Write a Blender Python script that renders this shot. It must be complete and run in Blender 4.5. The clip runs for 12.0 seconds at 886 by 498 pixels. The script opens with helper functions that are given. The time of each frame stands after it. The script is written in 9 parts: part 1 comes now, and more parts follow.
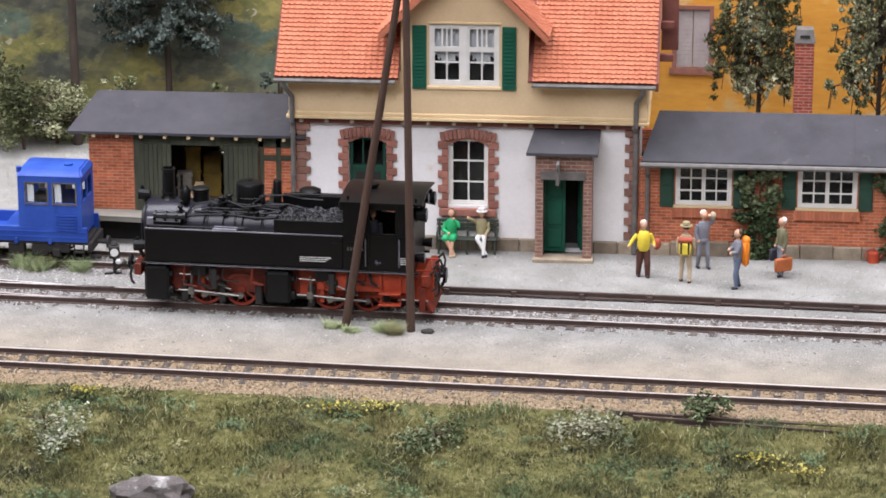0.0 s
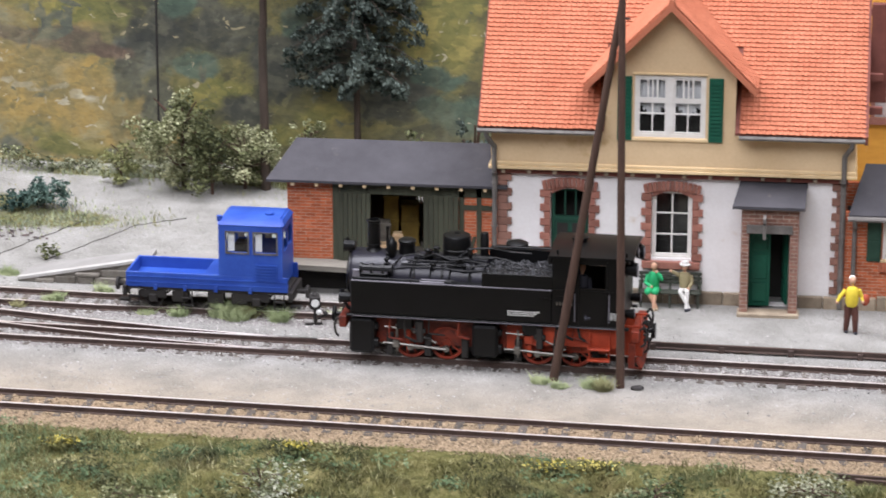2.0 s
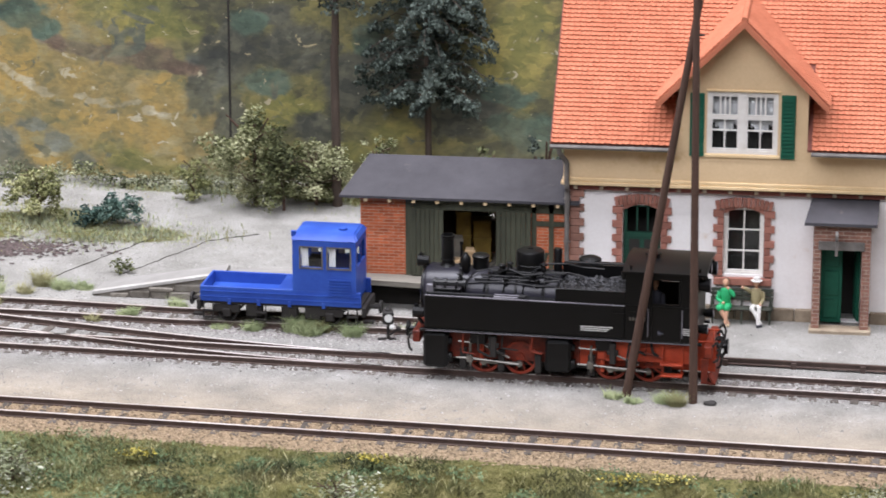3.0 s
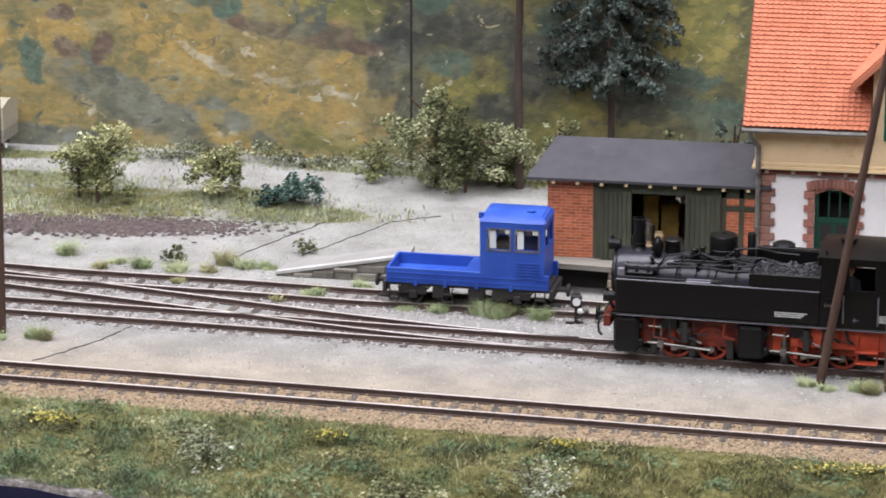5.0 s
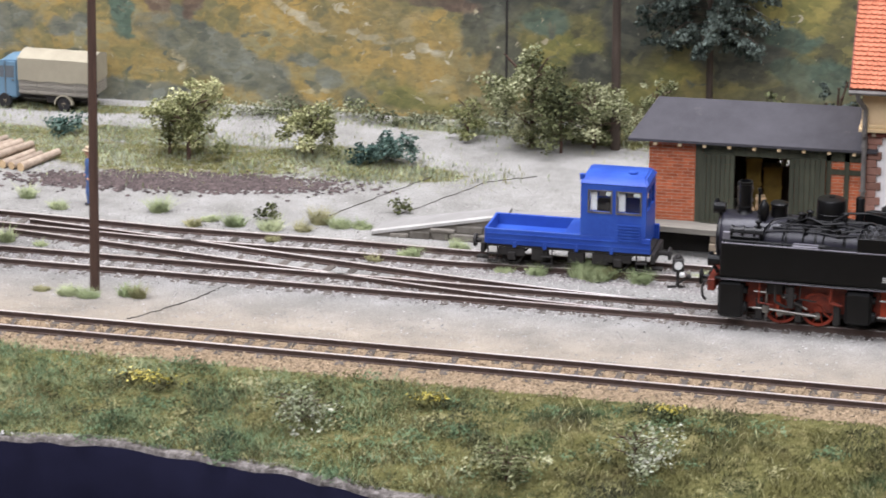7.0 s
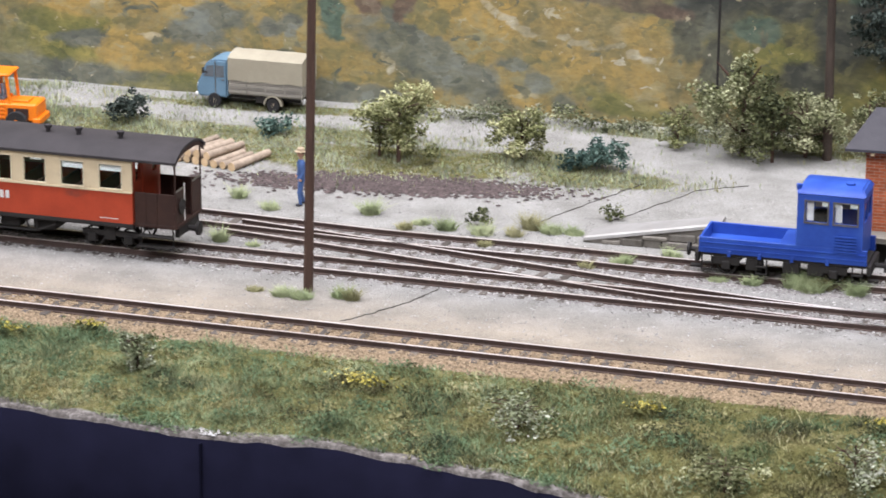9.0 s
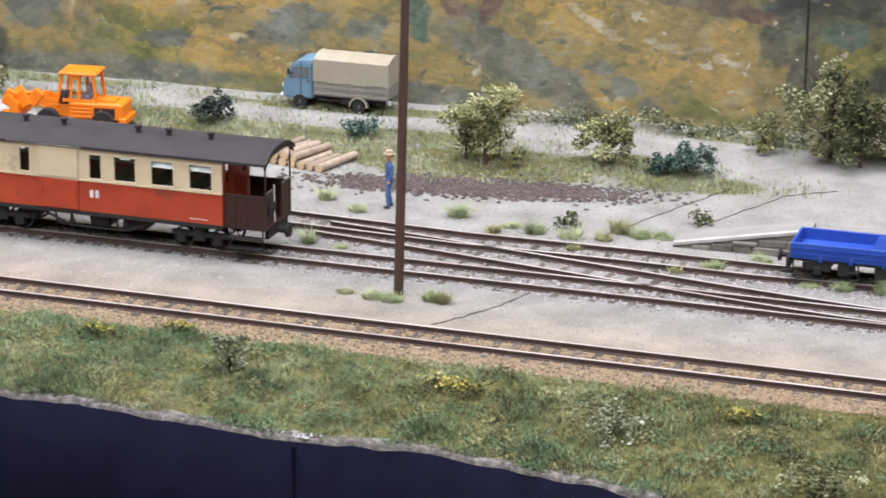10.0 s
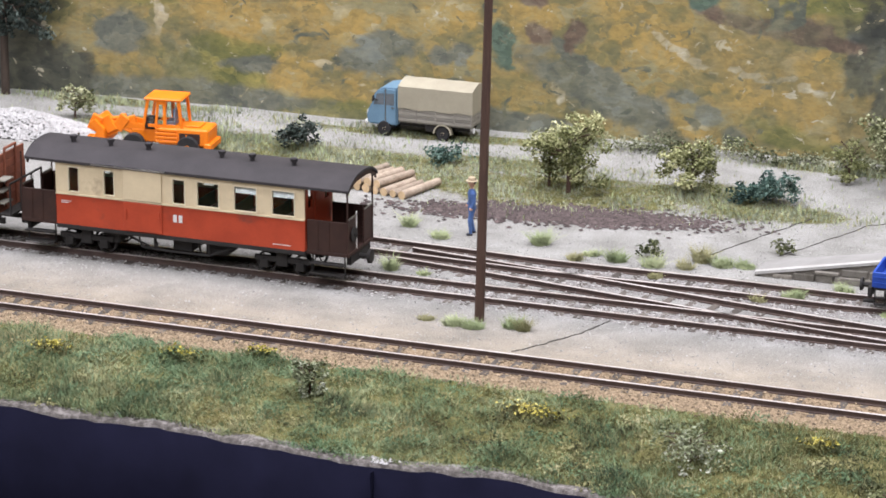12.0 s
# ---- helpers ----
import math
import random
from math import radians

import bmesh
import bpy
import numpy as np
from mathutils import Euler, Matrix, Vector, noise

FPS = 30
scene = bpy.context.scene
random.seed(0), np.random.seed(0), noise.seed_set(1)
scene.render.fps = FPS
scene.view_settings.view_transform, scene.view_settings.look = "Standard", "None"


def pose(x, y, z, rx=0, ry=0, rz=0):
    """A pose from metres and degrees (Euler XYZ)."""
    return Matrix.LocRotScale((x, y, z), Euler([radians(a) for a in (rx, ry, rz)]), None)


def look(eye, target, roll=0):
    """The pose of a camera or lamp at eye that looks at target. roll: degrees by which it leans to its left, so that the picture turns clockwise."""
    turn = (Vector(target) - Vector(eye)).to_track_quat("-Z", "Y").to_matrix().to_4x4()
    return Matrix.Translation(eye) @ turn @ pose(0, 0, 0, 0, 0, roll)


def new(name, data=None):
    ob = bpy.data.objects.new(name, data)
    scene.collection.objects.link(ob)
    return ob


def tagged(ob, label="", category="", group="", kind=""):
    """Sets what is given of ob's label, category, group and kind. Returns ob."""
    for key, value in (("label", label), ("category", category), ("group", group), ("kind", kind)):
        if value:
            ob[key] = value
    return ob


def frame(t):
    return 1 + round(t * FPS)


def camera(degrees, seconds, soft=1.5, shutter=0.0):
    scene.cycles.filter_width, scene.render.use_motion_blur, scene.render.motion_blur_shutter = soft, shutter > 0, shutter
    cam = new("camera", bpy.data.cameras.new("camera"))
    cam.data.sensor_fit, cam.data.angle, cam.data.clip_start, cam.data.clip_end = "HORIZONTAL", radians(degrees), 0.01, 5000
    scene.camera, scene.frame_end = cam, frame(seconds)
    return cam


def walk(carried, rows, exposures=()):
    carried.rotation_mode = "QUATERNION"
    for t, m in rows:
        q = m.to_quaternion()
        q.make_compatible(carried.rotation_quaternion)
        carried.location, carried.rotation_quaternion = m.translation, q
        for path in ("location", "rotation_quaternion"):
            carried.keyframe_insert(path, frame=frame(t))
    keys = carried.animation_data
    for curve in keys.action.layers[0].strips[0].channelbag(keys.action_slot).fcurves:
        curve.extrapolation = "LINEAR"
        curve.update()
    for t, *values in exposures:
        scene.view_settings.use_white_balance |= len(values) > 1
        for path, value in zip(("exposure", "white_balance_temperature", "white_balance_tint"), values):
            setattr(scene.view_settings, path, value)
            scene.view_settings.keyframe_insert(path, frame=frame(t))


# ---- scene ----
# seconds, camera place in metres, turn to the left, tilt down, lean (degrees)
PATH = [
    (0.0, 0.0939, -0.9461, 0.3271, 5.062, 17.516, -0.004),
    (0.5, 0.0911, -0.9405, 0.3263, 4.897, 17.576, -0.009),
    (1.0, 0.0807, -0.9341, 0.3290, 5.182, 17.688, 0.020),
    (1.5, 0.0684, -0.9299, 0.3320, 6.002, 17.629, 0.022),
    (2.0, 0.0568, -0.9348, 0.3336, 6.842, 17.157, 0.002),
    (2.5, 0.0551, -0.9394, 0.3328, 7.340, 16.886, -0.068),
    (3.0, 0.0515, -0.9408, 0.3325, 7.864, 16.736, -0.136),
    (3.2, 0.0475, -0.9416, 0.3317, 8.007, 16.682, -0.138),
    (4.8, 0.0357, -0.9346, 0.3287, 10.182, 16.896, -0.184),
    (5.0, 0.0317, -0.9341, 0.3283, 10.335, 16.972, -0.192),
    (5.5, 0.0163, -0.9272, 0.3265, 10.452, 17.233, -0.023),
    (6.0, 0.0074, -0.9212, 0.3277, 10.898, 17.403, 0.050),
    (6.5, 0.0091, -0.9211, 0.3258, 10.652, 17.519, 0.143),
    (7.0, 0.0150, -0.9211, 0.3239, 11.389, 17.699, 0.128),
    (7.5, 0.0094, -0.9215, 0.3224, 12.283, 17.803, 0.117),
    (7.7, 0.0079, -0.9197, 0.3232, 12.638, 17.879, 0.060),
    (9.3, -0.0054, -0.9222, 0.3235, 14.747, 17.609, 0.352),
    (9.5, -0.0091, -0.9225, 0.3235, 14.873, 17.630, 0.386),
    (10.0, -0.0128, -0.9225, 0.3242, 15.513, 17.656, 0.409),
    (10.5, -0.0148, -0.9195, 0.3245, 16.419, 17.451, 0.441),
    (11.0, -0.0112, -0.9177, 0.3250, 16.939, 17.299, 0.392),
    (11.5, -0.0093, -0.9204, 0.3247, 17.125, 17.230, 0.344),
    (12.0, -0.0088, -0.9233, 0.3247, 17.253, 17.176, 0.314),
]
cam = camera(15.779, 12.0, soft=1.72, shutter=0.4)
walk(cam, [(t, pose(x, y, z, 90 - down, 0, left) @ pose(0, 0, 0, 0, 0, lean)) for t, x, y, z, left, down, lean in PATH])

# ---------------------------------------------------------------- world and light
world = bpy.data.worlds.new("hall_air")
scene.world = world
world.use_nodes = True
world.node_tree.nodes["Background"].inputs[0].default_value = (1.0, 0.98, 0.95, 1)
world.node_tree.nodes["Background"].inputs[1].default_value = 0.25


def area_lamp(name, eye, target, sx, sy, watts, colour):
    data = bpy.data.lights.new(name, "AREA")
    data.shape, data.size, data.size_y, data.energy, data.color = "RECTANGLE", sx, sy, watts, colour
    ob = new(name, data)
    ob.matrix_world = look(eye, target)
    return ob


# the strip lights that hang over the layout and the hall's own lights
area_lamp("layout_light", (-0.15, -0.04, 1.2), (-0.15, 0.10, 0.0), 2.2, 0.6, 48, (0.95, 0.95, 1.05))
area_lamp("hall_light", (-0.6, -1.9, 1.9), (-0.15, 0.05, 0.0), 2.5, 1.2, 65, (0.95, 0.95, 1.05))

# ---------------------------------------------------------------- helpers
MM = 0.001
R = random.Random(7)


def thing(name, x, y, z, rz=0.0, label="", category="", group="", kind=""):
    """An empty at the base of a thing, placed in millimetres."""
    ob = new(name)
    ob.empty_display_size = 0.005
    ob.matrix_basis = pose(x * MM, y * MM, z * MM, 0, 0, rz)
    return tagged(ob, label, category, group, kind)


def mesh_of(name, bm, mats, smooth=False):
    me = bpy.data.meshes.new(name)
    bmesh.ops.scale(bm, vec=(MM, MM, MM), verts=bm.verts)
    bm.normal_update()
    bm.to_mesh(me)
    bm.free()
    for m in mats if isinstance(mats, (list, tuple)) else [mats]:
        me.materials.append(m)
    if smooth:
        for p in me.polygons:
            p.use_smooth = True
        try:
            me.set_sharp_from_angle(angle=radians(40))
        except AttributeError:
            pass
    return me


def part(name, bm, mat, parent=None, label="", smooth=False, at=None):
    ob = new(name, mesh_of(name, bm, mat, smooth))
    ob.parent = parent
    if at is not None:
        ob.matrix_basis = at
    return tagged(ob, label)


def lone(name, bm, mat, label, category, kind="", group="", smooth=False, at=None):
    ob = new(name, mesh_of(name, bm, mat, smooth))
    if at is not None:
        ob.matrix_basis = at
    return tagged(ob, label, category, group, kind)


def raw(name, verts, faces, mat, parent=None, smooth=False):
    """A mesh from arrays, in millimetres."""
    me = bpy.data.meshes.new(name)
    me.from_pydata((np.asarray(verts, dtype=float) * MM).tolist(), [], [list(map(int, f)) for f in faces])
    for m in mat if isinstance(mat, (list, tuple)) else [mat]:
        me.materials.append(m)
    if smooth:
        for p in me.polygons:
            p.use_smooth = True
    ob = new(name, me)
    ob.parent = parent
    return ob


def at_mm(x, y, z, rx=0, ry=0, rz=0):
    return pose(x * MM, y * MM, z * MM, rx, ry, rz)


def box(bm, x0, x1, y0, y1, z0, z1, bevel=0.0, slot=0, m=None):
    r = bmesh.ops.create_cube(bm, size=1.0)
    vs = r["verts"]
    for v in vs:
        v.co = Vector(((x0 + x1) / 2 + v.co.x * (x1 - x0), (y0 + y1) / 2 + v.co.y * (y1 - y0), (z0 + z1) / 2 + v.co.z * (z1 - z0)))
    fs = {f for v in vs for f in v.link_faces}
    for f in fs:
        f.material_index = slot
    if m is not None:
        bmesh.ops.transform(bm, matrix=m, verts=vs)
    if bevel > 0:
        es = list({e for v in vs for e in v.link_edges})
        r = bmesh.ops.bevel(bm, geom=es, offset=bevel, segments=1, affect="EDGES", profile=0.5)
        for f in r["faces"]:
            f.material_index = slot
    return bm


def cyl(bm, p0, p1, r0, r1=None, seg=12, slot=0, caps=True):
    r1 = r0 if r1 is None else r1
    p0, p1 = Vector(p0), Vector(p1)
    d = p1 - p0
    q = d.to_track_quat("Z", "Y").to_matrix()
    a = [bm.verts.new(p0 + q @ Vector((math.cos(2 * math.pi * i / seg) * r0, math.sin(2 * math.pi * i / seg) * r0, 0))) for i in range(seg)]
    b = [bm.verts.new(p1 + q @ Vector((math.cos(2 * math.pi * i / seg) * r1, math.sin(2 * math.pi * i / seg) * r1, 0))) for i in range(seg)]
    fs = [bm.faces.new((a[i], a[(i + 1) % seg], b[(i + 1) % seg], b[i])) for i in range(seg)]
    if caps:
        fs += [bm.faces.new(a[::-1]), bm.faces.new(b)]
    for f in fs:
        f.material_index = slot
    return bm


def lathe(bm, prof, at=(0, 0, 0), seg=16, slot=0, m=None):
    """A turned shape: prof lists (radius, height)."""
    rings = []
    for r, z in prof:
        ring = []
        for i in range(seg):
            co = Vector((math.cos(2 * math.pi * i / seg) * r, math.sin(2 * math.pi * i / seg) * r, z))
            co = (m @ co) if m is not None else co
            ring.append(bm.verts.new(co + Vector(at)))
        rings.append(ring)
    fs = []
    for a, b in zip(rings, rings[1:]):
        fs += [bm.faces.new((a[i], a[(i + 1) % seg], b[(i + 1) % seg], b[i])) for i in range(seg)]
    fs += [bm.faces.new(rings[0][::-1]), bm.faces.new(rings[-1])]
    for f in fs:
        f.material_index = slot
    return bm


def pipe(bm, pts, r, seg=6, slot=0):
    for a, b in zip(pts, pts[1:]):
        cyl(bm, a, b, r, r, seg, slot)
    return bm


def prism(bm, prof, y0, y1, axis="y", slot=0):
    """A flat outline pushed along an axis; prof in the other two axes, in order."""
    def co(p, h):
        return {"y": (p[0], h, p[1]), "x": (h, p[0], p[1]), "z": (p[0], p[1], h)}[axis]
    a = [bm.verts.new(co(p, y0)) for p in prof]
    b = [bm.verts.new(co(p, y1)) for p in prof]
    n = len(prof)
    fs = [bm.faces.new((a[i], a[(i + 1) % n], b[(i + 1) % n], b[i])) for i in range(n)]
    fs += [bm.faces.new(a[::-1]), bm.faces.new(b)]
    bmesh.ops.recalc_face_normals(bm, faces=fs)
    for f in fs:
        f.material_index = slot
    return bm


def hexa(bm, low, high, slot=0):
    """A block with four corners below and four above."""
    a = [bm.verts.new(p) for p in low]
    b = [bm.verts.new(p) for p in high]
    fs = [bm.faces.new((a[i], a[(i + 1) % 4], b[(i + 1) % 4], b[i])) for i in range(4)] + [bm.faces.new(a[::-1]), bm.faces.new(b)]
    bmesh.ops.recalc_face_normals(bm, faces=fs)
    for f in fs:
        f.material_index = slot
    return bm


def wall_with_holes(bm, x0, x1, z0, z1, y0, y1, holes, slot=0):
    """A wall in the x-z plane of thickness y0..y1 with rectangular holes that go through it."""
    xs = sorted({x0, x1, *[h[0] for h in holes], *[h[1] for h in holes]})
    zs = sorted({z0, z1, *[h[2] for h in holes], *[h[3] for h in holes]})
    solid = {}
    for i in range(len(xs) - 1):
        for k in range(len(zs) - 1):
            cx, cz = (xs[i] + xs[i + 1]) / 2, (zs[k] + zs[k + 1]) / 2
            solid[i, k] = not any(h[0] < cx < h[1] and h[2] < cz < h[3] for h in holes)
    made = {}

    def v(x, y, z):
        key = (x, y, z)
        if key not in made:
            made[key] = bm.verts.new(key)
        return made[key]
    for (i, k), s in solid.items():
        if not s:
            continue
        a, b, c, d = xs[i], xs[i + 1], zs[k], zs[k + 1]
        quads = [((a, y0, c), (b, y0, c), (b, y0, d), (a, y0, d)), ((b, y1, c), (a, y1, c), (a, y1, d), (b, y1, d))]
        if not solid.get((i - 1, k)):
            quads.append(((a, y1, c), (a, y0, c), (a, y0, d), (a, y1, d)))
        if not solid.get((i + 1, k)):
            quads.append(((b, y0, c), (b, y1, c), (b, y1, d), (b, y0, d)))
        if not solid.get((i, k - 1)):
            quads.append(((a, y1, c), (b, y1, c), (b, y0, c), (a, y0, c)))
        if not solid.get((i, k + 1)):
            quads.append(((a, y0, d), (b, y0, d), (b, y1, d), (a, y1, d)))
        for q in quads:
            bm.faces.new([v(*p) for p in q]).material_index = slot
    return bm


# ---------------------------------------------------------------- materials
def material(name, a, b=None, scale=300.0, rough=0.8, metal=0.0, bump=0.15, fine=2500.0, spots=None, spot_at=0.62, spot_scale=120.0, per=0.0, stretch=(1, 1, 1), spec=0.3):
    """Two-tone surface with broad patches, fine grain, relief and optional stains. per: variation from piece to piece."""
    m = bpy.data.materials.new(name)
    m.use_nodes = True
    t = m.node_tree
    bs = t.nodes["Principled BSDF"]
    bs.inputs["Roughness"].default_value = rough
    bs.inputs["Metallic"].default_value = metal
    bs.inputs["Specular IOR Level"].default_value = spec
    b = b or tuple(c * 0.72 for c in a)

    def add(kind, **kw):
        n = t.nodes.new(kind)
        for k, v in kw.items():
            n.inputs[k].default_value = v
        return n
    geo = t.nodes.new("ShaderNodeNewGeometry")
    mp = add("ShaderNodeMapping")
    mp.inputs["Scale"].default_value = stretch
    t.links.new(geo.outputs["Position"], mp.inputs["Vector"])
    n1 = add("ShaderNodeTexNoise", Scale=scale, Detail=5.0, Roughness=0.6)
    n2 = add("ShaderNodeTexNoise", Scale=fine, Detail=3.0, Roughness=0.7)
    for n in (n1, n2):
        t.links.new(mp.outputs[0], n.inputs["Vector"])
    avg = t.nodes.new("ShaderNodeMath")
    avg.operation = "MULTIPLY_ADD"
    t.links.new(n2.outputs["Fac"], avg.inputs[0])
    avg.inputs[1].default_value = 0.5
    sub = t.nodes.new("ShaderNodeMath")
    sub.operation = "MULTIPLY_ADD"
    t.links.new(n1.outputs["Fac"], sub.inputs[0])
    sub.inputs[1].default_value = 0.9
    sub.inputs[2].default_value = -0.2
    t.links.new(sub.outputs[0], avg.inputs[2])
    ramp = t.nodes.new("ShaderNodeValToRGB")
    ramp.color_ramp.elements[0].position, ramp.color_ramp.elements[1].position = 0.3, 0.7
    ramp.color_ramp.elements[0].color, ramp.color_ramp.elements[1].color = (*b, 1), (*a, 1)
    t.links.new(avg.outputs[0], ramp.inputs[0])
    col = ramp.outputs[0]
    if spots:
        n3 = add("ShaderNodeTexNoise", Scale=spot_scale, Detail=6.0, Roughness=0.65)
        t.links.new(geo.outputs["Position"], n3.inputs["Vector"])
        r3 = t.nodes.new("ShaderNodeMapRange")
        r3.inputs["From Min"].default_value, r3.inputs["From Max"].default_value = spot_at - 0.04, spot_at + 0.06
        t.links.new(n3.outputs["Fac"], r3.inputs["Value"])
        mix = t.nodes.new("ShaderNodeMix")
        mix.data_type = "RGBA"
        t.links.new(r3.outputs[0], mix.inputs[0])
        t.links.new(col, mix.inputs[6])
        mix.inputs[7].default_value = (*spots, 1)
        col = mix.outputs[2]
    if per:
        info = t.nodes.new("ShaderNodeObjectInfo")
        isl = t.nodes.new("ShaderNodeNewGeometry")
        s = t.nodes.new("ShaderNodeMath")
        s.operation = "ADD"
        t.links.new(info.outputs["Random"], s.inputs[0])
        t.links.new(isl.outputs["Random Per Island"], s.inputs[1])
        fr = t.nodes.new("ShaderNodeMath")
        fr.operation = "FRACT"
        t.links.new(s.outputs[0], fr.inputs[0])
        mr = t.nodes.new("ShaderNodeMapRange")
        mr.inputs["To Min"].default_value, mr.inputs["To Max"].default_value = 1 - per, 1 + per
        t.links.new(fr.outputs[0], mr.inputs["Value"])
        hsv = t.nodes.new("ShaderNodeHueSaturation")
        t.links.new(mr.outputs[0], hsv.inputs["Value"])
        t.links.new(col, hsv.inputs["Color"])
        col = hsv.outputs[0]
    t.links.new(col, bs.inputs["Base Color"])
    if bump:
        bp = t.nodes.new("ShaderNodeBump")
        bp.inputs["Strength"].default_value = bump
        bp.inputs["Distance"].default_value = 0.0006
        t.links.new(avg.outputs[0], bp.inputs["Height"])
        t.links.new(bp.outputs[0], bs.inputs["Normal"])
    return m


def brick_material(name, a, b, mortar, course=0.0011, length=0.0034):
    """Model brickwork in flat walls: courses run along x, with raked joints as relief."""
    m = material(name, a, b, scale=350, bump=0)
    t = m.node_tree
    bs = t.nodes["Principled BSDF"]
    ramp_col = bs.inputs["Base Color"].links[0].from_socket
    geo = t.nodes.new("ShaderNodeNewGeometry")
    sep = t.nodes.new("ShaderNodeSeparateXYZ")
    t.links.new(geo.outputs["Position"], sep.inputs[0])
    s = t.nodes.new("ShaderNodeMath")
    t.links.new(sep.outputs["X"], s.inputs[0])
    t.links.new(sep.outputs["Y"], s.inputs[1])
    com = t.nodes.new("ShaderNodeCombineXYZ")
    t.links.new(s.outputs[0], com.inputs["X"])
    t.links.new(sep.outputs["Z"], com.inputs["Y"])
    br = t.nodes.new("ShaderNodeTexBrick")
    br.inputs["Scale"].default_value = 1.0
    br.inputs["Mortar Size"].default_value = course * 0.1
    br.inputs["Mortar Smooth"].default_value = 0.4
    br.inputs["Brick Width"].default_value, br.inputs["Row Height"].default_value = length, course
    br.inputs["Color1"].default_value, br.inputs["Color2"].default_value = (1, 1, 1, 1), (0.62, 0.6, 0.6, 1)
    br.inputs["Mortar"].default_value = (*[q / max(0.01, w) for q, w in zip(mortar, a)], 1)
    t.links.new(com.outputs[0], br.inputs["Vector"])
    mul = t.nodes.new("ShaderNodeMix")
    mul.data_type, mul.blend_type = "RGBA", "MULTIPLY"
    mul.inputs[0].default_value = 1.0
    t.links.new(ramp_col, mul.inputs[6])
    t.links.new(br.outputs["Color"], mul.inputs[7])
    t.links.new(mul.outputs[2], bs.inputs["Base Color"])
    bp = t.nodes.new("ShaderNodeBump")
    bp.inputs["Strength"].default_value, bp.inputs["Distance"].default_value = 0.5, 0.0003
    bp.invert = True
    t.links.new(br.outputs["Fac"], bp.inputs["Height"])
    t.links.new(bp.outputs[0], bs.inputs["Normal"])
    return m


def glass_material(name, tint=(0.9, 0.95, 0.95)):
    m = bpy.data.materials.new(name)
    m.use_nodes = True
    bs = m.node_tree.nodes["Principled BSDF"]
    bs.inputs["Base Color"].default_value = (*tint, 1)
    bs.inputs["Roughness"].default_value = 0.05
    bs.inputs["Transmission Weight"].default_value = 1.0
    bs.inputs["IOR"].default_value = 1.3
    return m


M_plaster = material("white_plaster", (0.83, 0.81, 0.80), (0.74, 0.71, 0.69), scale=60, fine=900, bump=0.08, spots=(0.62, 0.52, 0.42), spot_at=0.66, spot_scale=45)
M_ochre = material("ochre_plaster", (0.72, 0.54, 0.33), (0.62, 0.45, 0.26), scale=60, fine=900, bump=0.08, spots=(0.5, 0.33, 0.15), spot_at=0.66, spot_scale=40)
M_trim = material("cream_trim", (0.78, 0.60, 0.36), (0.66, 0.48, 0.26), scale=120, bump=0.05)
M_band = material("brown_band", (0.18, 0.06, 0.045), (0.12, 0.04, 0.03), scale=200)
M_quoin = material("quoin_brick", (0.30, 0.155, 0.115), (0.20, 0.105, 0.08), scale=400, per=0.25, bump=0.3)
M_arch = material("red_arch_brick", (0.34, 0.15, 0.11), (0.24, 0.10, 0.075), scale=400, per=0.22, bump=0.3)
M_brick = brick_material("orange_brickwork", (0.66, 0.18, 0.075), (0.50, 0.125, 0.05), (0.55, 0.38, 0.28))
M_porch = brick_material("brown_brickwork", (0.36, 0.185, 0.135), (0.24, 0.12, 0.09), (0.46, 0.38, 0.31), course=0.0013, length=0.0038)
M_tile = material("red_roof_tile", (0.49, 0.178, 0.103), (0.39, 0.13, 0.072), scale=90, fine=1500, per=0.05, bump=0.1, rough=0.75, spec=0.12)
M_felt = material("roofing_felt", (0.066, 0.063, 0.07), (0.044, 0.042, 0.047), scale=90, fine=3500, bump=0.3, rough=0.85, spots=(0.12, 0.11, 0.10), spot_at=0.68, spot_scale=150)
M_stone = material("grey_stone", (0.33, 0.27, 0.195), (0.20, 0.155, 0.11), scale=220, per=0.25, bump=0.5)
M_white = material("white_joinery", (0.80, 0.78, 0.74), (0.70, 0.67, 0.62), scale=300, bump=0.03, rough=0.5)
M_green = material("green_paint", (0.012, 0.11, 0.065), (0.008, 0.075, 0.045), scale=200, bump=0.1, rough=0.55)
M_dgreen = material("grey_green_planks", (0.075, 0.078, 0.052), (0.045, 0.048, 0.033), scale=200, bump=0.3, stretch=(4, 4, 0.5), per=0.2)
M_zinc = material("zinc_gutter", (0.22, 0.205, 0.19), (0.13, 0.12, 0.11), scale=300, rough=0.5, metal=0.3, bump=0.05)
# near-black painted as shade in rooms and openings; also the railcar seat's colour
M_darkroom = material("opening_shade_and_seat", (0.03, 0.027, 0.024), (0.02, 0.018, 0.016), scale=100)
M_glass = glass_material("window_glass")
M_curtain = material("net_curtain", (0.55, 0.53, 0.52), (0.38, 0.36, 0.37), scale=500, bump=0.2, stretch=(3, 1, 0.3))
M_pole = material("stained_pole", (0.095, 0.055, 0.04), (0.055, 0.032, 0.024), scale=250, stretch=(3, 3, 0.3), bump=0.3)
M_rail = material("rusty_rail", (0.11, 0.075, 0.062), (0.065, 0.046, 0.04), scale=250, rough=0.6, metal=0.2, bump=0.1)
# sheen of the polished head put into a pale, barely metallic colour
M_railtop = material("railhead_sheen", (0.60, 0.55, 0.52), (0.33, 0.27, 0.24), scale=60, rough=0.28, metal=0.1, bump=0.02, stretch=(0.3, 1, 1))
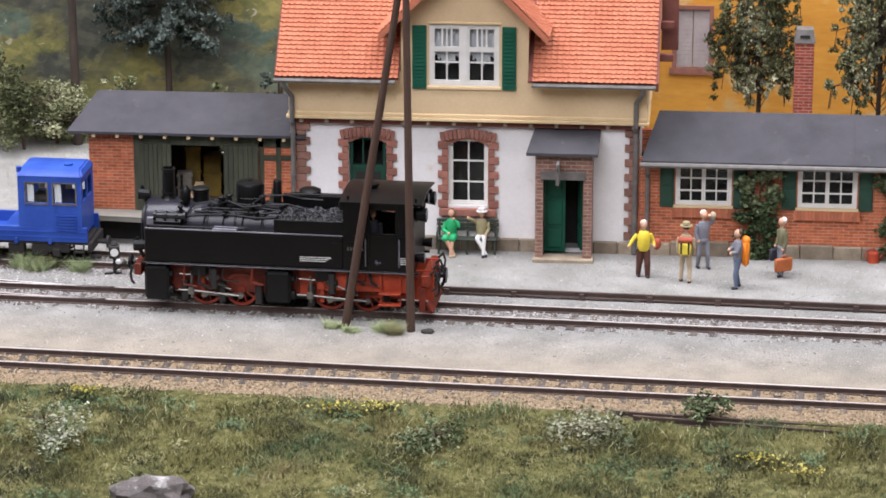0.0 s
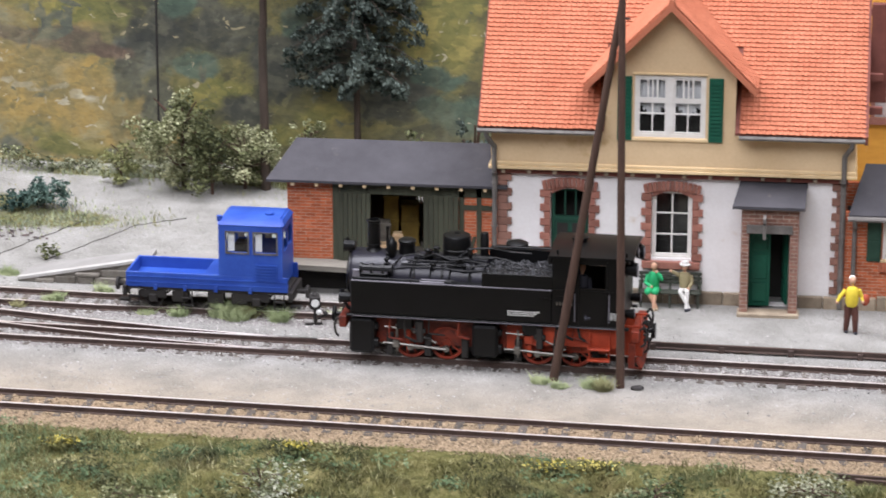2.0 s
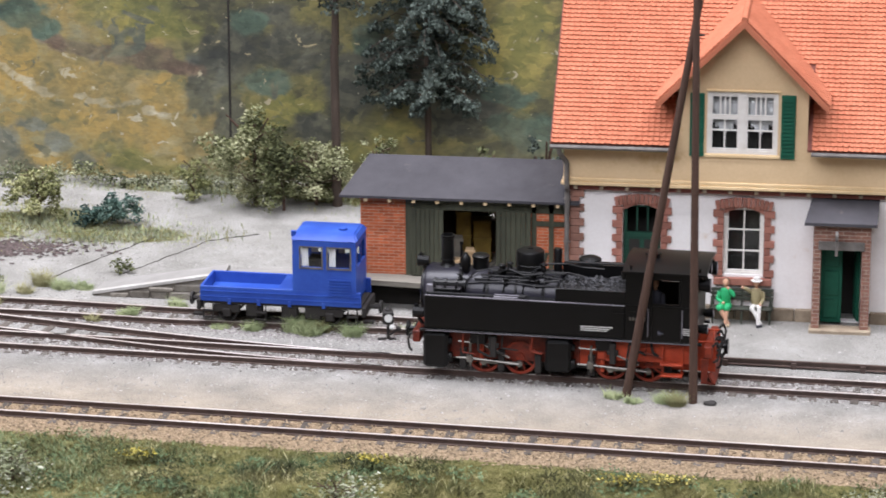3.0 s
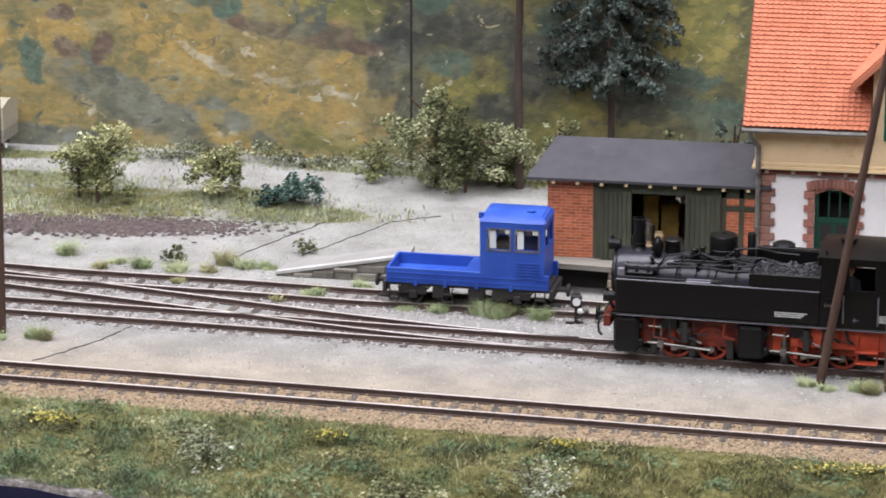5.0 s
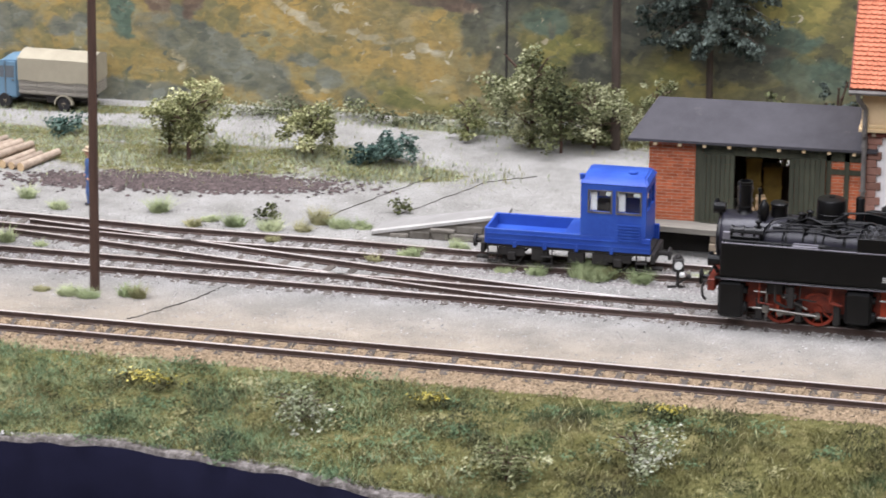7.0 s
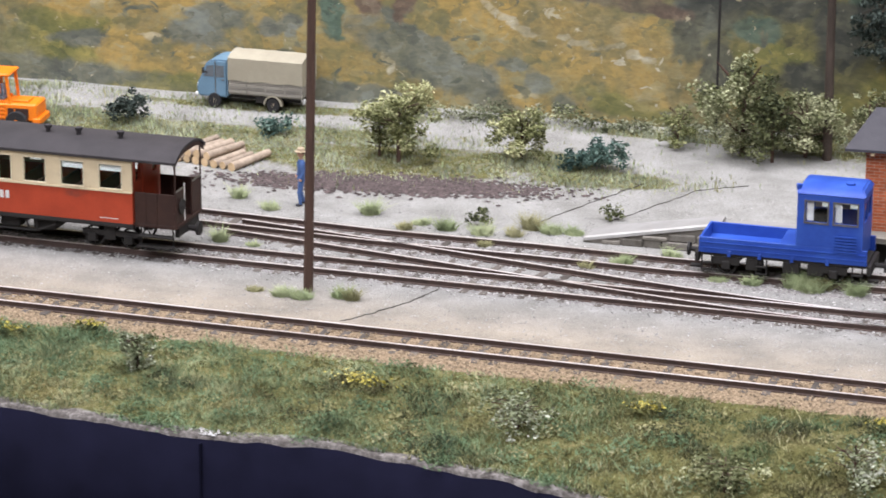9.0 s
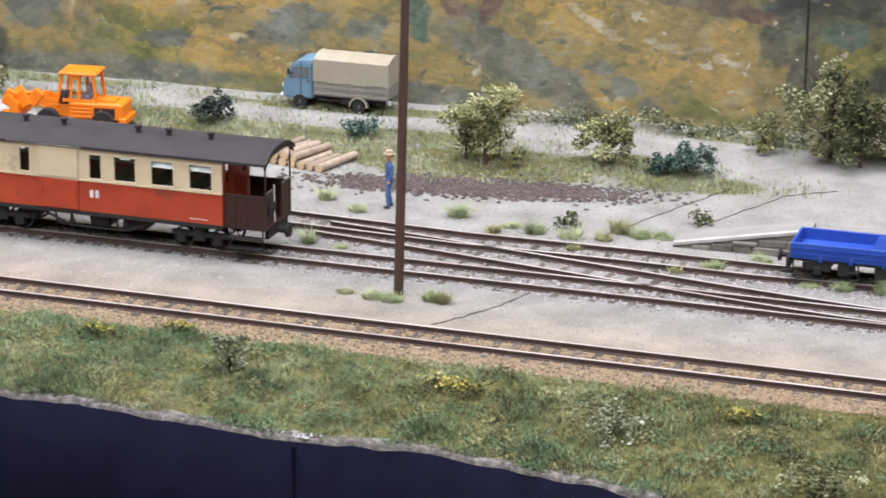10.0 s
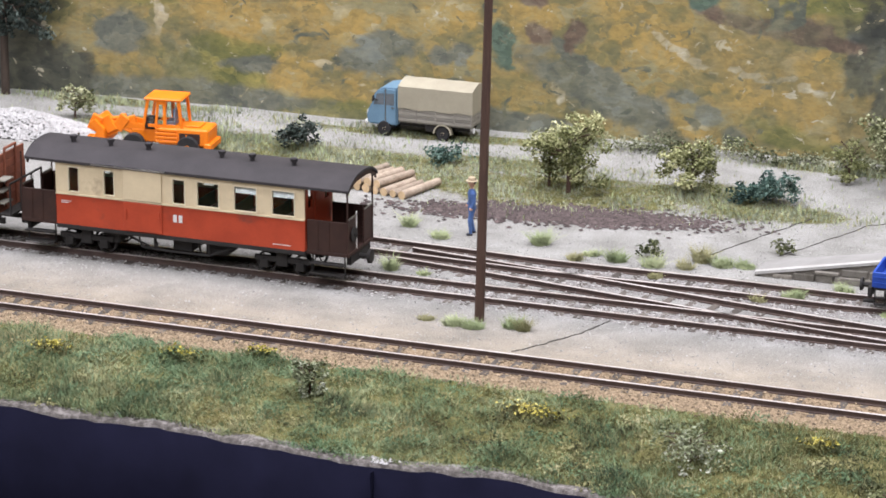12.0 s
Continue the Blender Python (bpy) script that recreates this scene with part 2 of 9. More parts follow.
M_sleeper = material("weathered_sleeper", (0.11, 0.094, 0.08), (0.06, 0.05, 0.043), scale=300, per=0.3, stretch=(3, 0.5, 1))
M_black = material("black_loco_paint", (0.0035, 0.0035, 0.004), (0.0018, 0.0018, 0.002), scale=150, rough=0.38, bump=0.03, spec=0.3)
M_boiler = material("boiler_steel", (0.018, 0.017, 0.026), (0.009, 0.0085, 0.013), scale=120, rough=0.3, bump=0.03, spec=0.4)
M_red = material("red_frame_paint", (0.47, 0.065, 0.025), (0.20, 0.028, 0.014), scale=180, rough=0.5, bump=0.05)
M_steel = material("rod_steel", (0.26, 0.25, 0.225), (0.11, 0.10, 0.09), scale=250, rough=0.4, metal=0.7, bump=0.05)
M_coal = material("coal", (0.08, 0.08, 0.085), (0.015, 0.015, 0.016), scale=900, rough=0.4, bump=0.5, per=0.8)
M_blue = material("blue_paint", (0.032, 0.09, 0.40), (0.016, 0.052, 0.29), scale=120, rough=0.45, bump=0.04, spots=(0.03, 0.085, 0.36), spot_at=0.6)
M_letter = material("white_lettering", (0.75, 0.75, 0.72), rough=0.6, bump=0)
M_coachred = material("coach_red", (0.45, 0.066, 0.028), (0.33, 0.046, 0.02), scale=120, rough=0.5, bump=0.04, spots=(0.24, 0.05, 0.03), spot_at=0.63, spot_scale=90)
M_cream = material("coach_cream", (0.68, 0.57, 0.38), (0.57, 0.47, 0.31), scale=120, rough=0.5, bump=0.04, spots=(0.45, 0.36, 0.24), spot_at=0.64, spot_scale=90)
M_coachroof = material("coach_roof_grey", (0.048, 0.042, 0.044), (0.03, 0.027, 0.028), scale=90, rough=0.75, bump=0.15)
M_brown = material("dark_brown_metal", (0.05, 0.024, 0.018), (0.03, 0.015, 0.012), scale=200, rough=0.6)
M_under = material("underframe_black", (0.03, 0.027, 0.025), (0.018, 0.016, 0.015), scale=250, rough=0.7)
M_orange = material("orange_machine_paint", (0.85, 0.22, 0.01), (0.72, 0.17, 0.008), scale=150, rough=0.45, bump=0.03)
M_tyre = material("rubber", (0.025, 0.024, 0.024), (0.016, 0.015, 0.015), scale=400, rough=0.85)
M_tblue = material("pale_blue_paint", (0.15, 0.25, 0.335), (0.11, 0.19, 0.26), scale=120, rough=0.45, bump=0.03)
M_canvas = material("beige_canvas", (0.36, 0.325, 0.24), (0.28, 0.25, 0.185), scale=90, fine=2500, bump=0.2)
M_greywood = material("grey_planks", (0.26, 0.24, 0.20), (0.17, 0.155, 0.13), scale=250, per=0.2, bump=0.3, stretch=(0.4, 2, 3))
M_bark = material("log_bark", (0.42, 0.34, 0.26), (0.25, 0.19, 0.14), scale=350, bump=0.5, stretch=(1, 1, 1), per=0.2)
M_cut = material("cut_wood", (0.62, 0.46, 0.28), (0.48, 0.34, 0.19), scale=500, per=0.15)
M_cloth = material("navy_cloth", (0.0085, 0.0085, 0.019), (0.0055, 0.0055, 0.012), scale=60, fine=4000, rough=0.95, bump=0.15, spec=0.03)
M_hall = material("hall_paint", (0.55, 0.53, 0.5), (0.5, 0.48, 0.45), scale=3, fine=40, bump=0.02)

# ---------------------------------------------------------------- the ground
def lin(x, pts):
    for (a, b), (c, d) in zip(pts, pts[1:]):
        if x <= c:
            return b + (d - b) * (x - a) / (c - a)
    return pts[-1][1]


FRONT_EDGE = [(-700, -70), (-480, -82), (-409, -88), (-353, -91), (-296, -100), (-245, -100), (-205, -109), (-150, -124), (-60, -142), (60, -150), (300, -156)]
NEAR = [(-700, -5), (-440, -20.5), (-300, -28.6), (-150, -36.6), (0, -45.0), (150, -53), (300, -60)]
MAIN = [(-700, 55.0), (300, 2.5)]
BACK = 236.0


def front_edge(x):
    return lin(x, FRONT_EDGE) + 2.0 * noise.noise((x * 0.03, 0, 5))


def near_y(x):
    return lin(x, NEAR)


def main_y(x):
    return lin(x, MAIN)


def ground_z(x, y):
    n = 0.35 * noise.noise((x * 0.03, y * 0.03, 0)) + 0.2 * noise.noise((x * 0.11, y * 0.11, 3))
    start = near_y(x) - 13.0
    e = front_edge(x)
    z = n * 0.5
    if y < start:
        u = min(1.0, (start - y) / max(1.0, start - e))
        z = -9.0 * u ** 1.3 + n * 3 * u + 1.2 * noise.noise((x * 0.05, y * 0.06, 9)) * u + 2.4 * max(0.0, noise.noise((x * 0.085, y * 0.11, 12))) * min(1.0, 4 * u * (1.25 - u))
    if y > 120:
        z += min(1.0, (y - 120) / 60) * 2.0 * noise.noise((x * 0.015, y * 0.02, 2))
    return z


def ground_material():
    """Grey sand, brown ballast along the near track, and earthy turf on the bank and round the bushes; stains and grit over all."""
    m = bpy.data.materials.new("layout_ground")
    m.use_nodes = True
    t = m.node_tree
    bs = t.nodes["Principled BSDF"]
    bs.inputs["Roughness"].default_value = 0.95
    bs.inputs["Specular IOR Level"].default_value = 0.1
    geo = t.nodes.new("ShaderNodeNewGeometry")

    def nz(scale, detail=5.0, rough=0.6):
        n = t.nodes.new("ShaderNodeTexNoise")
        n.inputs["Scale"].default_value, n.inputs["Detail"].default_value, n.inputs["Roughness"].default_value = scale, detail, rough
        t.links.new(geo.outputs["Position"], n.inputs["Vector"])
        return n.outputs["Fac"]

    def ramp(fac, stops):
        r = t.nodes.new("ShaderNodeValToRGB")
        while len(r.color_ramp.elements) < len(stops):
            r.color_ramp.elements.new(0.5)
        for e, (p, c) in zip(r.color_ramp.elements, stops):
            e.position, e.color = p, (*c, 1)
        t.links.new(fac, r.inputs[0])
        return r.outputs[0]

    def mix(fac, a, b):
        n = t.nodes.new("ShaderNodeMix")
        n.data_type = "RGBA"
        t.links.new(fac, n.inputs[0])
        t.links.new(a, n.inputs[6])
        t.links.new(b, n.inputs[7])
        return n.outputs[2]

    def attr(name):
        n = t.nodes.new("ShaderNodeAttribute")
        n.attribute_name = name
        return n.outputs["Fac"]

    def math_node(op, a, b):
        n = t.nodes.new("ShaderNodeMath")
        n.operation = op
        for i, q in enumerate((a, b)):
            if isinstance(q, (int, float)):
                n.inputs[i].default_value = q
            else:
                t.links.new(q, n.inputs[i])
        return n.outputs[0]

    fine = nz(2200, 4, 0.75)
    broad = nz(55, 6, 0.6)
    both = math_node("ADD", math_node("MULTIPLY", fine, 0.68), math_node("MULTIPLY", broad, 0.32))
    sand = ramp(both, [(0.36, (0.115, 0.108, 0.098)), (0.45, (0.19, 0.184, 0.168)), (0.53, (0.242, 0.235, 0.219)), (0.64, (0.37, 0.362, 0.346))])
    ballast = ramp(nz(1300, 4, 0.8), [(0.33, (0.08, 0.06, 0.04)), (0.5, (0.24, 0.175, 0.11)), (0.62, (0.34, 0.26, 0.175)), (0.72, (0.46, 0.40, 0.33))])
    grit = ramp(nz(1500, 4, 0.8), [(0.33, (0.07, 0.062, 0.058)), (0.52, (0.21, 0.195, 0.183)), (0.66, (0.37, 0.355, 0.34))])
    turf = ramp(nz(260, 5, 0.7), [(0.32, (0.048, 0.048, 0.018)), (0.5, (0.105, 0.10, 0.036)), (0.68, (0.18, 0.158, 0.072))])
    edge = nz(180, 4, 0.7)

    def mask(name):
        a = math_node("ADD", attr(name), math_node("MULTIPLY", math_node("SUBTRACT", edge, 0.5), 0.9))
        r = t.nodes.new("ShaderNodeMapRange")
        r.inputs["From Min"].default_value, r.inputs["From Max"].default_value = 0.4, 0.6
        t.links.new(a, r.inputs["Value"])
        return r.outputs[0]
    beige = ramp(both, [(0.36, (0.15, 0.118, 0.085)), (0.46, (0.255, 0.212, 0.158)), (0.55, (0.31, 0.266, 0.21)), (0.66, (0.40, 0.36, 0.305))])
    warm = math_node("MULTIPLY", attr("warm"), math_node("MULTIPLY", broad, 1.5))
    sand = mix(warm, sand, beige)
    chalky = ramp(both, [(0.38, (0.145, 0.138, 0.122)), (0.46, (0.22, 0.213, 0.194)), (0.53, (0.272, 0.264, 0.244)), (0.63, (0.385, 0.376, 0.355))])
    sand = mix(attr("pale"), sand, chalky)
    col = mix(mask("grit"), sand, grit)
    col = mix(mask("ballast"), col, ballast)
    col = mix(mask("turf"), col, turf)
    earth = ramp(nz(420, 5, 0.75), [(0.34, (0.05, 0.044, 0.04)), (0.5, (0.12, 0.107, 0.097)), (0.66, (0.25, 0.228, 0.212))])
    col = mix(mask("lip"), col, earth)
    t.links.new(col, bs.inputs["Base Color"])
    bp = t.nodes.new("ShaderNodeBump")
    bp.inputs["Strength"].default_value, bp.inputs["Distance"].default_value = 0.55, 0.0006
    t.links.new(both, bp.inputs["Height"])
    t.links.new(bp.outputs[0], bs.inputs["Normal"])
    return m


def bell(d, w):
    return max(0.0, 1.0 - abs(d) / w)


def soft(a, b, x):
    u = max(0.0, min(1.0, (x - a) / (b - a)))
    return u * u * (3 - 2 * u)


def turf_at(x, y):
    front = (1 - soft(near_y(x) - 21, near_y(x) - 16, y)) * (0.1 + 0.9 * soft(1.0, 7.0, y - front_edge(x)))
    rear = 0.0
    for cx, cy, rx, ry in TURF:
        rear = max(rear, 1.25 * (1 - math.hypot((x - cx) / rx, (y - cy) / ry)))
    return max(front, min(0.62, rear * 1.2))


# patches of turf behind the tracks: centre and half axes
TURF = [(-300, 160, 70, 34), (-250, 172, 36, 20), (-222, 158, 40, 16), (-410, 175, 70, 26), (-480, 200, 40, 18), (-200, 222, 60, 9), (-360, 222, 90, 9), (-120, 222, 80, 26), (-500, 228, 60, 9), (-385, 178, 60, 24), (-345, 165, 40, 22), (-440, 186, 40, 22), (-330, 190, 50, 14)]


def build_ground():
    nx, ny = 300, 130
    x0, x1 = -640.0, 290.0
    verts, faces = [], []
    cols = {"turf": [], "ballast": [], "grit": [], "warm": [], "lip": [], "pale": []}
    for i in range(nx + 1):
        x = x0 + (x1 - x0) * i / nx
        e = front_edge(x)
        for k in range(ny + 1):
            u = k / ny
            y = e + (BACK + 4 - e) * (0.65 * u + 0.35 * u * u)
            verts.append((x, y, ground_z(x, y)))
            cols["turf"].append(turf_at(x, y))
            cols["pale"].append(soft(main_y(x) + 14, main_y(x) + 34, y))
            cols["lip"].append(1.0 - soft(1.5, 6.0, y - e))
            cols["warm"].append(min(1.0, 1.3 * bell(y - near_y(x) - 8, 42)))
            cols["ballast"].append(min(1.0, 1.5 * bell(y - near_y(x) + 7, 24)))
            g = 1.4 * bell(y - main_y(x), 15) * (1 if x < 20 else 0.8)
            if -460 < x < -60:
                g = max(g, 1.3 * bell(y - 62 + (x + 200) * 0.05, 19))
            cols["grit"].append(min(1.0, g))
    for i in range(nx):
        for k in range(ny):
            a = i * (ny + 1) + k
            faces.append((a, a + ny + 1, a + ny + 2, a + 1))
    # the board's side, going down behind the cloth
    n0 = len(verts)
    for i in range(nx + 1):
        v = verts[i * (ny + 1)]
        verts.append((v[0], v[1] + 0.5, v[2] - 12))
        for c in cols.values():
            c.append(0.0)
    for i in range(nx):
        faces.append((n0 + i, n0 + i + 1, (i + 1) * (ny + 1), i * (ny + 1)))
    ob = raw("ground", verts, faces, ground_material(), smooth=True)
    for name, vals in cols.items():
        at = ob.data.attributes.new(name, "FLOAT", "POINT")
        at.data.foreach_set("value", vals)
    return tagged(ob, "grey sanded layout ground with brown ballast and turf", "ground", kind="structure")


build_ground()


def build_cloth():
    """The navy cloth that hangs from the front edge, in shallow folds."""
    verts, faces = [], []
    n, rows = 240, 8
    for i in range(n + 1):
        x = -640 + 930 * i / n
        e = front_edge(x) - 0.8
        for k in range(rows + 1):
            z = ground_z(x, front_edge(x)) - 0.8 - 900 * (k / rows) ** 1.6
            fold = 2.5 * noise.noise((x * 0.02, k * 0.05, 4)) * min(1, k / 2)
            verts.append((x, e - 0.3 + fold - 4 * min(1, k / 3), z))
    for i in range(n):
        for k in range(rows):
            a = i * (rows + 1) + k
            faces.append((a, a + 1, a + rows + 2, a + rows + 1))
    ob = raw("fascia_cloth", verts, faces, M_cloth, smooth=True)
    mod = ob.modifiers.new("thick", "SOLIDIFY")
    mod.thickness, mod.offset = 0.0006, -1
    tagged(ob, "dark navy cloth hanging from the layout's edge", "cloth", kind="structure")
    bm = bmesh.new()
    e = front_edge(-285)
    z = ground_z(-285, e)
    hexa(bm, [(-285.15, e - 5.6, z - 300), (-284.85, e - 5.6, z - 300), (-284.7, e - 4.4, z - 300), (-285.3, e - 4.4, z - 300)], [(-285.3, e - 2.4, z - 1.6), (-284.7, e - 2.4, z - 1.6), (-284.7, e - 0.9, z - 1.6), (-285.3, e - 0.9, z - 1.6)])
    lone("cloth_seam", bm, M_cloth, "dark seam between two lengths of cloth", "seam", "structure")


build_cloth()


def backdrop_material():
    """A painted hillside: ochre meadows, dark woods and bluish greens in broad brush strokes."""
    m = bpy.data.materials.new("painted_hillside")
    m.use_nodes = True
    t = m.node_tree
    bs = t.nodes["Principled BSDF"]
    bs.inputs["Roughness"].default_value = 0.55
    geo = t.nodes.new("ShaderNodeNewGeometry")
    mp = t.nodes.new("ShaderNodeMapping")
    mp.inputs["Rotation"].default_value = (0, radians(-28), 0)
    mp.inputs["Scale"].default_value = (0.75, 1.0, 1.0)
    t.links.new(geo.outputs["Position"], mp.inputs["Vector"])

    def nz(scale, detail=6.0, rough=0.6, dist=0.0, vec=None):
        n = t.nodes.new("ShaderNodeTexNoise")
        n.inputs["Scale"].default_value, n.inputs["Detail"].default_value = scale, detail
        n.inputs["Roughness"].default_value, n.inputs["Distortion"].default_value = rough, dist
        t.links.new(vec or mp.outputs[0], n.inputs["Vector"])
        return n

    def ramp(fac, stops):
        r = t.nodes.new("ShaderNodeValToRGB")
        while len(r.color_ramp.elements) < len(stops):
            r.color_ramp.elements.new(0.5)
        for e, (p, c) in zip(r.color_ramp.elements, stops):
            e.position, e.color = p, (*c, 1)
        t.links.new(fac, r.inputs[0])
        return r.outputs[0]

    def mix(fac, a, b):
        n = t.nodes.new("ShaderNodeMix")
        n.data_type = "RGBA"
        t.links.new(fac, n.inputs[0])
        t.links.new(a, n.inputs[6])
        t.links.new(b, n.inputs[7])
        return n.outputs[2]
    def blend(terms):
        out = None
        for fac, k in terms:
            n = t.nodes.new("ShaderNodeMath")
            n.operation = "MULTIPLY_ADD"
            t.links.new(fac, n.inputs[0])
            n.inputs[1].default_value = k
            if out is None:
                n.inputs[2].default_value = 0.0
            else:
                t.links.new(out, n.inputs[2])
            out = n.outputs[0]
        return out

    def step(fac, a, b):
        n = t.nodes.new("ShaderNodeMapRange")
        n.interpolation_type = "SMOOTHSTEP"
        n.inputs["From Min"].default_value, n.inputs["From Max"].default_value = a, b
        t.links.new(fac, n.inputs["Value"])
        return n.outputs[0]
    broad = nz(10, 3, 0.5, 0.6).outputs["Fac"]
    mid = nz(34, 5, 0.58, 0.9).outputs["Fac"]
    dab = nz(130, 5, 0.62, 0.7).outputs["Fac"]
    # single dabs of the brush, each of one tone
    warp = t.nodes.new("ShaderNodeVectorMath")
    warp.operation = "MULTIPLY_ADD"
    warp.inputs[1].default_value = (0.014, 0.014, 0.014)
    t.links.new(nz(110, 3, 0.6).outputs["Color"], warp.inputs[0])
    t.links.new(mp.outputs[0], warp.inputs[2])

    def dabs(scale):
        v = t.nodes.new("ShaderNodeTexVoronoi")
        v.inputs["Scale"].default_value = scale
        t.links.new(warp.outputs[0], v.inputs["Vector"])
        sep = t.nodes.new("ShaderNodeSeparateColor")
        t.links.new(v.outputs["Color"], sep.inputs[0])
        return sep.outputs[0]
    s = blend([(broad, 0.22), (mid, 0.34), (dab, 0.24), (dabs(95), 0.08), (dabs(240), 0.12)])

    def painted(name, under, stops, lo=0.33, hi=0.60, size=85):
        """Lays one colour of paint over what is there, with a ragged brushed edge."""
        att = t.nodes.new("ShaderNodeAttribute")
        att.attribute_name = name
        e = blend([(att.outputs["Fac"], 1.0), (nz(size, 5, 0.62, 0.8).outputs["Fac"], 0.75)])
        return mix(step(e, lo + 0.37, hi + 0.37), under, ramp(s, stops))
    col = ramp(s, [(0.38, (0.141, 0.132, 0.069)), (0.46, (0.197, 0.171, 0.073)), (0.52, (0.291, 0.213, 0.077)), (0.60, (0.254, 0.227, 0.119))])
    col = painted("wood", col, [(0.40, (0.056, 0.056, 0.036)), (0.47, (0.10, 0.096, 0.045)), (0.53, (0.142, 0.13, 0.052)), (0.61, (0.21, 0.18, 0.067))], 0.4, 0.62)
    col = painted("olive", col, [(0.38, (0.103, 0.109, 0.041)), (0.5, (0.179, 0.171, 0.055)), (0.6, (0.291, 0.246, 0.077))])
    col = painted("ochre", col, [(0.40, (0.179, 0.156, 0.077)), (0.46, (0.273, 0.204, 0.073)), (0.52, (0.385, 0.261, 0.082)), (0.58, (0.338, 0.270, 0.119)), (0.63, (0.414, 0.350, 0.200))])
    col = painted("slate", col, [(0.38, (0.075, 0.082, 0.068)), (0.47, (0.12, 0.127, 0.10)), (0.54, (0.165, 0.165, 0.12)), (0.62, (0.20, 0.215, 0.18))])
    col = painted("dark", col, [(0.38, (0.032, 0.035, 0.030)), (0.5, (0.064, 0.066, 0.050)), (0.62, (0.113, 0.113, 0.077))])
    col = painted("rust", col, [(0.38, (0.085, 0.062, 0.046)), (0.5, (0.141, 0.099, 0.069)), (0.62, (0.226, 0.179, 0.127))], size=90)
    col = painted("teal", col, [(0.38, (0.043, 0.062, 0.046)), (0.5, (0.071, 0.105, 0.075)), (0.62, (0.113, 0.161, 0.119))], size=90)
    col = painted("pale", col, [(0.38, (0.338, 0.284, 0.173)), (0.5, (0.432, 0.369, 0.228)), (0.62, (0.564, 0.530, 0.420))], size=110)
    # thin greyish washes dragged over everything
    col = mix(blend([(step(nz(22, 5, 0.65, 1.2).outputs["Fac"], 0.46, 0.68), 0.55)]), col, ramp(dab, [(0.36, (0.092, 0.096, 0.060)), (0.5, (0.160, 0.150, 0.082)), (0.64, (0.218, 0.215, 0.146))]))
    # small loaded dabs of light and dark paint
    col = mix(step(nz(210, 3, 0.6, 0.8).outputs["Fac"], 0.665, 0.70), col, ramp(mid, [(0.4, (0.302, 0.258, 0.146)), (0.6, (0.470, 0.430, 0.318))]))
    col = mix(step(nz(95, 4, 0.6, 1.0).outputs["Fac"], 0.62, 0.68), col, ramp(dab, [(0.4, (0.084, 0.095, 0.073)), (0.6, (0.168, 0.163, 0.103))]))
    # bristle marks along the strokes
    mp2 = t.nodes.new("ShaderNodeMapping")
    mp2.inputs["Rotation"].default_value = (0, radians(-24), 0)
    mp2.inputs["Scale"].default_value = (0.5, 1.0, 1.0)
    t.links.new(geo.outputs["Position"], mp2.inputs["Vector"])
    bristle = ramp(nz(420, 4, 0.65, 0.3, mp2.outputs[0]).outputs["Fac"], [(0.36, (0.82, 0.83, 0.84)), (0.5, (1.0, 1.0, 1.0)), (0.64, (1.14, 1.12, 1.08))])
    mu = t.nodes.new("ShaderNodeMix")
    mu.data_type, mu.blend_type = "RGBA", "MULTIPLY"
    mu.inputs[0].default_value = 1.0
    t.links.new(col, mu.inputs[6])
    t.links.new(bristle, mu.inputs[7])
    col = mu.outputs[2]
    t.links.new(col, bs.inputs["Base Color"])
    bp = t.nodes.new("ShaderNodeBump")
    bp.inputs["Strength"].default_value, bp.inputs["Distance"].default_value = 0.5, 0.0015
    t.links.new(s, bp.inputs["Height"])
    t.links.new(bp.outputs[0], bs.inputs["Normal"])
    return m


# the painting, patch by patch: centre along and up, half length, half height, fall to the right in degrees
OCHRE = [(-429, 15, 14, 10, 0), (-408, 11, 14, 6, 0), (-460, 37, 22, 9, 0), (-422, 38, 31, 9, 0), (-366, 44, 14, 10, 0), (-334, 47, 14, 7, 0), (-236, 28, 36, 16, 20), (-287, 43, 26, 11, 25), (-268, 7, 15, 4, 20), (-212, 19, 15, 12, 30)]
SLATE = [(-507, 27, 15, 9, 0), (-391, 31, 14, 5, 0), (-403, 24, 14, 6, 0), (-371, 28, 7, 4, 0), (-448, 19, 11, 4, 0), (-306, 18, 36, 9, 22), (-310, 28, 26, 3, 32), (-273, 20, 8, 3, 15), (-262, 13, 5, 4, 0), (-252, 5, 7, 4, 0), (-361, 29, 4, 5, 0), (-201, 44, 11, 10, 40), (-480, 4, 60, 7, 0), (-345, 3, 40, 5, 0)]
RUST = [(-331, 40, 5, 6, 0), (-317, 40, 4, 7, 0), (-247, 50, 15, 4, 8), (-221, 47, 17, 4, 12), (-335, 53, 7, 3, 0), (-262, 54, 9, 4, 20)]
TEAL = [(-345, 35, 5, 10, 0), (-344, 28, 3, 2, 0), (-265, 58, 7, 5, 0), (-141, 58, 8, 6, 0), (-180, 39, 12, 6, 0), (-85, 25, 10, 7, 0), (-188, 63, 8, 5, 0), (-86, 37, 11, 4, 0), (-73, 22, 9, 9, 0), (-275, 65, 13, 6, 0)]
DARK = [(-191, 52, 9, 16, 0), (-166, 54, 15, 11, 0), (-147, 40, 13, 13, 0), (-160, 21, 13, 7, 0), (-107, 32, 20, 13, 0), (-129, 47, 17, 13, 0), (-551, 14, 17, 26, 0), (-531, 8, 15, 14, 0), (-201, 53, 6, 6, 0), (-205, 36, 7, 12, 0), (-177, 66, 13, 6, 0), (-194, 20, 8, 16, 0)]
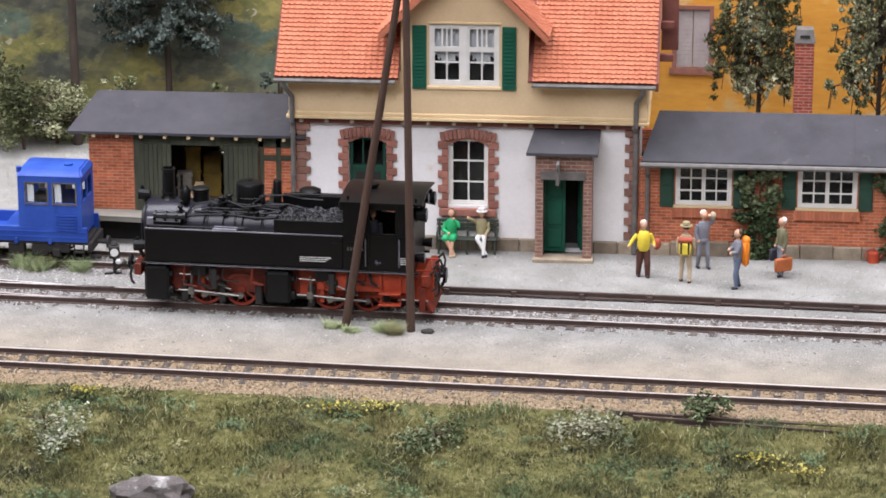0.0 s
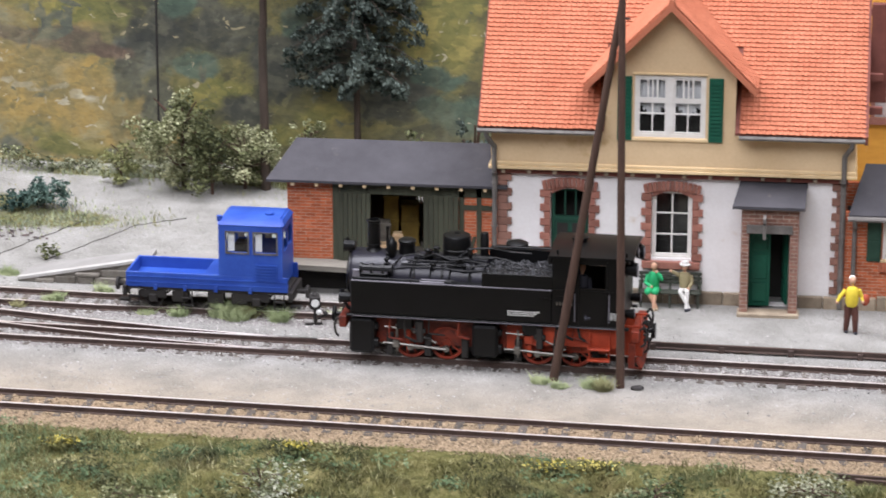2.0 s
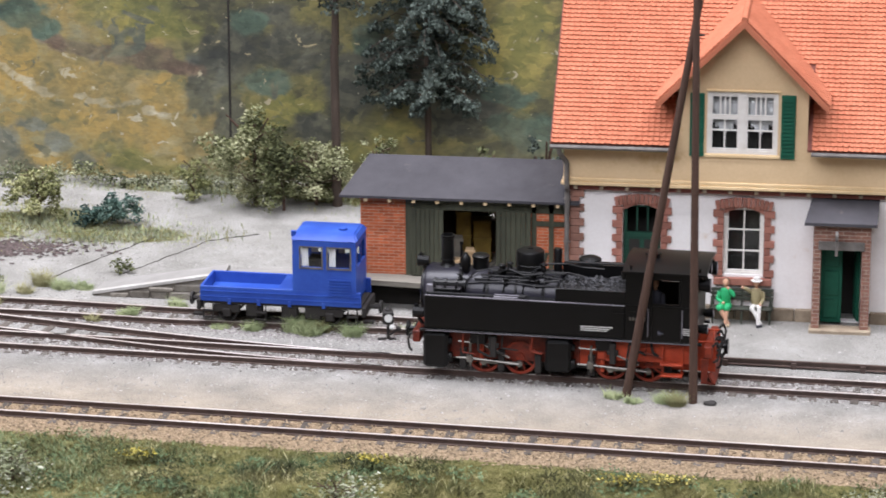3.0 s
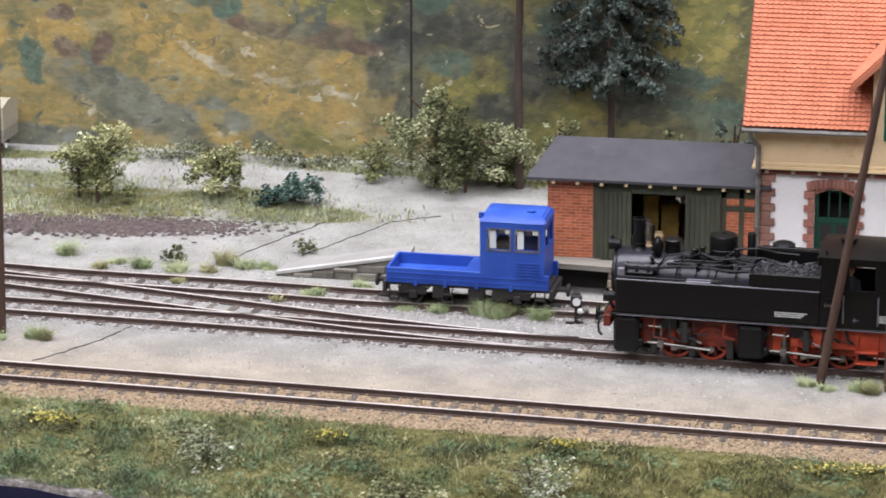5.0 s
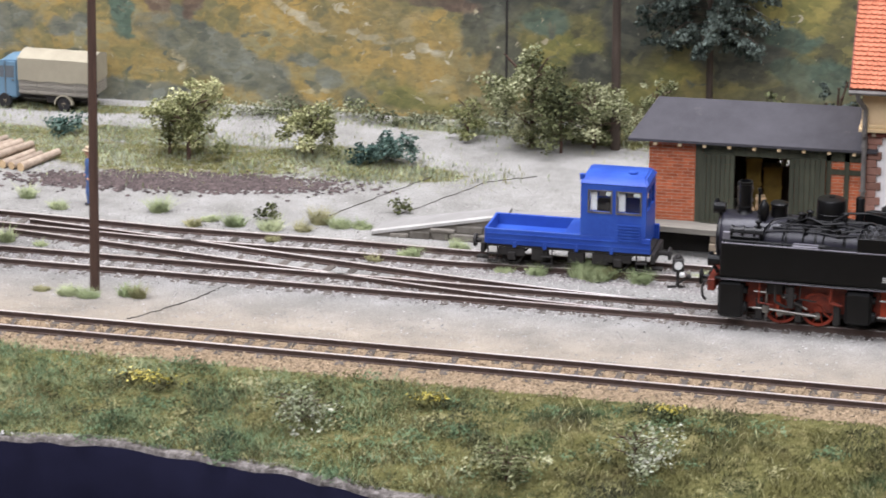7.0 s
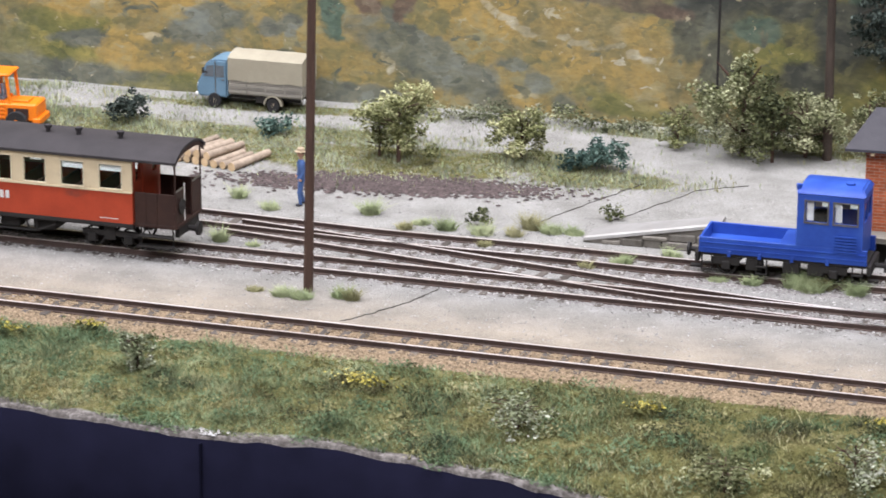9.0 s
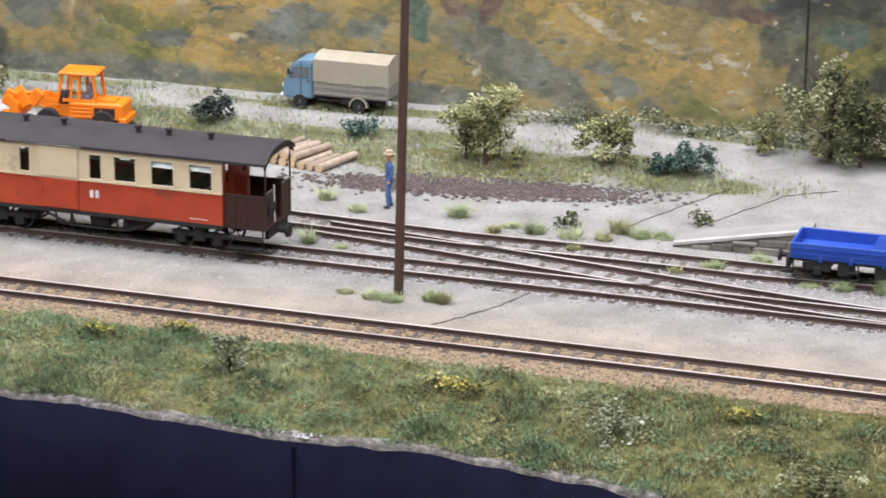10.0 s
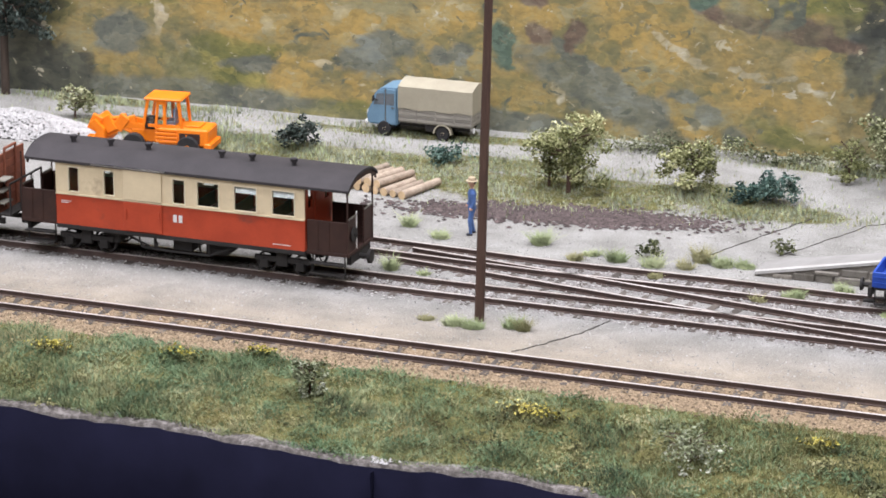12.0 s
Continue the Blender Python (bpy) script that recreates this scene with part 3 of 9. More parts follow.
OLIVE = [(-173, 28, 16, 7, 0), (-151, 49, 11, 8, 0), (-84, 53, 15, 13, 0), (-79, 69, 13, 9, 0), (-132, 21, 11, 5, 0), (-228, 64, 26, 10, 10), (-147, 13, 13, 5, 0), (-222, 59, 22, 6, 0), (-222, 6, 26, 5, 10), (-460, 19, 26, 14, 0), (-500, 50, 30, 10, 0), (-430, 3, 60, 6, 0)]
PALE = [(-275, 38, 22, 1.6, 32), (-488, 36, 2.2, 8, 8), (-324, 17, 1.4, 6, -25), (-420, 22, 6, 1.5, 0), (-227, 28, 12, 1.2, 15), (-248, 31, 9, 1.2, 20), (-400, 14, 6, 1.3, 20)]


def build_backdrop():
    xs = np.linspace(-760, 490, 501)
    zs = np.concatenate([np.linspace(-6, 110, 59), np.linspace(130, 354, 9)])
    verts, faces = [], []
    for x in xs:
        y = BACK + 60 * soft(-60, 260, x)
        verts += [(x, y, z) for z in zs]
    n = len(zs)
    for i in range(len(xs) - 1):
        for k in range(n - 1):
            a = i * n + k
            faces.append((a, a + n, a + n + 1, a + 1))
    ob = raw("backdrop", verts, faces, backdrop_material(), smooth=True)
    # uneven outlines: every place is looked up a little to one side
    p = np.array([(x + 5 * noise.noise((x * 0.07, z * 0.1, 1)) + 2 * noise.noise((x * 0.25, z * 0.3, 4)), z + 3 * noise.noise((x * 0.07, z * 0.1, 8)) + 1.5 * noise.noise((x * 0.25, z * 0.3, 6))) for x, y, z in verts])
    wood = np.clip((p[:, 0] + 196 + 0.75 * (p[:, 1] - 20)) / 16, 0, 1) + np.clip((-p[:, 0] - 515 + 0.4 * (p[:, 1] - 30)) / 30, 0, 1)
    paints = {"wood": np.minimum(wood, 1.0)}
    for name, patches in (("ochre", OCHRE), ("slate", SLATE), ("rust", RUST), ("teal", TEAL), ("dark", DARK), ("olive", OLIVE), ("pale", PALE)):
        best = np.zeros(len(p))
        for cx, cz, rx, rz, fall in patches:
            c, q = math.cos(radians(fall)), math.sin(radians(fall))
            dx, dz = p[:, 0] - cx, p[:, 1] - cz
            best = np.maximum(best, 1.05 - 0.62 * np.hypot((dx * c - dz * q) / rx, (dx * q + dz * c) / rz))
        paints[name] = np.clip(best, 0, 0.95)
    for name, vals in paints.items():
        at = ob.data.attributes.new(name, "FLOAT", "POINT")
        at.data.foreach_set("value", vals.astype(np.float32))
    return tagged(ob, "painted backdrop of an ochre and green hillside", "backdrop", kind="structure")


build_backdrop()


def build_hall():
    """Plain floor, walls and ceiling of the hall round the layout."""
    bm = bmesh.new()
    box(bm, -3500, 3500, -4000, 3000, -960, -940)
    lone("floor", bm, M_hall, "plain grey hall floor", "floor", "structure")
    for name, b in (("wall_north", (-3500, 3500, 3000, 3100)), ("wall_south", (-3500, 3500, -4100, -4000)), ("wall_east", (3500, 3600, -4000, 3000)), ("wall_west", (-3600, -3500, -4000, 3000))):
        bm = bmesh.new()
        box(bm, *b, -940, 2600)
        lone(name, bm, M_hall, "plain painted hall wall", "wall", "structure")
    bm = bmesh.new()
    box(bm, -3500, 3500, -4000, 3000, 2600, 2650)
    lone("ceiling", bm, M_hall, "plain painted hall ceiling", "ceiling", "structure")


build_hall()


# ---------------------------------------------------------------- tracks
def rail_bm(path, bm=None, top=1.95, foot=0.0, slot_body=0, slot_top=1):
    """A rail along a line of points: foot, web and a polished head."""
    bm = bm or bmesh.new()
    prof = [(-0.9, foot), (0.9, foot), (0.9, foot + 0.35), (0.25, foot + 0.5), (0.25, top - 0.65), (0.5, top - 0.5), (0.5, top), (-0.5, top), (-0.5, top - 0.5), (-0.25, top - 0.65), (-0.25, foot + 0.5), (-0.9, foot + 0.35)]
    rings = []
    for i, p in enumerate(path):
        a, b = Vector(path[max(0, i - 1)]), Vector(path[min(len(path) - 1, i + 1)])
        d = (b - a).normalized()
        n = Vector((-d.y, d.x))
        rings.append([bm.verts.new((p[0] + n.x * u, p[1] + n.y * u, v)) for u, v in prof])
    k = len(prof)
    for a, b in zip(rings, rings[1:]):
        for j in range(k):
            f = bm.faces.new((a[j], b[j], b[(j + 1) % k], a[(j + 1) % k]))
            f.material_index = slot_top if j == 6 else slot_body
    bm.faces.new(rings[0])
    bm.faces.new(rings[-1][::-1])
    bmesh.ops.recalc_face_normals(bm, faces=bm.faces)
    return bm


def offset_line(path, d):
    out = []
    for i, p in enumerate(path):
        a, b = Vector(path[max(0, i - 1)]), Vector(path[min(len(path) - 1, i + 1)])
        t = (b - a).normalized()
        out.append((p[0] - t.y * d, p[1] + t.x * d))
    return out


def build_track(name_label, path, sleepers=True, pitch=6.4, depth=0.2, length=21.0, rails=(6.2, -6.2), group="tracks"):
    tr = thing("railway_track", path[0][0], path[0][1], 0, 0, name_label, "track", group)
    o = Vector(path[0])
    local = [(p[0] - o.x, p[1] - o.y) for p in path]
    for d in rails:
        part("rail", rail_bm(offset_line(local, d)), [M_rail, M_railtop], tr, "rusty rail with a polished head")
    if sleepers:
        bm = bmesh.new()
        box(bm, -1.35, 1.35, -length / 2, length / 2, -1.2, depth, 0.2)
        me = mesh_of("sleeper", bm, M_sleeper)
        s, k = pitch, 0
        total = sum((Vector(b) - Vector(a)).length for a, b in zip(local, local[1:]))
        rr = random.Random(len(path) + int(o.x))
        while s < total:
            r = s
            for a, b in zip(local, local[1:]):
                a, b = Vector(a), Vector(b)
                if r <= (b - a).length:
                    d = (b - a).normalized()
                    p = a + d * r
                    ob = new("sleeper", me)
                    ob.parent = tr
                    ob.matrix_basis = at_mm(p.x, p.y, rr.uniform(-0.25, 0.1), 0, 0, math.degrees(math.atan2(d.y, d.x)) + rr.uniform(-1.5, 1.5))
                    break
                r -= (b - a).length
            s += pitch
    return tr


def bez(a, b, c, d, n=24):
    out = []
    for i in range(n + 1):
        u = i / n
        out.append(tuple((1 - u) ** 3 * a[j] + 3 * u * (1 - u) ** 2 * b[j] + 3 * u * u * (1 - u) * c[j] + u ** 3 * d[j] for j in range(2)))
    return out


NEAR_LINE = [(x, near_y(x)) for x in (-640, -540, -440, -370, -300, -225, -150, -75, 0, 75, 150, 220, 288)]
build_track("straight model track with dark sleepers in brown ballast", NEAR_LINE)
build_track("model track sunk in grey sand past the station", [(x, main_y(x)) for x in range(-640, 289, 58)])
SIDING = [(-460, 86), (-400, 79.5), (-340, 73.5), (-280, 67.4), (-225, 65.5), (-178, 62.2), (-107, 62), (-60, 59)]
build_track("siding with grass tufts between its rails", SIDING)
LEAD = bez((-100, main_y(-100)), (-160, main_y(-160) + 0.5), (-230, 48), (-330, 66.5)) 
build_track("turnout lead from the main track to the siding", LEAD, True, 8.0)

# ---------------------------------------------------------------- the station building
def tile_shape(w, l):
    """One pantile: a wave across, lifted at its lower end, with a front lip. x across, y up the slope, z out of it."""
    us = [0.0, 0.18, 0.36, 0.55, 0.75, 1.0]
    hs = [0.30, 0.42, 0.18, 0.02, 0.0, 0.16]
    v = [((u - 0.5) * w, 0.0, h + 0.5) for u, h in zip(us, hs)]
    v += [((u - 0.5) * w, l * 1.18, h * 0.9) for u, h in zip(us, hs)]
    v += [((u - 0.5) * w, 0.0, h - 0.05) for u, h in zip(us, hs)]
    f = []
    for i in range(5):
        f += [(i, i + 1, 7 + i, 6 + i), (12 + i, 13 + i, i + 1, i)]
    f += [(12, 0, 6), (5, 17, 11)]
    return v, f


def tile_slope(parent, m, x0, x1, length, skip=None, apart=None, w=1.95, l=1.75, name="roof_tile"):
    """Tiles laid on a slope whose plane is given by m (x along the eaves, y up). Those picked by apart are objects, the rest one mesh."""
    tv, tf = tile_shape(w, l)
    tme = None
    verts, faces = [], []
    nx, ny = int(round((x1 - x0) / w)), int(length / l)
    rr = random.Random(31)
    for k in range(ny):
        for i in range(nx):
            cx, cy = x0 + (i + 0.5) * w, k * l
            p = m @ Vector((cx, cy, 0))
            if skip and skip(p):
                continue
            jig = (rr.uniform(-0.06, 0.06), rr.uniform(-0.08, 0.08), rr.uniform(0, 0.08))
            if apart and apart(i, k):
                if tme is None:
                    tme = bpy.data.meshes.new(name)
                    tme.from_pydata([tuple(c * MM for c in q) for q in tv], [], tf)
                    tme.materials.append(M_tile)
                ob = new(name, tme)
                ob.parent = parent
                mm = m.copy()
                mm.translation = (m @ Vector((cx + jig[0], cy + jig[1], jig[2]))) * MM
                ob.matrix_basis = mm
            else:
                n = len(verts)
                verts += [tuple(m @ Vector((cx + q[0] + jig[0], cy + q[1] + jig[1], q[2] + jig[2]))) for q in tv]
                faces += [tuple(n + a for a in q) for q in tf]
    ob = raw("roof_tiles", verts, faces, M_tile, parent)
    ob["kind"] = "stuff"


def casement(parent, x0, x1, z0, z1, y, rows, cols, leaves=1, mat=None, bar=0.45, frame_w=1.0, name="window", glass=True):
    """A window: outer frame, leaves with glazing bars, sill and pane; the bars are real."""
    mat = mat or M_white
    bm = bmesh.new()
    box(bm, x0, x0 + frame_w, y, y + 1.4, z0, z1)
    box(bm, x1 - frame_w, x1, y, y + 1.4, z0, z1)
    box(bm, x0 + frame_w, x1 - frame_w, y, y + 1.4, z1 - frame_w, z1)
    box(bm, x0 + frame_w, x1 - frame_w, y, y + 1.4, z0, z0 + frame_w)
    win = part(name, bm, mat, parent)
    lw = (x1 - x0 - 2 * frame_w) / leaves
    for i in range(leaves):
        a, b = x0 + frame_w + i * lw, x0 + frame_w + (i + 1) * lw
        c, d = z0 + frame_w, z1 - frame_w
        bm = bmesh.new()
        s = 0.65
        box(bm, a + 0.02, a + s, y + 0.25, y + 1.1, c, d)
        box(bm, b - s, b - 0.02, y + 0.25, y + 1.1, c, d)
        box(bm, a + s, b - s, y + 0.25, y + 1.1, c, c + s)
        box(bm, a + s, b - s, y + 0.25, y + 1.1, d - s, d)
        for k in range(1, cols):
            u = a + (b - a) * k / cols
            box(bm, u - bar / 2, u + bar / 2, y + 0.4, y + 0.95, c + s, d - s)
        for z in rows:
            v = c + (d - c) * z
            box(bm, a + s, b - s, y + 0.45, y + 0.9, v - bar / 2, v + bar / 2)
        part("casement_leaf", bm, mat, win)
    if glass:
        bm = bmesh.new()
        box(bm, x0 + frame_w, x1 - frame_w, y + 0.6, y + 0.7, z0 + frame_w, z1 - frame_w)
        p = part("pane", bm, M_glass, win)
        p.visible_shadow = False
    return win


def blocks_up(parent, x, side, z0, z1, y, h=2.6, longw=4.6, shortw=2.9, mat=None, name="brick"):
    """Toothed brick blocks up an edge; side +1 when the long ones reach to the right."""
    n = int(round((z1 - z0) / h))
    h = (z1 - z0) / n
    meshes = []
    for wd in (longw, shortw):
        bm = bmesh.new()
        box(bm, 0, side * wd if side > 0 else 0, -0.9, 0.6, 0.08, h - 0.08, 0.12) if side > 0 else box(bm, -wd, 0, -0.9, 0.6, 0.08, h - 0.08, 0.12)
        meshes.append(mesh_of(name, bm, mat or M_quoin))
    for i in range(n):
        ob = new(name, meshes[i % 2])
        ob.parent = parent
        ob.matrix_basis = at_mm(x, y - 0.05 * (i % 3), z0 + i * h)


def arch_blocks(parent, x0, x1, z, rise, y, h=3.0, n=13, mat=None):
    """A flat brick arch over an opening, in wedge blocks."""
    mid, half = (x0 + x1) / 2, (x1 - x0) / 2
    for i in range(n):
        u0, u1 = -1 + 2 * i / n + 0.012, -1 + 2 * (i + 1) / n - 0.012
        bm = bmesh.new()
        q = [(mid + half * u, z + rise * (1 - u * u)) for u in (u0, u1)]
        tops = [(mid + half * 1.0 * u * 1.06, z + rise * (1 - u * u) + h) for u in (u1, u0)]
        prism(bm, q + tops, y - 1.1, y + 0.6)
        part("brick", bm, mat or M_arch, parent)


M_darkgreen = material("dark_green_paint", (0.016, 0.07, 0.045), (0.010, 0.045, 0.03), scale=200, bump=0.1, rough=0.55)


def build_station():
    st = thing("station_building", 0, 87, 0, 0, "white and ochre station house with red tiled roof", "station house")
    # ground storey
    bm = bmesh.new()
    wall_with_holes(bm, -47, 68, 0, 44, 0, 3, [(-29.5, -16.8, 0.5, 38.5), (4.3, 17.6, 15.4, 39.2), (36.4, 50, 0.5, 31)])
    part("front_wall", bm, M_plaster, st)
    for name, b in (("side_wall", (-47, -44, 3, 84)), ("side_wall", (65, 68, 3, 84)), ("back_wall", (-44, 65, 81, 84))):
        bm = bmesh.new()
        box(bm, *b, 0, 44)
        part(name, bm, M_plaster, st)
    # near-black sheet standing in for the unlit room behind door and window
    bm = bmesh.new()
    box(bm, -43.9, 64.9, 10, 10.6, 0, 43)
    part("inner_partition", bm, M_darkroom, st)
    blocks_up(st, -47.3, 1, 5, 43.4, 0, 2.55, 4.7, 3.2)
    blocks_up(st, 68.3, -1, 5, 43.4, 0, 2.55, 4.7, 3.2)
    for x0, x1, z0 in ((-29.5, -16.8, 1.0), (4.3, 17.6, 14.9)):
        blocks_up(st, x0 - 0.1, -1, z0, 38.0, 0, 2.45, 3.5, 2.1, M_arch)
        blocks_up(st, x1 + 0.1, 1, z0, 38.0, 0, 2.45, 3.5, 2.1, M_arch)
        arch_blocks(st, x0 - 2.6, x1 + 2.6, 37.9, 1.5, 0)
    for x0, x1 in ((-29.5, -16.8), (4.3, 17.6)):
        for k in (0, 1):
            xa, xm = (x0, (x0 + x1) / 2) if k == 0 else (x1, (x0 + x1) / 2)
            bm = bmesh.new()
            prism(bm, [(xa, 36.6)] + [(xa + (xm - xa) * u, 36.6 + 2.2 * math.sin(u * math.pi / 2)) for u in (0.25, 0.5, 0.75, 1.0)] + [(xm, 39.3), (xa, 39.3)], -0.3, 1.0)
            part("arch_spandrel", bm, M_arch, st)
    bm = bmesh.new()
    box(bm, 1.2, 20.6, -1.6, 0.4, 12.0, 14.6, 0.25)
    part("window_sill", bm, M_arch, st, "brick sill")
    casement(st, 4.4, 17.5, 15.5, 39.0, 1.0, (0.33, 0.66), 2, 1, frame_w=0.65, bar=0.5)
    # green door with a light over it
    bm = bmesh.new()
    box(bm, -29.2, -28.2, 1, 2.2, 0.6, 38.4)
    box(bm, -18.1, -17.1, 1, 2.2, 0.6, 38.4)
    box(bm, -28.2, -18.1, 1, 2.2, 27.0, 28.6)
    box(bm, -28.2, -18.1, 1, 2.2, 37.5, 38.4)
    for x in (-25.1, -21.5):
        box(bm, x, x + 0.5, 1.2, 2, 28.6, 37.5)
    dr = part("green_door", bm, M_darkgreen, st, "green panelled double door with a light above")
    for x in (-28.1, -23.1):
        bm = bmesh.new()
        box(bm, x, x + 4.9, 1.2, 2.0, 0.6, 26.9)
        for z0, z1 in ((1.8, 6.2), (7.4, 12.4)):
            box(bm, x + 0.8, x + 4.1, 0.8, 1.3, z0, z1, 0.2)
        part("door_leaf", bm, M_darkgreen, dr)
        # opaque dark pane, painted as the unlit room behind the glass
        bm = bmesh.new()
        box(bm, x + 0.7, x + 4.2, 1.05, 1.19, 13.5, 26.2)
        part("pane", bm, M_darkroom, dr)
        bm = bmesh.new()
        box(bm, x + 0.7, x + 4.2, 0.9, 1.04, 19.7, 20.2)
        part("glazing_bar", bm, M_darkgreen, dr)
    # stone footing
    xs = -48.0
    while xs < 68:
        wd = R.uniform(5, 10)
        if not (-31 < xs + wd / 2 < -15 or 33 < xs + wd / 2 < 54):
            bm = bmesh.new()
            box(bm, xs + 0.15, min(xs + wd, 69), -1.2 - R.uniform(0, 0.3), 0.2, -0.6, R.uniform(3.9, 4.7), 0.3)
            part("stone", bm, M_stone, st)
        xs += wd
    # brown band with small blocks, cream ledge, ochre knee wall
    bm = bmesh.new()
    box(bm, -47.6, 68.6, -1.6, 84, 43.6, 45.6)
    part("band", bm, M_band, st)
    for i in range(14):
        bm = bmesh.new()
        x = -46 + i * 8.6
        box(bm, x, x + 1.3, -2.5, -1.6, 43.9, 45.4, 0.1)
        part("beam_end", bm, M_stone, st)
    bm = bmesh.new()
    box(bm, -50.2, 71.6, -3.6, 86, 45.6, 46.7, 0.2)
    box(bm, -49.7, 71.1, -3.1, 85.5, 46.7, 48.0, 0.2)
    part("ledge", bm, M_trim, st)
    bm = bmesh.new()
    wall_with_holes(bm, -49.4, 70.8, 48, 62.5, -2.6, 0.4, [(-2.0, 21.4, 57.8, 62.5)])
    part("knee_wall", bm, M_ochre, st)
    for x in (-49.4, 67.8):
        bm = bmesh.new()
        prism(bm, [(0.4, 48), (85, 48), (85, 62), (43, 106), (0.4, 62.5)], x, x + 3, axis="x")
        part("gable_wall", bm, M_ochre, st)
    bm = bmesh.new()
    box(bm, -46.4, 67.8, 82, 85, 48, 62)
    part("back_wall", bm, M_ochre, st)
    # dormer gable
    bm = bmesh.new()
    holes = [(-2.0, 21.4, 62.5, 79.0)]
    wall_with_holes(bm, -11.5, 31.2, 62.5, 80.5, -2.6, 0.4, holes)
    prism(bm, [(-11.5, 80.5), (31.2, 80.5), (9.85, 102.0)], -2.6, 0.4)
    part("dormer_wall", bm, M_ochre, st)
    for x in (-11.5, 28.7):
        bm = bmesh.new()
        box(bm, x, x + 2.5, 0.4, 17, 62.5, 80.5)
        part("dormer_cheek", bm, M_ochre, st)
    # dark sheet in place of the attic's shade behind the dormer window
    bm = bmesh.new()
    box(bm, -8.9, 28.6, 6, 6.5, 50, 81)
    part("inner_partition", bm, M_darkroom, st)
    for a, b in ((-2.0, 9.7), (9.7, 21.4)):
        casement(st, a, b, 57.8, 79.0, -2.2, (0.36,), 2, 1, frame_w=1.1, bar=0.5)
        # upper lights with a transom
        bm = bmesh.new()
        box(bm, a + 1.1, b - 1.1, -1.9, -1.0, 69.4, 71.0)
        for u in (a + 4.3, b - 4.3):
            box(bm, u - 0.3, u + 0.3, -1.85, -1.05, 71.0, 77.9)
        part("transom", bm, M_white, st)
        bm = bmesh.new()
        n = 14
        for i in range(n):
            u0, u1 = a + 1.2 + (b - a - 2.4) * i / n, a + 1.2 + (b - a - 2.4) * (i + 1) / n
            lo = 66.0 + 1.5 * math.cos((i + 0.5) / n * 2 * math.pi) + 0.6 * math.sin(i * 2.4)
            prism(bm, [(u0, 78), (u1, 78), (u1, lo), (u0, lo + 0.2)], 0.4 + 0.3 * (i % 2), 0.7 + 0.3 * (i % 2))
        part("curtain", bm, M_curtain, st, "grey net curtain")
    bm = bmesh.new()
    box(bm, -2.6, 22.0, -3.3, -2.4, 56.6, 57.7, 0.2)
    part("window_sill", bm, M_trim, st)
    bm = bmesh.new()
    box(bm, -2.6, 22.0, -3.2, -2.5, 79.0, 79.8, 0.2)
    part("window_head", bm, M_trim, st)
    for x in (-7.6, 22.4):
        bm = bmesh.new()
        box(bm, x, x + 4.7, -3.5, -2.6, 56.8, 78.4, 0.15)
        for z in np.arange(58.2, 77.2, 1.3):
            box(bm, x + 0.7, x + 4.0, -3.8, -3.4, z, z + 0.85)
        part("shutter", bm, M_green, st, "dark green louvred shutter")
    # eaves, gutters, downpipes
    for a, b in ((-53.5, -13.0), (32.6, 73.6)):
        bm = bmesh.new()
        hexa(bm, [(a, -7.6, 60.2), (b, -7.6, 60.2), (b, 0.2, 62.0), (a, 0.2, 62.0)], [(a, -7.6, 60.9), (b, -7.6, 60.9), (b, 0.2, 64.0), (a, 0.2, 64.0)])
        part("soffit", bm, M_trim, st)
        bm = bmesh.new()
        cyl(bm, (a, -8.3, 60.0), (b, -8.3, 60.0), 0.8, 0.8, 8)
        part("gutter", bm, M_zinc, st)
    for x in (-48.2, 67.2):
        bm = bmesh.new()
        k = -1 if x > 0 else 1
        pipe(bm, [(x - 2.4 * k, -8, 59.6), (x - 2.2 * k, -7.2, 57.5), (x, -3.9, 53.5), (x, -3.9, 45), (x, -1.8, 43), (x, -1.8, 0.5)], 0.85, 8)
        for z in (10, 25, 40):
            cyl(bm, (x, -1.8, z), (x, -1.8, z + 0.6), 1.15, 1.15, 8)
        part("downpipe", bm, M_zinc, st)
    # roof: boards under the tiles, tiles, verge
    bm = bmesh.new()
    for a, b, c, d in ((-52.6, -11.6, 0, 1), (31.3, 73.0, 0, 1), (-11.6, 31.3, 0.4, 1)):
        y0, z0, y1, z1 = -7.8 + 50 * c, 60.6 + 50 * c, 42.2, 110.6
        hexa(bm, [(a, y0, z0), (b, y0, z0), (b, y1, z1), (a, y1, z1)], [(a, y0, z0 + 0.8), (b, y0, z0 + 0.8), (b, y1, z1 + 0.8), (a, y1, z1 + 0.8)])
    hexa(bm, [(-52.6, 92.2, 60.6), (73.0, 92.2, 60.6), (74.5, 42.2, 110.6), (-52.6, 42.2, 110.6)], [(-52.6, 92.2, 61.4), (73.0, 92.2, 61.4), (74.5, 42.2, 111.4), (-52.6, 42.2, 111.4)])
    roof = part("roof", bm, M_band, st)
    m = pose(0, -8.2, 61.2, 45, 0, 0)

    def under_dormer(p):
        return (-12.6 < p.x < 32.2 and p.z < 84) or (abs(p.x - 9.8) < 23.5 and 78 < p.z < 103.6 - abs(p.x - 9.8))
    tile_slope(roof, m, -53.0, 73.6, 71, under_dormer, lambda i, k: k < 15 and 44 <= i, name="roof_tile")
    # dormer roof
    d = 28.2
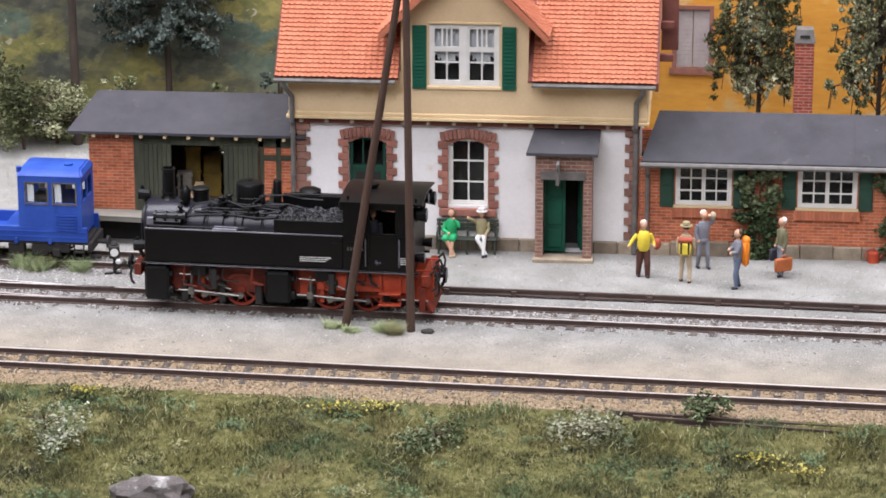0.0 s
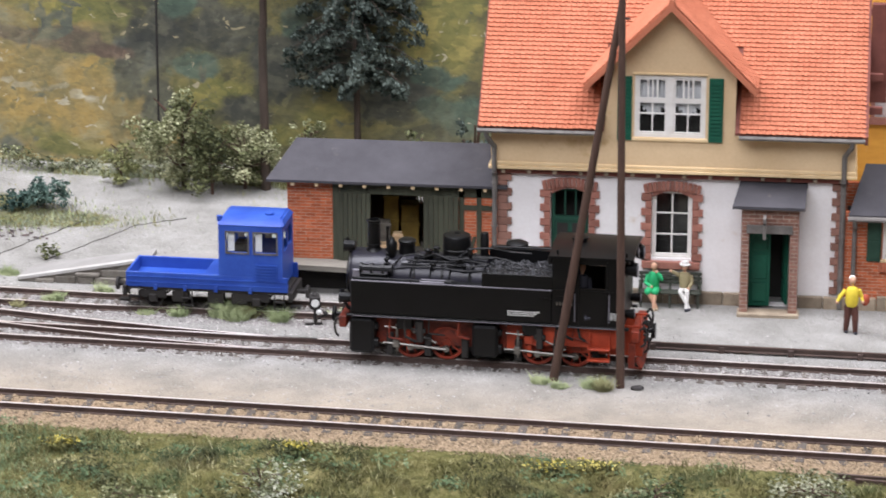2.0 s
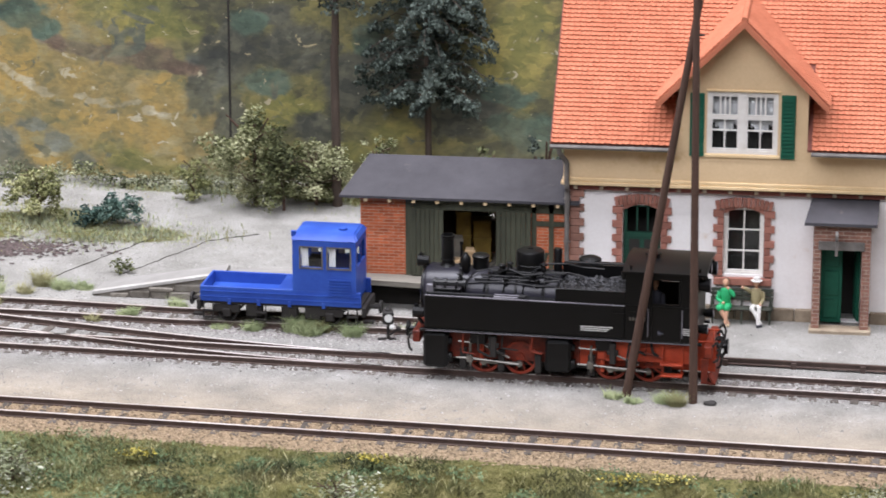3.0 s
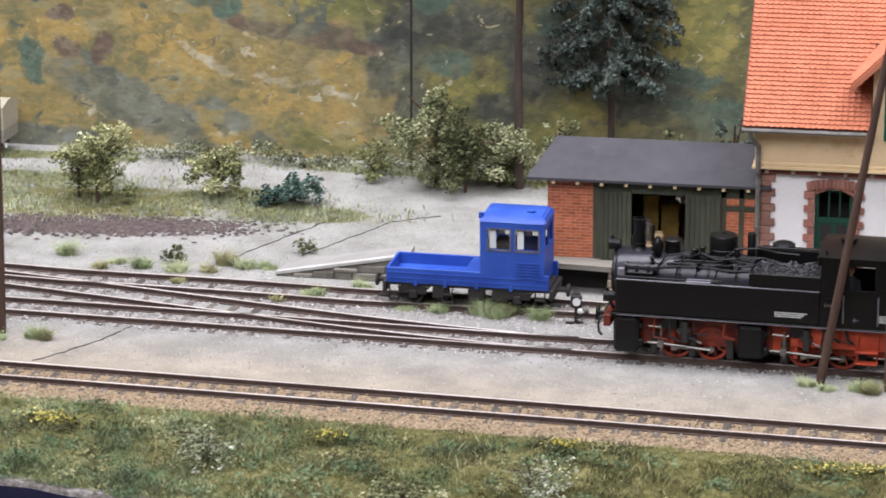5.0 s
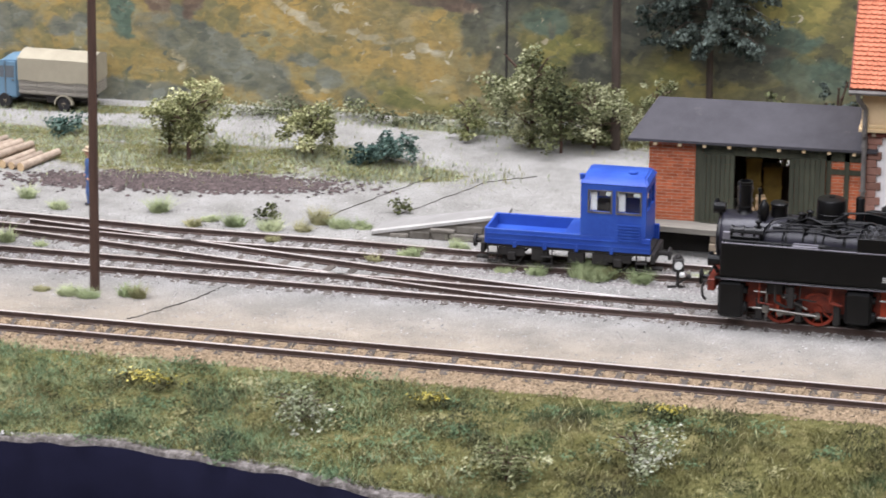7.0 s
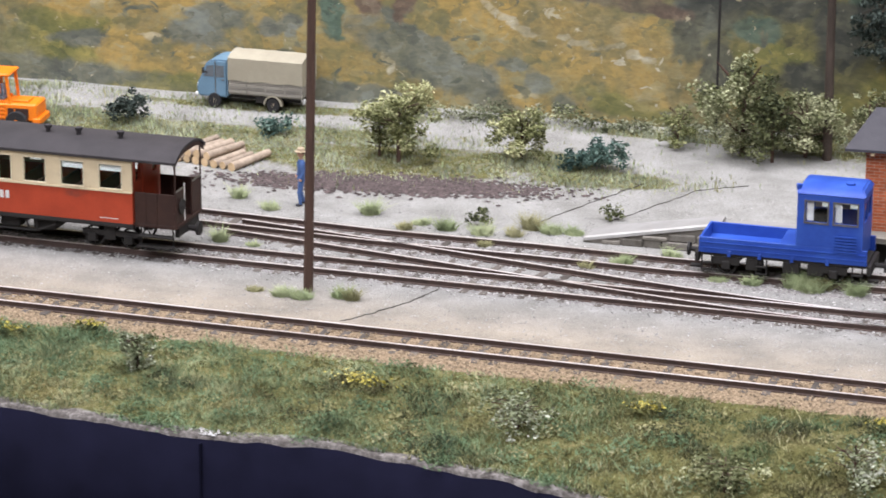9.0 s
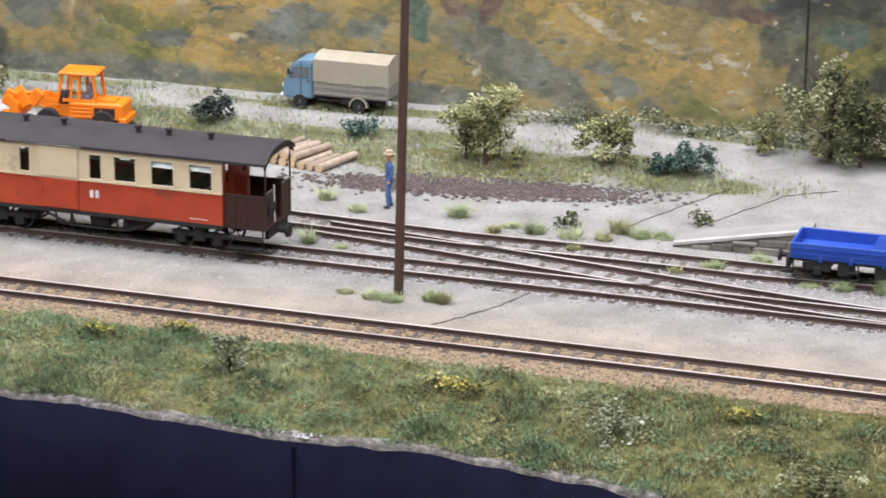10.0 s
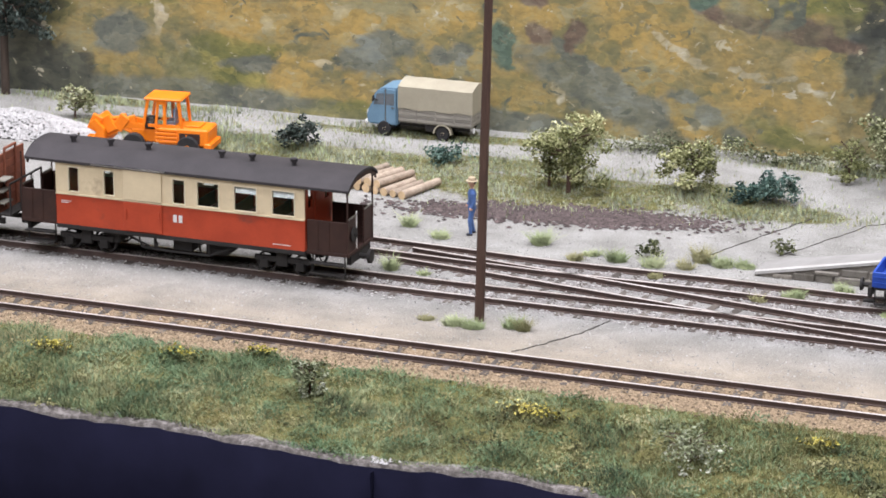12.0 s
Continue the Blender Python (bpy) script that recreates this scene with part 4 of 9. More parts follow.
    for s in (-1, 1):
        bm = bmesh.new()
        lo = (9.8 + s * d, 104.6 - d)
        hi = (9.8, 104.6)
        hexa(bm, [(lo[0], -9, lo[1] - 1.4), (hi[0], -9, hi[1] - 1.4), (hi[0], 36, hi[1] - 1.4), (lo[0], 9, lo[1] - 1.4)], [(lo[0], -9, lo[1]), (hi[0], -9, hi[1]), (hi[0], 36, hi[1]), (lo[0], 9, lo[1])])
        dr = part("dormer_roof", bm, M_tile, st, "small tiled gable roof")
        if s > 0:
            m = Matrix(((0, -0.7071, 0.7071, lo[0]), (1, 0, 0, -9), (0, 0.7071, 0.7071, lo[1]), (0, 0, 0, 1)))
        else:
            m = Matrix(((0, 0.7071, -0.7071, lo[0]), (-1, 0, 0, 36), (0, 0.7071, 0.7071, lo[1]), (0, 0, 0, 1)))
        tile_slope(dr, m, 0, 45, d * 1.414, lambda p: p.y > (p.z - 61.2) - 8.2 + 2.5, None)
        bm = bmesh.new()
        prism(bm, [(lo[0], lo[1] - 2.4), (hi[0], hi[1] - 2.6), (hi[0], hi[1] - 0.2), (lo[0], lo[1] - 0.2)], -9.6, -8.8)
        part("bargeboard", bm, M_tile, st)
    bm = bmesh.new()
    cyl(bm, (9.8, -9.2, 104.7), (9.8, 36, 104.7), 1.0, 1.0, 8)
    part("ridge_tile", bm, M_tile, st)
    # bargeboard and rafters on the end towards the annex
    for x0, x1 in ((-53.4, -52.6), (73.3, 74.6)):
        bm = bmesh.new()
        hexa(bm, [(x0, -8.4, 58.8), (x1, -8.4, 58.8), (x1, 42.2, 109), (x0, 42.2, 109)], [(x0, -8.4, 61.6), (x1, -8.4, 61.6), (x1, 42.2, 111.8), (x0, 42.2, 111.8)])
        part("bargeboard", bm, M_band, st)
    for k in range(4):
        bm = bmesh.new()
        box(bm, 70.9, 79, 4 + k * 9, 6 + k * 9, 66 + k * 9, 68.5 + k * 9, 0.2)
        part("purlin_end", bm, M_band, st)
    bm = bmesh.new()
    box(bm, 74.7, 80.4, 18, 21, 66.5, 100, 0.2)
    part("gable_board", bm, M_band, st, "dark brown board under the verge")
    # porch
    bm = bmesh.new()
    wall_with_holes(bm, 34.3, 53.2, 0, 37.0, -11.5, -8.5, [(36.9, 50.3, 0.8, 29.5)])
    box(bm, 34.3, 36.9, -8.5, -0.1, 0, 37)
    box(bm, 50.3, 53.2, -8.5, -0.1, 0, 37)
    po = part("porch", bm, M_porch, st, "small brown brick porch")
    bm = bmesh.new()
    hexa(bm, [(31.3, -14.0, 37.4), (55.0, -14.0, 37.4), (55.6, -0.1, 42.6), (33.4, -0.1, 42.6)], [(31.3, -14.0, 38.4), (55.0, -14.0, 38.4), (55.6, -0.1, 43.4), (33.4, -0.1, 43.4)])
    part("porch_roof", bm, M_felt, po, "grey felt porch roof")
    bm = bmesh.new()
    box(bm, 36.0, 51.2, -12.0, -11.4, 28.6, 31.6, 0.2)
    part("lintel", bm, M_zinc, po)
    bm = bmesh.new()
    box(bm, 33.6, 54.0, -13.4, -7, -0.5, 1.4, 0.3)
    part("doorstep", bm, M_stone, po)
    bm = bmesh.new()
    box(bm, 37, 44.0, -3.0, -2.2, 1, 30)
    for x in (38,):
        for z0, z1 in ((2.5, 9), (10.5, 19), (20.5, 28)):
            box(bm, x, x + 5.0, -3.5, -2.9, z0, z1, 0.2)
    part("porch_door", bm, M_green, po, "green panelled door")
    bm = bmesh.new()
    box(bm, -6.0, 0, -0.8, 0, 1, 30)
    for z0, z1 in ((2.5, 9), (10.5, 28)):
        box(bm, -5.2, -0.8, -1.2, -0.7, z0, z1, 0.2)
    part("porch_door", bm, M_green, po, "green panelled door standing open", at=at_mm(50.0, -1.0, 0, 0, 0, -78))
    bm = bmesh.new()
    box(bm, 41.6, 42.4, -18.5, -11.6, 33.5, 34.2)
    box(bm, 41.5, 42.5, -18.5, -14.0, 28.5, 35.8, 0.15)
    part("hanging_sign", bm, M_zinc, po, "small grey sign hung at right angles")
    return st


build_station()


M_sill = material("orange_sill_brick", (0.55, 0.19, 0.10), (0.42, 0.13, 0.07), scale=400, per=0.2, bump=0.3)


M_shutter = material("dull_green_paint", (0.03, 0.075, 0.05), (0.018, 0.05, 0.032), scale=200, bump=0.1, rough=0.6)


def build_annex():
    an = thing("station_annex", 130, 87, 0, 0, "low orange brick station wing with a dark felt roof", "building")
    X = lambda x: x - 130
    holes = [(X(80.8), X(99.6), 17.4, 32.0), (X(121.6), X(141.4), 17.4, 32.0), (X(165), X(184), 17.4, 32)]
    bm = bmesh.new()
    wall_with_holes(bm, X(68.4), X(230), 0, 33.5, 0, 2.5, holes)
    part("front_wall", bm, M_brick, an)
    bm = bmesh.new()
    box(bm, X(68.4), X(230), 36, 38.5, 0, 33.5)
    part("back_wall", bm, M_brick, an)
    # added dark sheet: the wing's unlit rooms are put into its colour
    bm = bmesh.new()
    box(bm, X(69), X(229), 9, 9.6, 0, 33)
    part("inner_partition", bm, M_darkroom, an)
    bm = bmesh.new()
    prism(bm, [(2.5, 0), (36, 0), (36, 33.5), (19, 44), (2.5, 33.5)], X(227), X(230), axis="x")
    part("side_wall", bm, M_brick, an)
    for a, b, c, d in holes:
        casement(an, a, b, c, d, 0.2, (0.33, 0.67), 2, 2, frame_w=0.9, bar=0.48)
        bm = bmesh.new()
        box(bm, a - 1.1, b + 1.1, -1.0, 0.1, 13.7, 16.9)
        sill = part("window_sill", bm, M_porch, an, "upright brick sill")
        nb = 18
        step = (b - a + 2.4) / nb
        for i in range(nb):
            bm = bmesh.new()
            box(bm, a - 1.2 + i * step + 0.06, a - 1.2 + (i + 1) * step - 0.06, -1.4 - 0.06 * (i % 3), -0.9, 13.6, 16.95, 0.08)
            part("brick", bm, M_sill, sill)
        bm = bmesh.new()
        box(bm, a - 0.6, b + 0.6, -1.6, 0.1, 17.0, 17.7, 0.1)
        part("sill_board", bm, M_trim, an)
        for x in (a - 5.2, b + 0.5):
            bm = bmesh.new()
            box(bm, x, x + 4.7, -0.9, -0.05, 17.0, 32.0, 0.15)
            box(bm, x + 0.6, x + 4.1, -1.2, -0.8, 18.2, 24.0, 0.1)
            box(bm, x + 0.6, x + 4.1, -1.2, -0.8, 25.0, 31.0, 0.1)
            part("shutter", bm, M_shutter, an, "dark green shutter")
    xs = X(68.6)
    while xs < X(190):
        wd = R.uniform(6, 12)
        bm = bmesh.new()
        box(bm, xs + 0.15, xs + wd, -1.3 - R.uniform(0, 0.4), 0.1, -0.6, R.uniform(4.0, 5.2), 0.35)
        part("stone", bm, M_stone, an)
        xs += wd
    bm = bmesh.new()
    hexa(bm, [(X(69.2), -5.5, 33.4), (X(232), -5.5, 33.4), (X(232), 19, 44.4), (X(74.6), 19, 44.4)], [(X(69.2), -5.5, 34.2), (X(232), -5.5, 34.2), (X(232), 19, 45.2), (X(74.6), 19, 45.2)])
    hexa(bm, [(X(74.6), 44, 33.4), (X(232), 44, 33.4), (X(232), 19, 44.4), (X(74.6), 19, 44.4)], [(X(74.6), 44, 34.2), (X(232), 44, 34.2), (X(232), 19, 45.2), (X(74.6), 19, 45.2)])
    rf = part("roof", bm, M_felt, an, "dark felt roof in seamed sheets")
    for i in range(13):
        x = X(80) + i * 12
        bm = bmesh.new()
        hexa(bm, [(x, -5.4, 34.25), (x + 0.3, -5.4, 34.25), (x + 0.4, 19, 45.2), (x + 0.1, 19, 45.2)], [(x, -5.4, 34.4), (x + 0.3, -5.4, 34.4), (x + 0.4, 19, 45.35), (x + 0.1, 19, 45.35)])
        part("felt_seam", bm, M_felt, rf)
    bm = bmesh.new()
    cyl(bm, (X(69), -6.2, 33.0), (X(232), -6.2, 33.0), 0.9, 0.9, 8)
    part("gutter", bm, M_zinc, an)
    bm = bmesh.new()
    pipe(bm, [(X(71.2), -5.8, 32.6), (X(71.4), -4.5, 30), (X(71.4), -1.4, 28), (X(71.4), -1.4, 0.5)], 0.75, 8)
    part("downpipe", bm, M_zinc, an)
    return an


build_annex()


def build_shed():
    sh = thing("goods_shed", -84, 89, 0, 0, "small brick goods shed with sliding plank doors and a grey roof", "shed")
    X = lambda x: x + 84
    bm = bmesh.new()
    wall_with_holes(bm, X(-119), X(-47.4), 10, 37.6, 0, 2, [(X(-91), X(-72), 10.4, 34.5)])
    part("front_wall", bm, M_brick, sh)
    bm = bmesh.new()
    hexa(bm, [(X(-119), 2, 0), (X(-117), 2, 0), (X(-113), 30, 0), (X(-115), 30, 0)], [(X(-119), 2, 38), (X(-117), 2, 38), (X(-113), 30, 38), (X(-115), 30, 38)])
    part("side_wall", bm, M_brick, sh)
    bm = bmesh.new()
    wall_with_holes(bm, X(-115), X(-47.4), 10, 37.6, 30, 32, [(X(-79), X(-75), 22, 33)])
    part("back_wall", bm, M_pole, sh)
    bm = bmesh.new()
    box(bm, X(-116), X(-47.4), 2, 30, 8.5, 10.2)
    part("floor", bm, M_greywood, sh)
    # timber frame in the wall
    bm = bmesh.new()
    box(bm, X(-103.5), X(-101.2), -0.5, 0.1, 10.2, 37.5)
    for x in (-60.5, -54.6):
        box(bm, X(x), X(x) + 1.6, -0.5, 0.1, 10.2, 37.5)
    box(bm, X(-101), X(-47.6), -0.5, 0.1, 33.8, 37.5)
    box(bm, X(-58.9), X(-54.6), -0.5, 0.1, 29.3, 31)
    box(bm, X(-53.0), X(-47.6), -0.5, 0.1, 29.3, 31)
    hexa(bm, [(X(-58.6), -0.45, 10.2), (X(-57.2), -0.45, 10.2), (X(-57.2), 0.05, 10.2), (X(-58.6), 0.05, 10.2)], [(X(-55.8), -0.45, 20), (X(-54.7), -0.45, 20), (X(-54.7), 0.05, 20), (X(-55.8), 0.05, 20)])
    part("timber_frame", bm, M_dgreen, sh)
    for x0, x1 in ((-101.2, -90.4), (-72.4, -60.6)):
        n = 7
        bm = bmesh.new()
        box(bm, X(x0), X(x1), -1.2, -0.9, 12, 13.4)
        box(bm, X(x0), X(x1), -1.2, -0.9, 31, 32.4)
        door = part("sliding_door", bm, M_dgreen, sh, "grey-green plank sliding door")
        for i in range(n):
            a = x0 + (x1 - x0) * i / n
            bm = bmesh.new()
            box(bm, X(a) + 0.05, X(a + (x1 - x0) / n) - 0.05, -1.9, -1.2, 10.6, 34.4, 0.08)
            part("plank", bm, M_dgreen, door)
    # dock
    bm = bmesh.new()
    hexa(bm, [(X(-119.5), -7.5, 8.6), (X(-46.5), -14.2, 8.6), (X(-46.5), -0.1, 8.6), (X(-119.5), -0.1, 8.6)], [(X(-119.5), -7.5, 10.4), (X(-46.5), -14.2, 10.4), (X(-46.5), -0.1, 10.4), (X(-119.5), -0.1, 10.4)])
    dk = part("loading_dock", bm, M_greywood, sh, "worn grey loading dock on stone piers")
    for x in (-118, -94, -71, -49):
        yy = -7.5 - (x + 119.5) / 73 * 6.7
        for k, (a, b) in enumerate(((0, 2.9), (3.0, 5.8), (5.9, 8.5))):
            bm = bmesh.new()
            j = R.uniform(-0.4, 0.4)
            box(bm, X(x) - 3.0 + j, X(x) + 2.6 + j, yy + 0.6 - 0.3 * (2 - k), yy + 8, a - 0.4 * (k == 0), b, 0.35)
            part("stone", bm, M_stone, dk)
    # near-black block that paints the shade under the dock
    bm = bmesh.new()
    box(bm, X(-118), X(-47), -1, 0.5, -0.5, 8.5)
    part("dock_back", bm, M_darkroom, dk)
    # roof
    bm = bmesh.new()
    e0, e1 = -4.0, 17.0
    hexa(bm, [(X(-125.6), e0, 38.0), (X(-44), e0, 38.0), (X(-44), e1, 47.2), (X(-118.4), e1, 47.2)], [(X(-125.6), e0, 38.9), (X(-44), e0, 38.9), (X(-44), e1, 48.0), (X(-118.4), e1, 48.0)])
    hexa(bm, [(X(-112), 38, 38.0), (X(-44), 38, 38.0), (X(-44), e1, 47.2), (X(-118.4), e1, 47.2)], [(X(-112), 38, 38.9), (X(-44), 38, 38.9), (X(-44), e1, 48.0), (X(-118.4), e1, 48.0)])
    part("roof", bm, M_felt, sh, "plain grey felt roof")
    for i in range(9):
        x = -117.2 + i * 8.15
        bm = bmesh.new()
        hexa(bm, [(X(x), -3.6, 36.8), (X(x) + 1.1, -3.6, 36.8), (X(x) + 1.1, 2, 38.6), (X(x), 2, 38.6)], [(X(x), -3.6, 37.95), (X(x) + 1.1, -3.6, 37.95), (X(x) + 1.1, 2, 39.9), (X(x), 2, 39.9)])
        part("rafter_end", bm, M_trim, sh)
    return sh


build_shed()

# ---------------------------------------------------------------- rolling stock
def bars(bm, x0, x1, y, z, rows, h=0.28, gap=0.62, seed=1, thick=0.06):
    """Small lettering too fine to read: rows of short bars on a side facing the front."""
    rr = random.Random(seed)
    for i in range(rows):
        x = x0
        end = x1 - rr.uniform(0, (x1 - x0) * 0.35)
        while x < end:
            w = rr.uniform(0.5, 1.3)
            box(bm, x, min(x + w, end), y - thick, y, z - i * gap - h, z - i * gap)
            x += w + 0.18
    return bm


def spoked_wheel(parent, x, y, z, r, mat, label, spokes=10, thick=1.6):
    """A wheel seen from the side: tyre, hub and spokes, standing in the x-z plane."""
    bm = bmesh.new()
    n = 28
    ring = [[], [], [], []]
    for i in range(n):
        c, s = math.cos(2 * math.pi * i / n), math.sin(2 * math.pi * i / n)
        for k, (rr_, yy) in enumerate(((r, 0), (r * 0.84, 0), (r * 0.84, thick), (r, thick))):
            ring[k].append(bm.verts.new((x + c * rr_, y + yy, z + s * rr_)))
    for k in range(4):
        a, b = ring[k], ring[(k + 1) % 4]
        for i in range(n):
            bm.faces.new((a[i], a[(i + 1) % n], b[(i + 1) % n], b[i]))
    bmesh.ops.recalc_face_normals(bm, faces=bm.faces)
    cyl(bm, (x, y - 0.3, z), (x, y + thick, z), r * 0.24, r * 0.24, 12)
    for i in range(spokes):
        a = 2 * math.pi * i / spokes
        cyl(bm, (x + math.cos(a) * r * 0.2, y + thick / 2, z + math.sin(a) * r * 0.2), (x + math.cos(a) * r * 0.87, y + thick / 2, z + math.sin(a) * r * 0.87), r * 0.07, r * 0.06, 5)
    return part("wheel", bm, mat, parent, label)


M_edge = material("grey_edge", (0.20, 0.19, 0.21), (0.09, 0.085, 0.10), scale=90, rough=0.45, bump=0.05)
M_wheelred = material("oily_wheel_red", (0.32, 0.045, 0.02), (0.09, 0.018, 0.011), scale=260, rough=0.5, bump=0.1)
# frame red darkened for shade at the front; also the duller guard plate
M_darkred = material("dark_shaded_red", (0.22, 0.034, 0.017), (0.06, 0.014, 0.01), scale=300, rough=0.45, bump=0.1)


def build_loco():
    lo = thing("steam_locomotive", -39.4, main_y(-39.4), 0, -3.0, "black model tank locomotive with red frames and a coal load", "locomotive")
    W = 12.4
    # side tanks
    for s in (-1, 1):
        bm = bmesh.new()
        a, b = (-W, -W + 6.2) if s < 0 else (W - 6.2, W)
        box(bm, -46, 18.0, a, b, 17.4, 28.4, 0.35)
        tk = part("side_tank", bm, M_black, lo, "black side tank with riveted edges")
        y = -W - 0.02 if s < 0 else W + 0.02
        bm = bmesh.new()
        for i in range(46):
            for z in (18.2, 27.6):
                box(bm, -45.2 + i * 1.38, -45.0 + i * 1.38, y - 0.08, y + 0.08, z, z + 0.2)
        rv = part("rivets", bm, M_black, tk)
        rv["kind"] = "stuff"
        bm = bmesh.new()
        cyl(bm, (-45.5, a + 0.9 if s < 0 else b - 0.9, 29.2), (-14, a + 0.9 if s < 0 else b - 0.9, 29.2), 0.28, 0.28, 6)
        for x in (-45, -36, -27, -15):
            cyl(bm, (x, a + 0.9 if s < 0 else b - 0.9, 28.3), (x, a + 0.9 if s < 0 else b - 0.9, 29.3), 0.3, 0.3, 6)
        part("handrail", bm, M_black, tk)
        bm = bmesh.new()
        box(bm, -47.5, 42, a - 0.3 if s < 0 else b - 1.2, a + 1.2 if s < 0 else b + 0.3, 16.6, 17.35, 0.1)
        part("running_board", bm, M_black, lo)
        bm = bmesh.new()
        cyl(bm, (-45.5, y - 0.15, 16.9), (40, y - 0.15, 16.9), 0.22, 0.22, 5)
        part("edge_strip", bm, M_edge, lo, "thin pale grey edge strip")
    # boiler, smokebox
    bm = bmesh.new()
    ry = Matrix.Rotation(radians(90), 3, "Y")
    lathe(bm, [(8.0, -47.2), (8.6, -46.2), (8.6, -36), (8.3, -35.8), (8.3, -4)], (0, 0, 26.6), 28, 0, ry)
    part("boiler", bm, M_boiler, lo, "dark steel boiler", smooth=True)
    bm = bmesh.new()
    for x in (-35.9, -27, -18, -9):
        lathe(bm, [(8.45, x), (8.55, x + 0.1), (8.55, x + 0.7), (8.45, x + 0.8)], (0, 0, 26.6), 28, 0, ry)
    part("boiler_bands", bm, M_black, lo)
    bm = bmesh.new()
    lathe(bm, [(6.6, -48.4), (7.2, -48.0), (7.2, -47.2)], (0, 0, 26.6), 24, 0, ry)
    cyl(bm, (-49.4, 0, 26.6), (-48.2, 0, 26.6), 0.9, 0.7, 8)
    part("smokebox_door", bm, M_black, lo, smooth=True)
    # fittings on the boiler
    bm = bmesh.new()
    lathe(bm, [(3.2, 34.0), (2.6, 35.0), (2.05, 35.8), (2.0, 36.6), (2.3, 36.7), (2.3, 37.1), (2.0, 37.2), (2.0, 44.0), (2.25, 44.2), (2.25, 44.9), (1.75, 45.0), (1.6, 43)], (-40.6, 0, 0), 20)
    part("chimney", bm, M_black, lo, "tapered black chimney", smooth=True)
    bm = bmesh.new()
    lathe(bm, [(3.4, 33.6), (2.8, 34.4), (2.6, 35.0), (2.6, 37.9), (2.85, 38.1), (2.85, 38.7), (2.3, 39.1), (0.5, 39.2)], (-30.0, 0, 0), 18)
    part("sand_dome", bm, M_black, lo, smooth=True)
    bm = bmesh.new()
    lathe(bm, [(6.6, 32.2), (5.4, 33.4), (4.7, 34.4), (4.5, 35.4), (4.5, 36.6), (4.62, 36.7), (4.62, 37.0), (4.5, 37.1), (4.5, 40.7), (4.2, 41.3), (3.2, 41.7), (0.9, 41.8), (0.8, 42.2)], (-14.0, 0, 0), 22)
    part("steam_dome", bm, M_black, lo, smooth=True)
    bm = bmesh.new()
    lathe(bm, [(1.5, 33.5), (1.35, 35), (1.35, 42.0), (1.1, 42.4)], (-5.2, 0, 0), 14)
    part("vent_pipe", bm, M_black, lo, smooth=True)
    bm = bmesh.new()
    cyl(bm, (-36, -1.5, 35), (-36, -1.5, 42.6), 0.45, 0.45, 8)
    cyl(bm, (-36.0, -1.5, 42.4), (-36, -1.5, 43.4), 0.6, 0.6, 8)
    part("steam_pipe", bm, M_black, lo)
    bm = bmesh.new()
    lathe(bm, [(1.0, 34), (1.6, 36), (1.7, 38.6), (0.9, 39.6), (0.5, 40.4)], (-34.2, -3.5, 0), 12)
    part("generator", bm, M_black, lo, smooth=True)
    # pump and pipework along the near side of the boiler
    bm = bmesh.new()
    box(bm, -43.5, -34.5, -10.2, -6.2, 27.6, 30.4, 0.3)
    cyl(bm, (-43.6, -8.6, 31.4), (-33.6, -8.6, 31.4), 1.3, 1.3, 10)
    for x in (-43, -39.6, -36, -33.5):
        cyl(bm, (x - 0.5, -8.6, 31.4), (x + 0.3, -8.6, 31.4), 1.75, 1.75, 10)
    part("air_pump", bm, M_black, lo)
    rr = random.Random(5)
    for k in range(5):
        bm = bmesh.new()
        y = -7.4 + k * 1.0
        z0 = 26.6 + math.sqrt(max(0, 8.6 ** 2 - y * y)) + 0.5
        pts = [(-33 + k * 2, y, z0)]
        for j in range(5):
            pts.append((-29 + j * 6 + k, y + rr.uniform(-0.4, 0.5), z0 + rr.uniform(-0.2, 0.9)))
        pipe(bm, pts, 0.3, 6)
        part("boiler_pipe", bm, M_black, lo)
    bm = bmesh.new()
    pipe(bm, [(-12, -4.8, 36), (-8, -4.6, 38.4), (-2, -4, 38.6), (3, -3, 37.4), (10, -2.5, 37)], 0.35, 6)
    part("steam_line", bm, M_black, lo)
    bm = bmesh.new()
    pipe(bm, [(-24, -5, 34.6), (-20, -5.5, 36.4), (-15, -6.2, 34.8), (-9, -6.4, 35.6)], 0.35, 6)
    part("steam_line", bm, M_black, lo)
    bm = bmesh.new()
    for x, y, z in ((-22.5, -4.5, 36.2), (-20, -3.6, 36.8), (-9, -4.6, 37.2)):
        lathe(bm, [(0.6, -1.6), (0.9, -0.6), (0.6, 0.4), (1.2, 0.7), (1.2, 1.1), (0.4, 1.5)], (x, y, z), 10)
    part("valves", bm, M_black, lo)
    bm = bmesh.new()
    lathe(bm, [(3.0, 27.4), (3.4, 27.9), (3.4, 28.4), (1.2, 28.9)], (-15.5, -9.0, 0), 14)
    cyl(bm, (-17.5, -9, 28.9), (-13.5, -9, 28.9), 0.25, 0.25, 6)
    part("tank_filler", bm, M_black, lo)
    # lamps in front
    for y, z in ((0, 36.0), (-8.5, 21.5), (8.5, 21.5)):
        bm = bmesh.new()
        cyl(bm, (-50.2, y, z), (-46.6, y, z), 2.0, 1.5, 14)
        cyl(bm, (-49.2, y, z + 1.6), (-49.2, y, z + 2.6), 0.8, 0.5, 8)
        cyl(bm, (-48.6, y, z - 1.5), (-47.0, y, z - 4.0), 0.6, 0.6, 6)
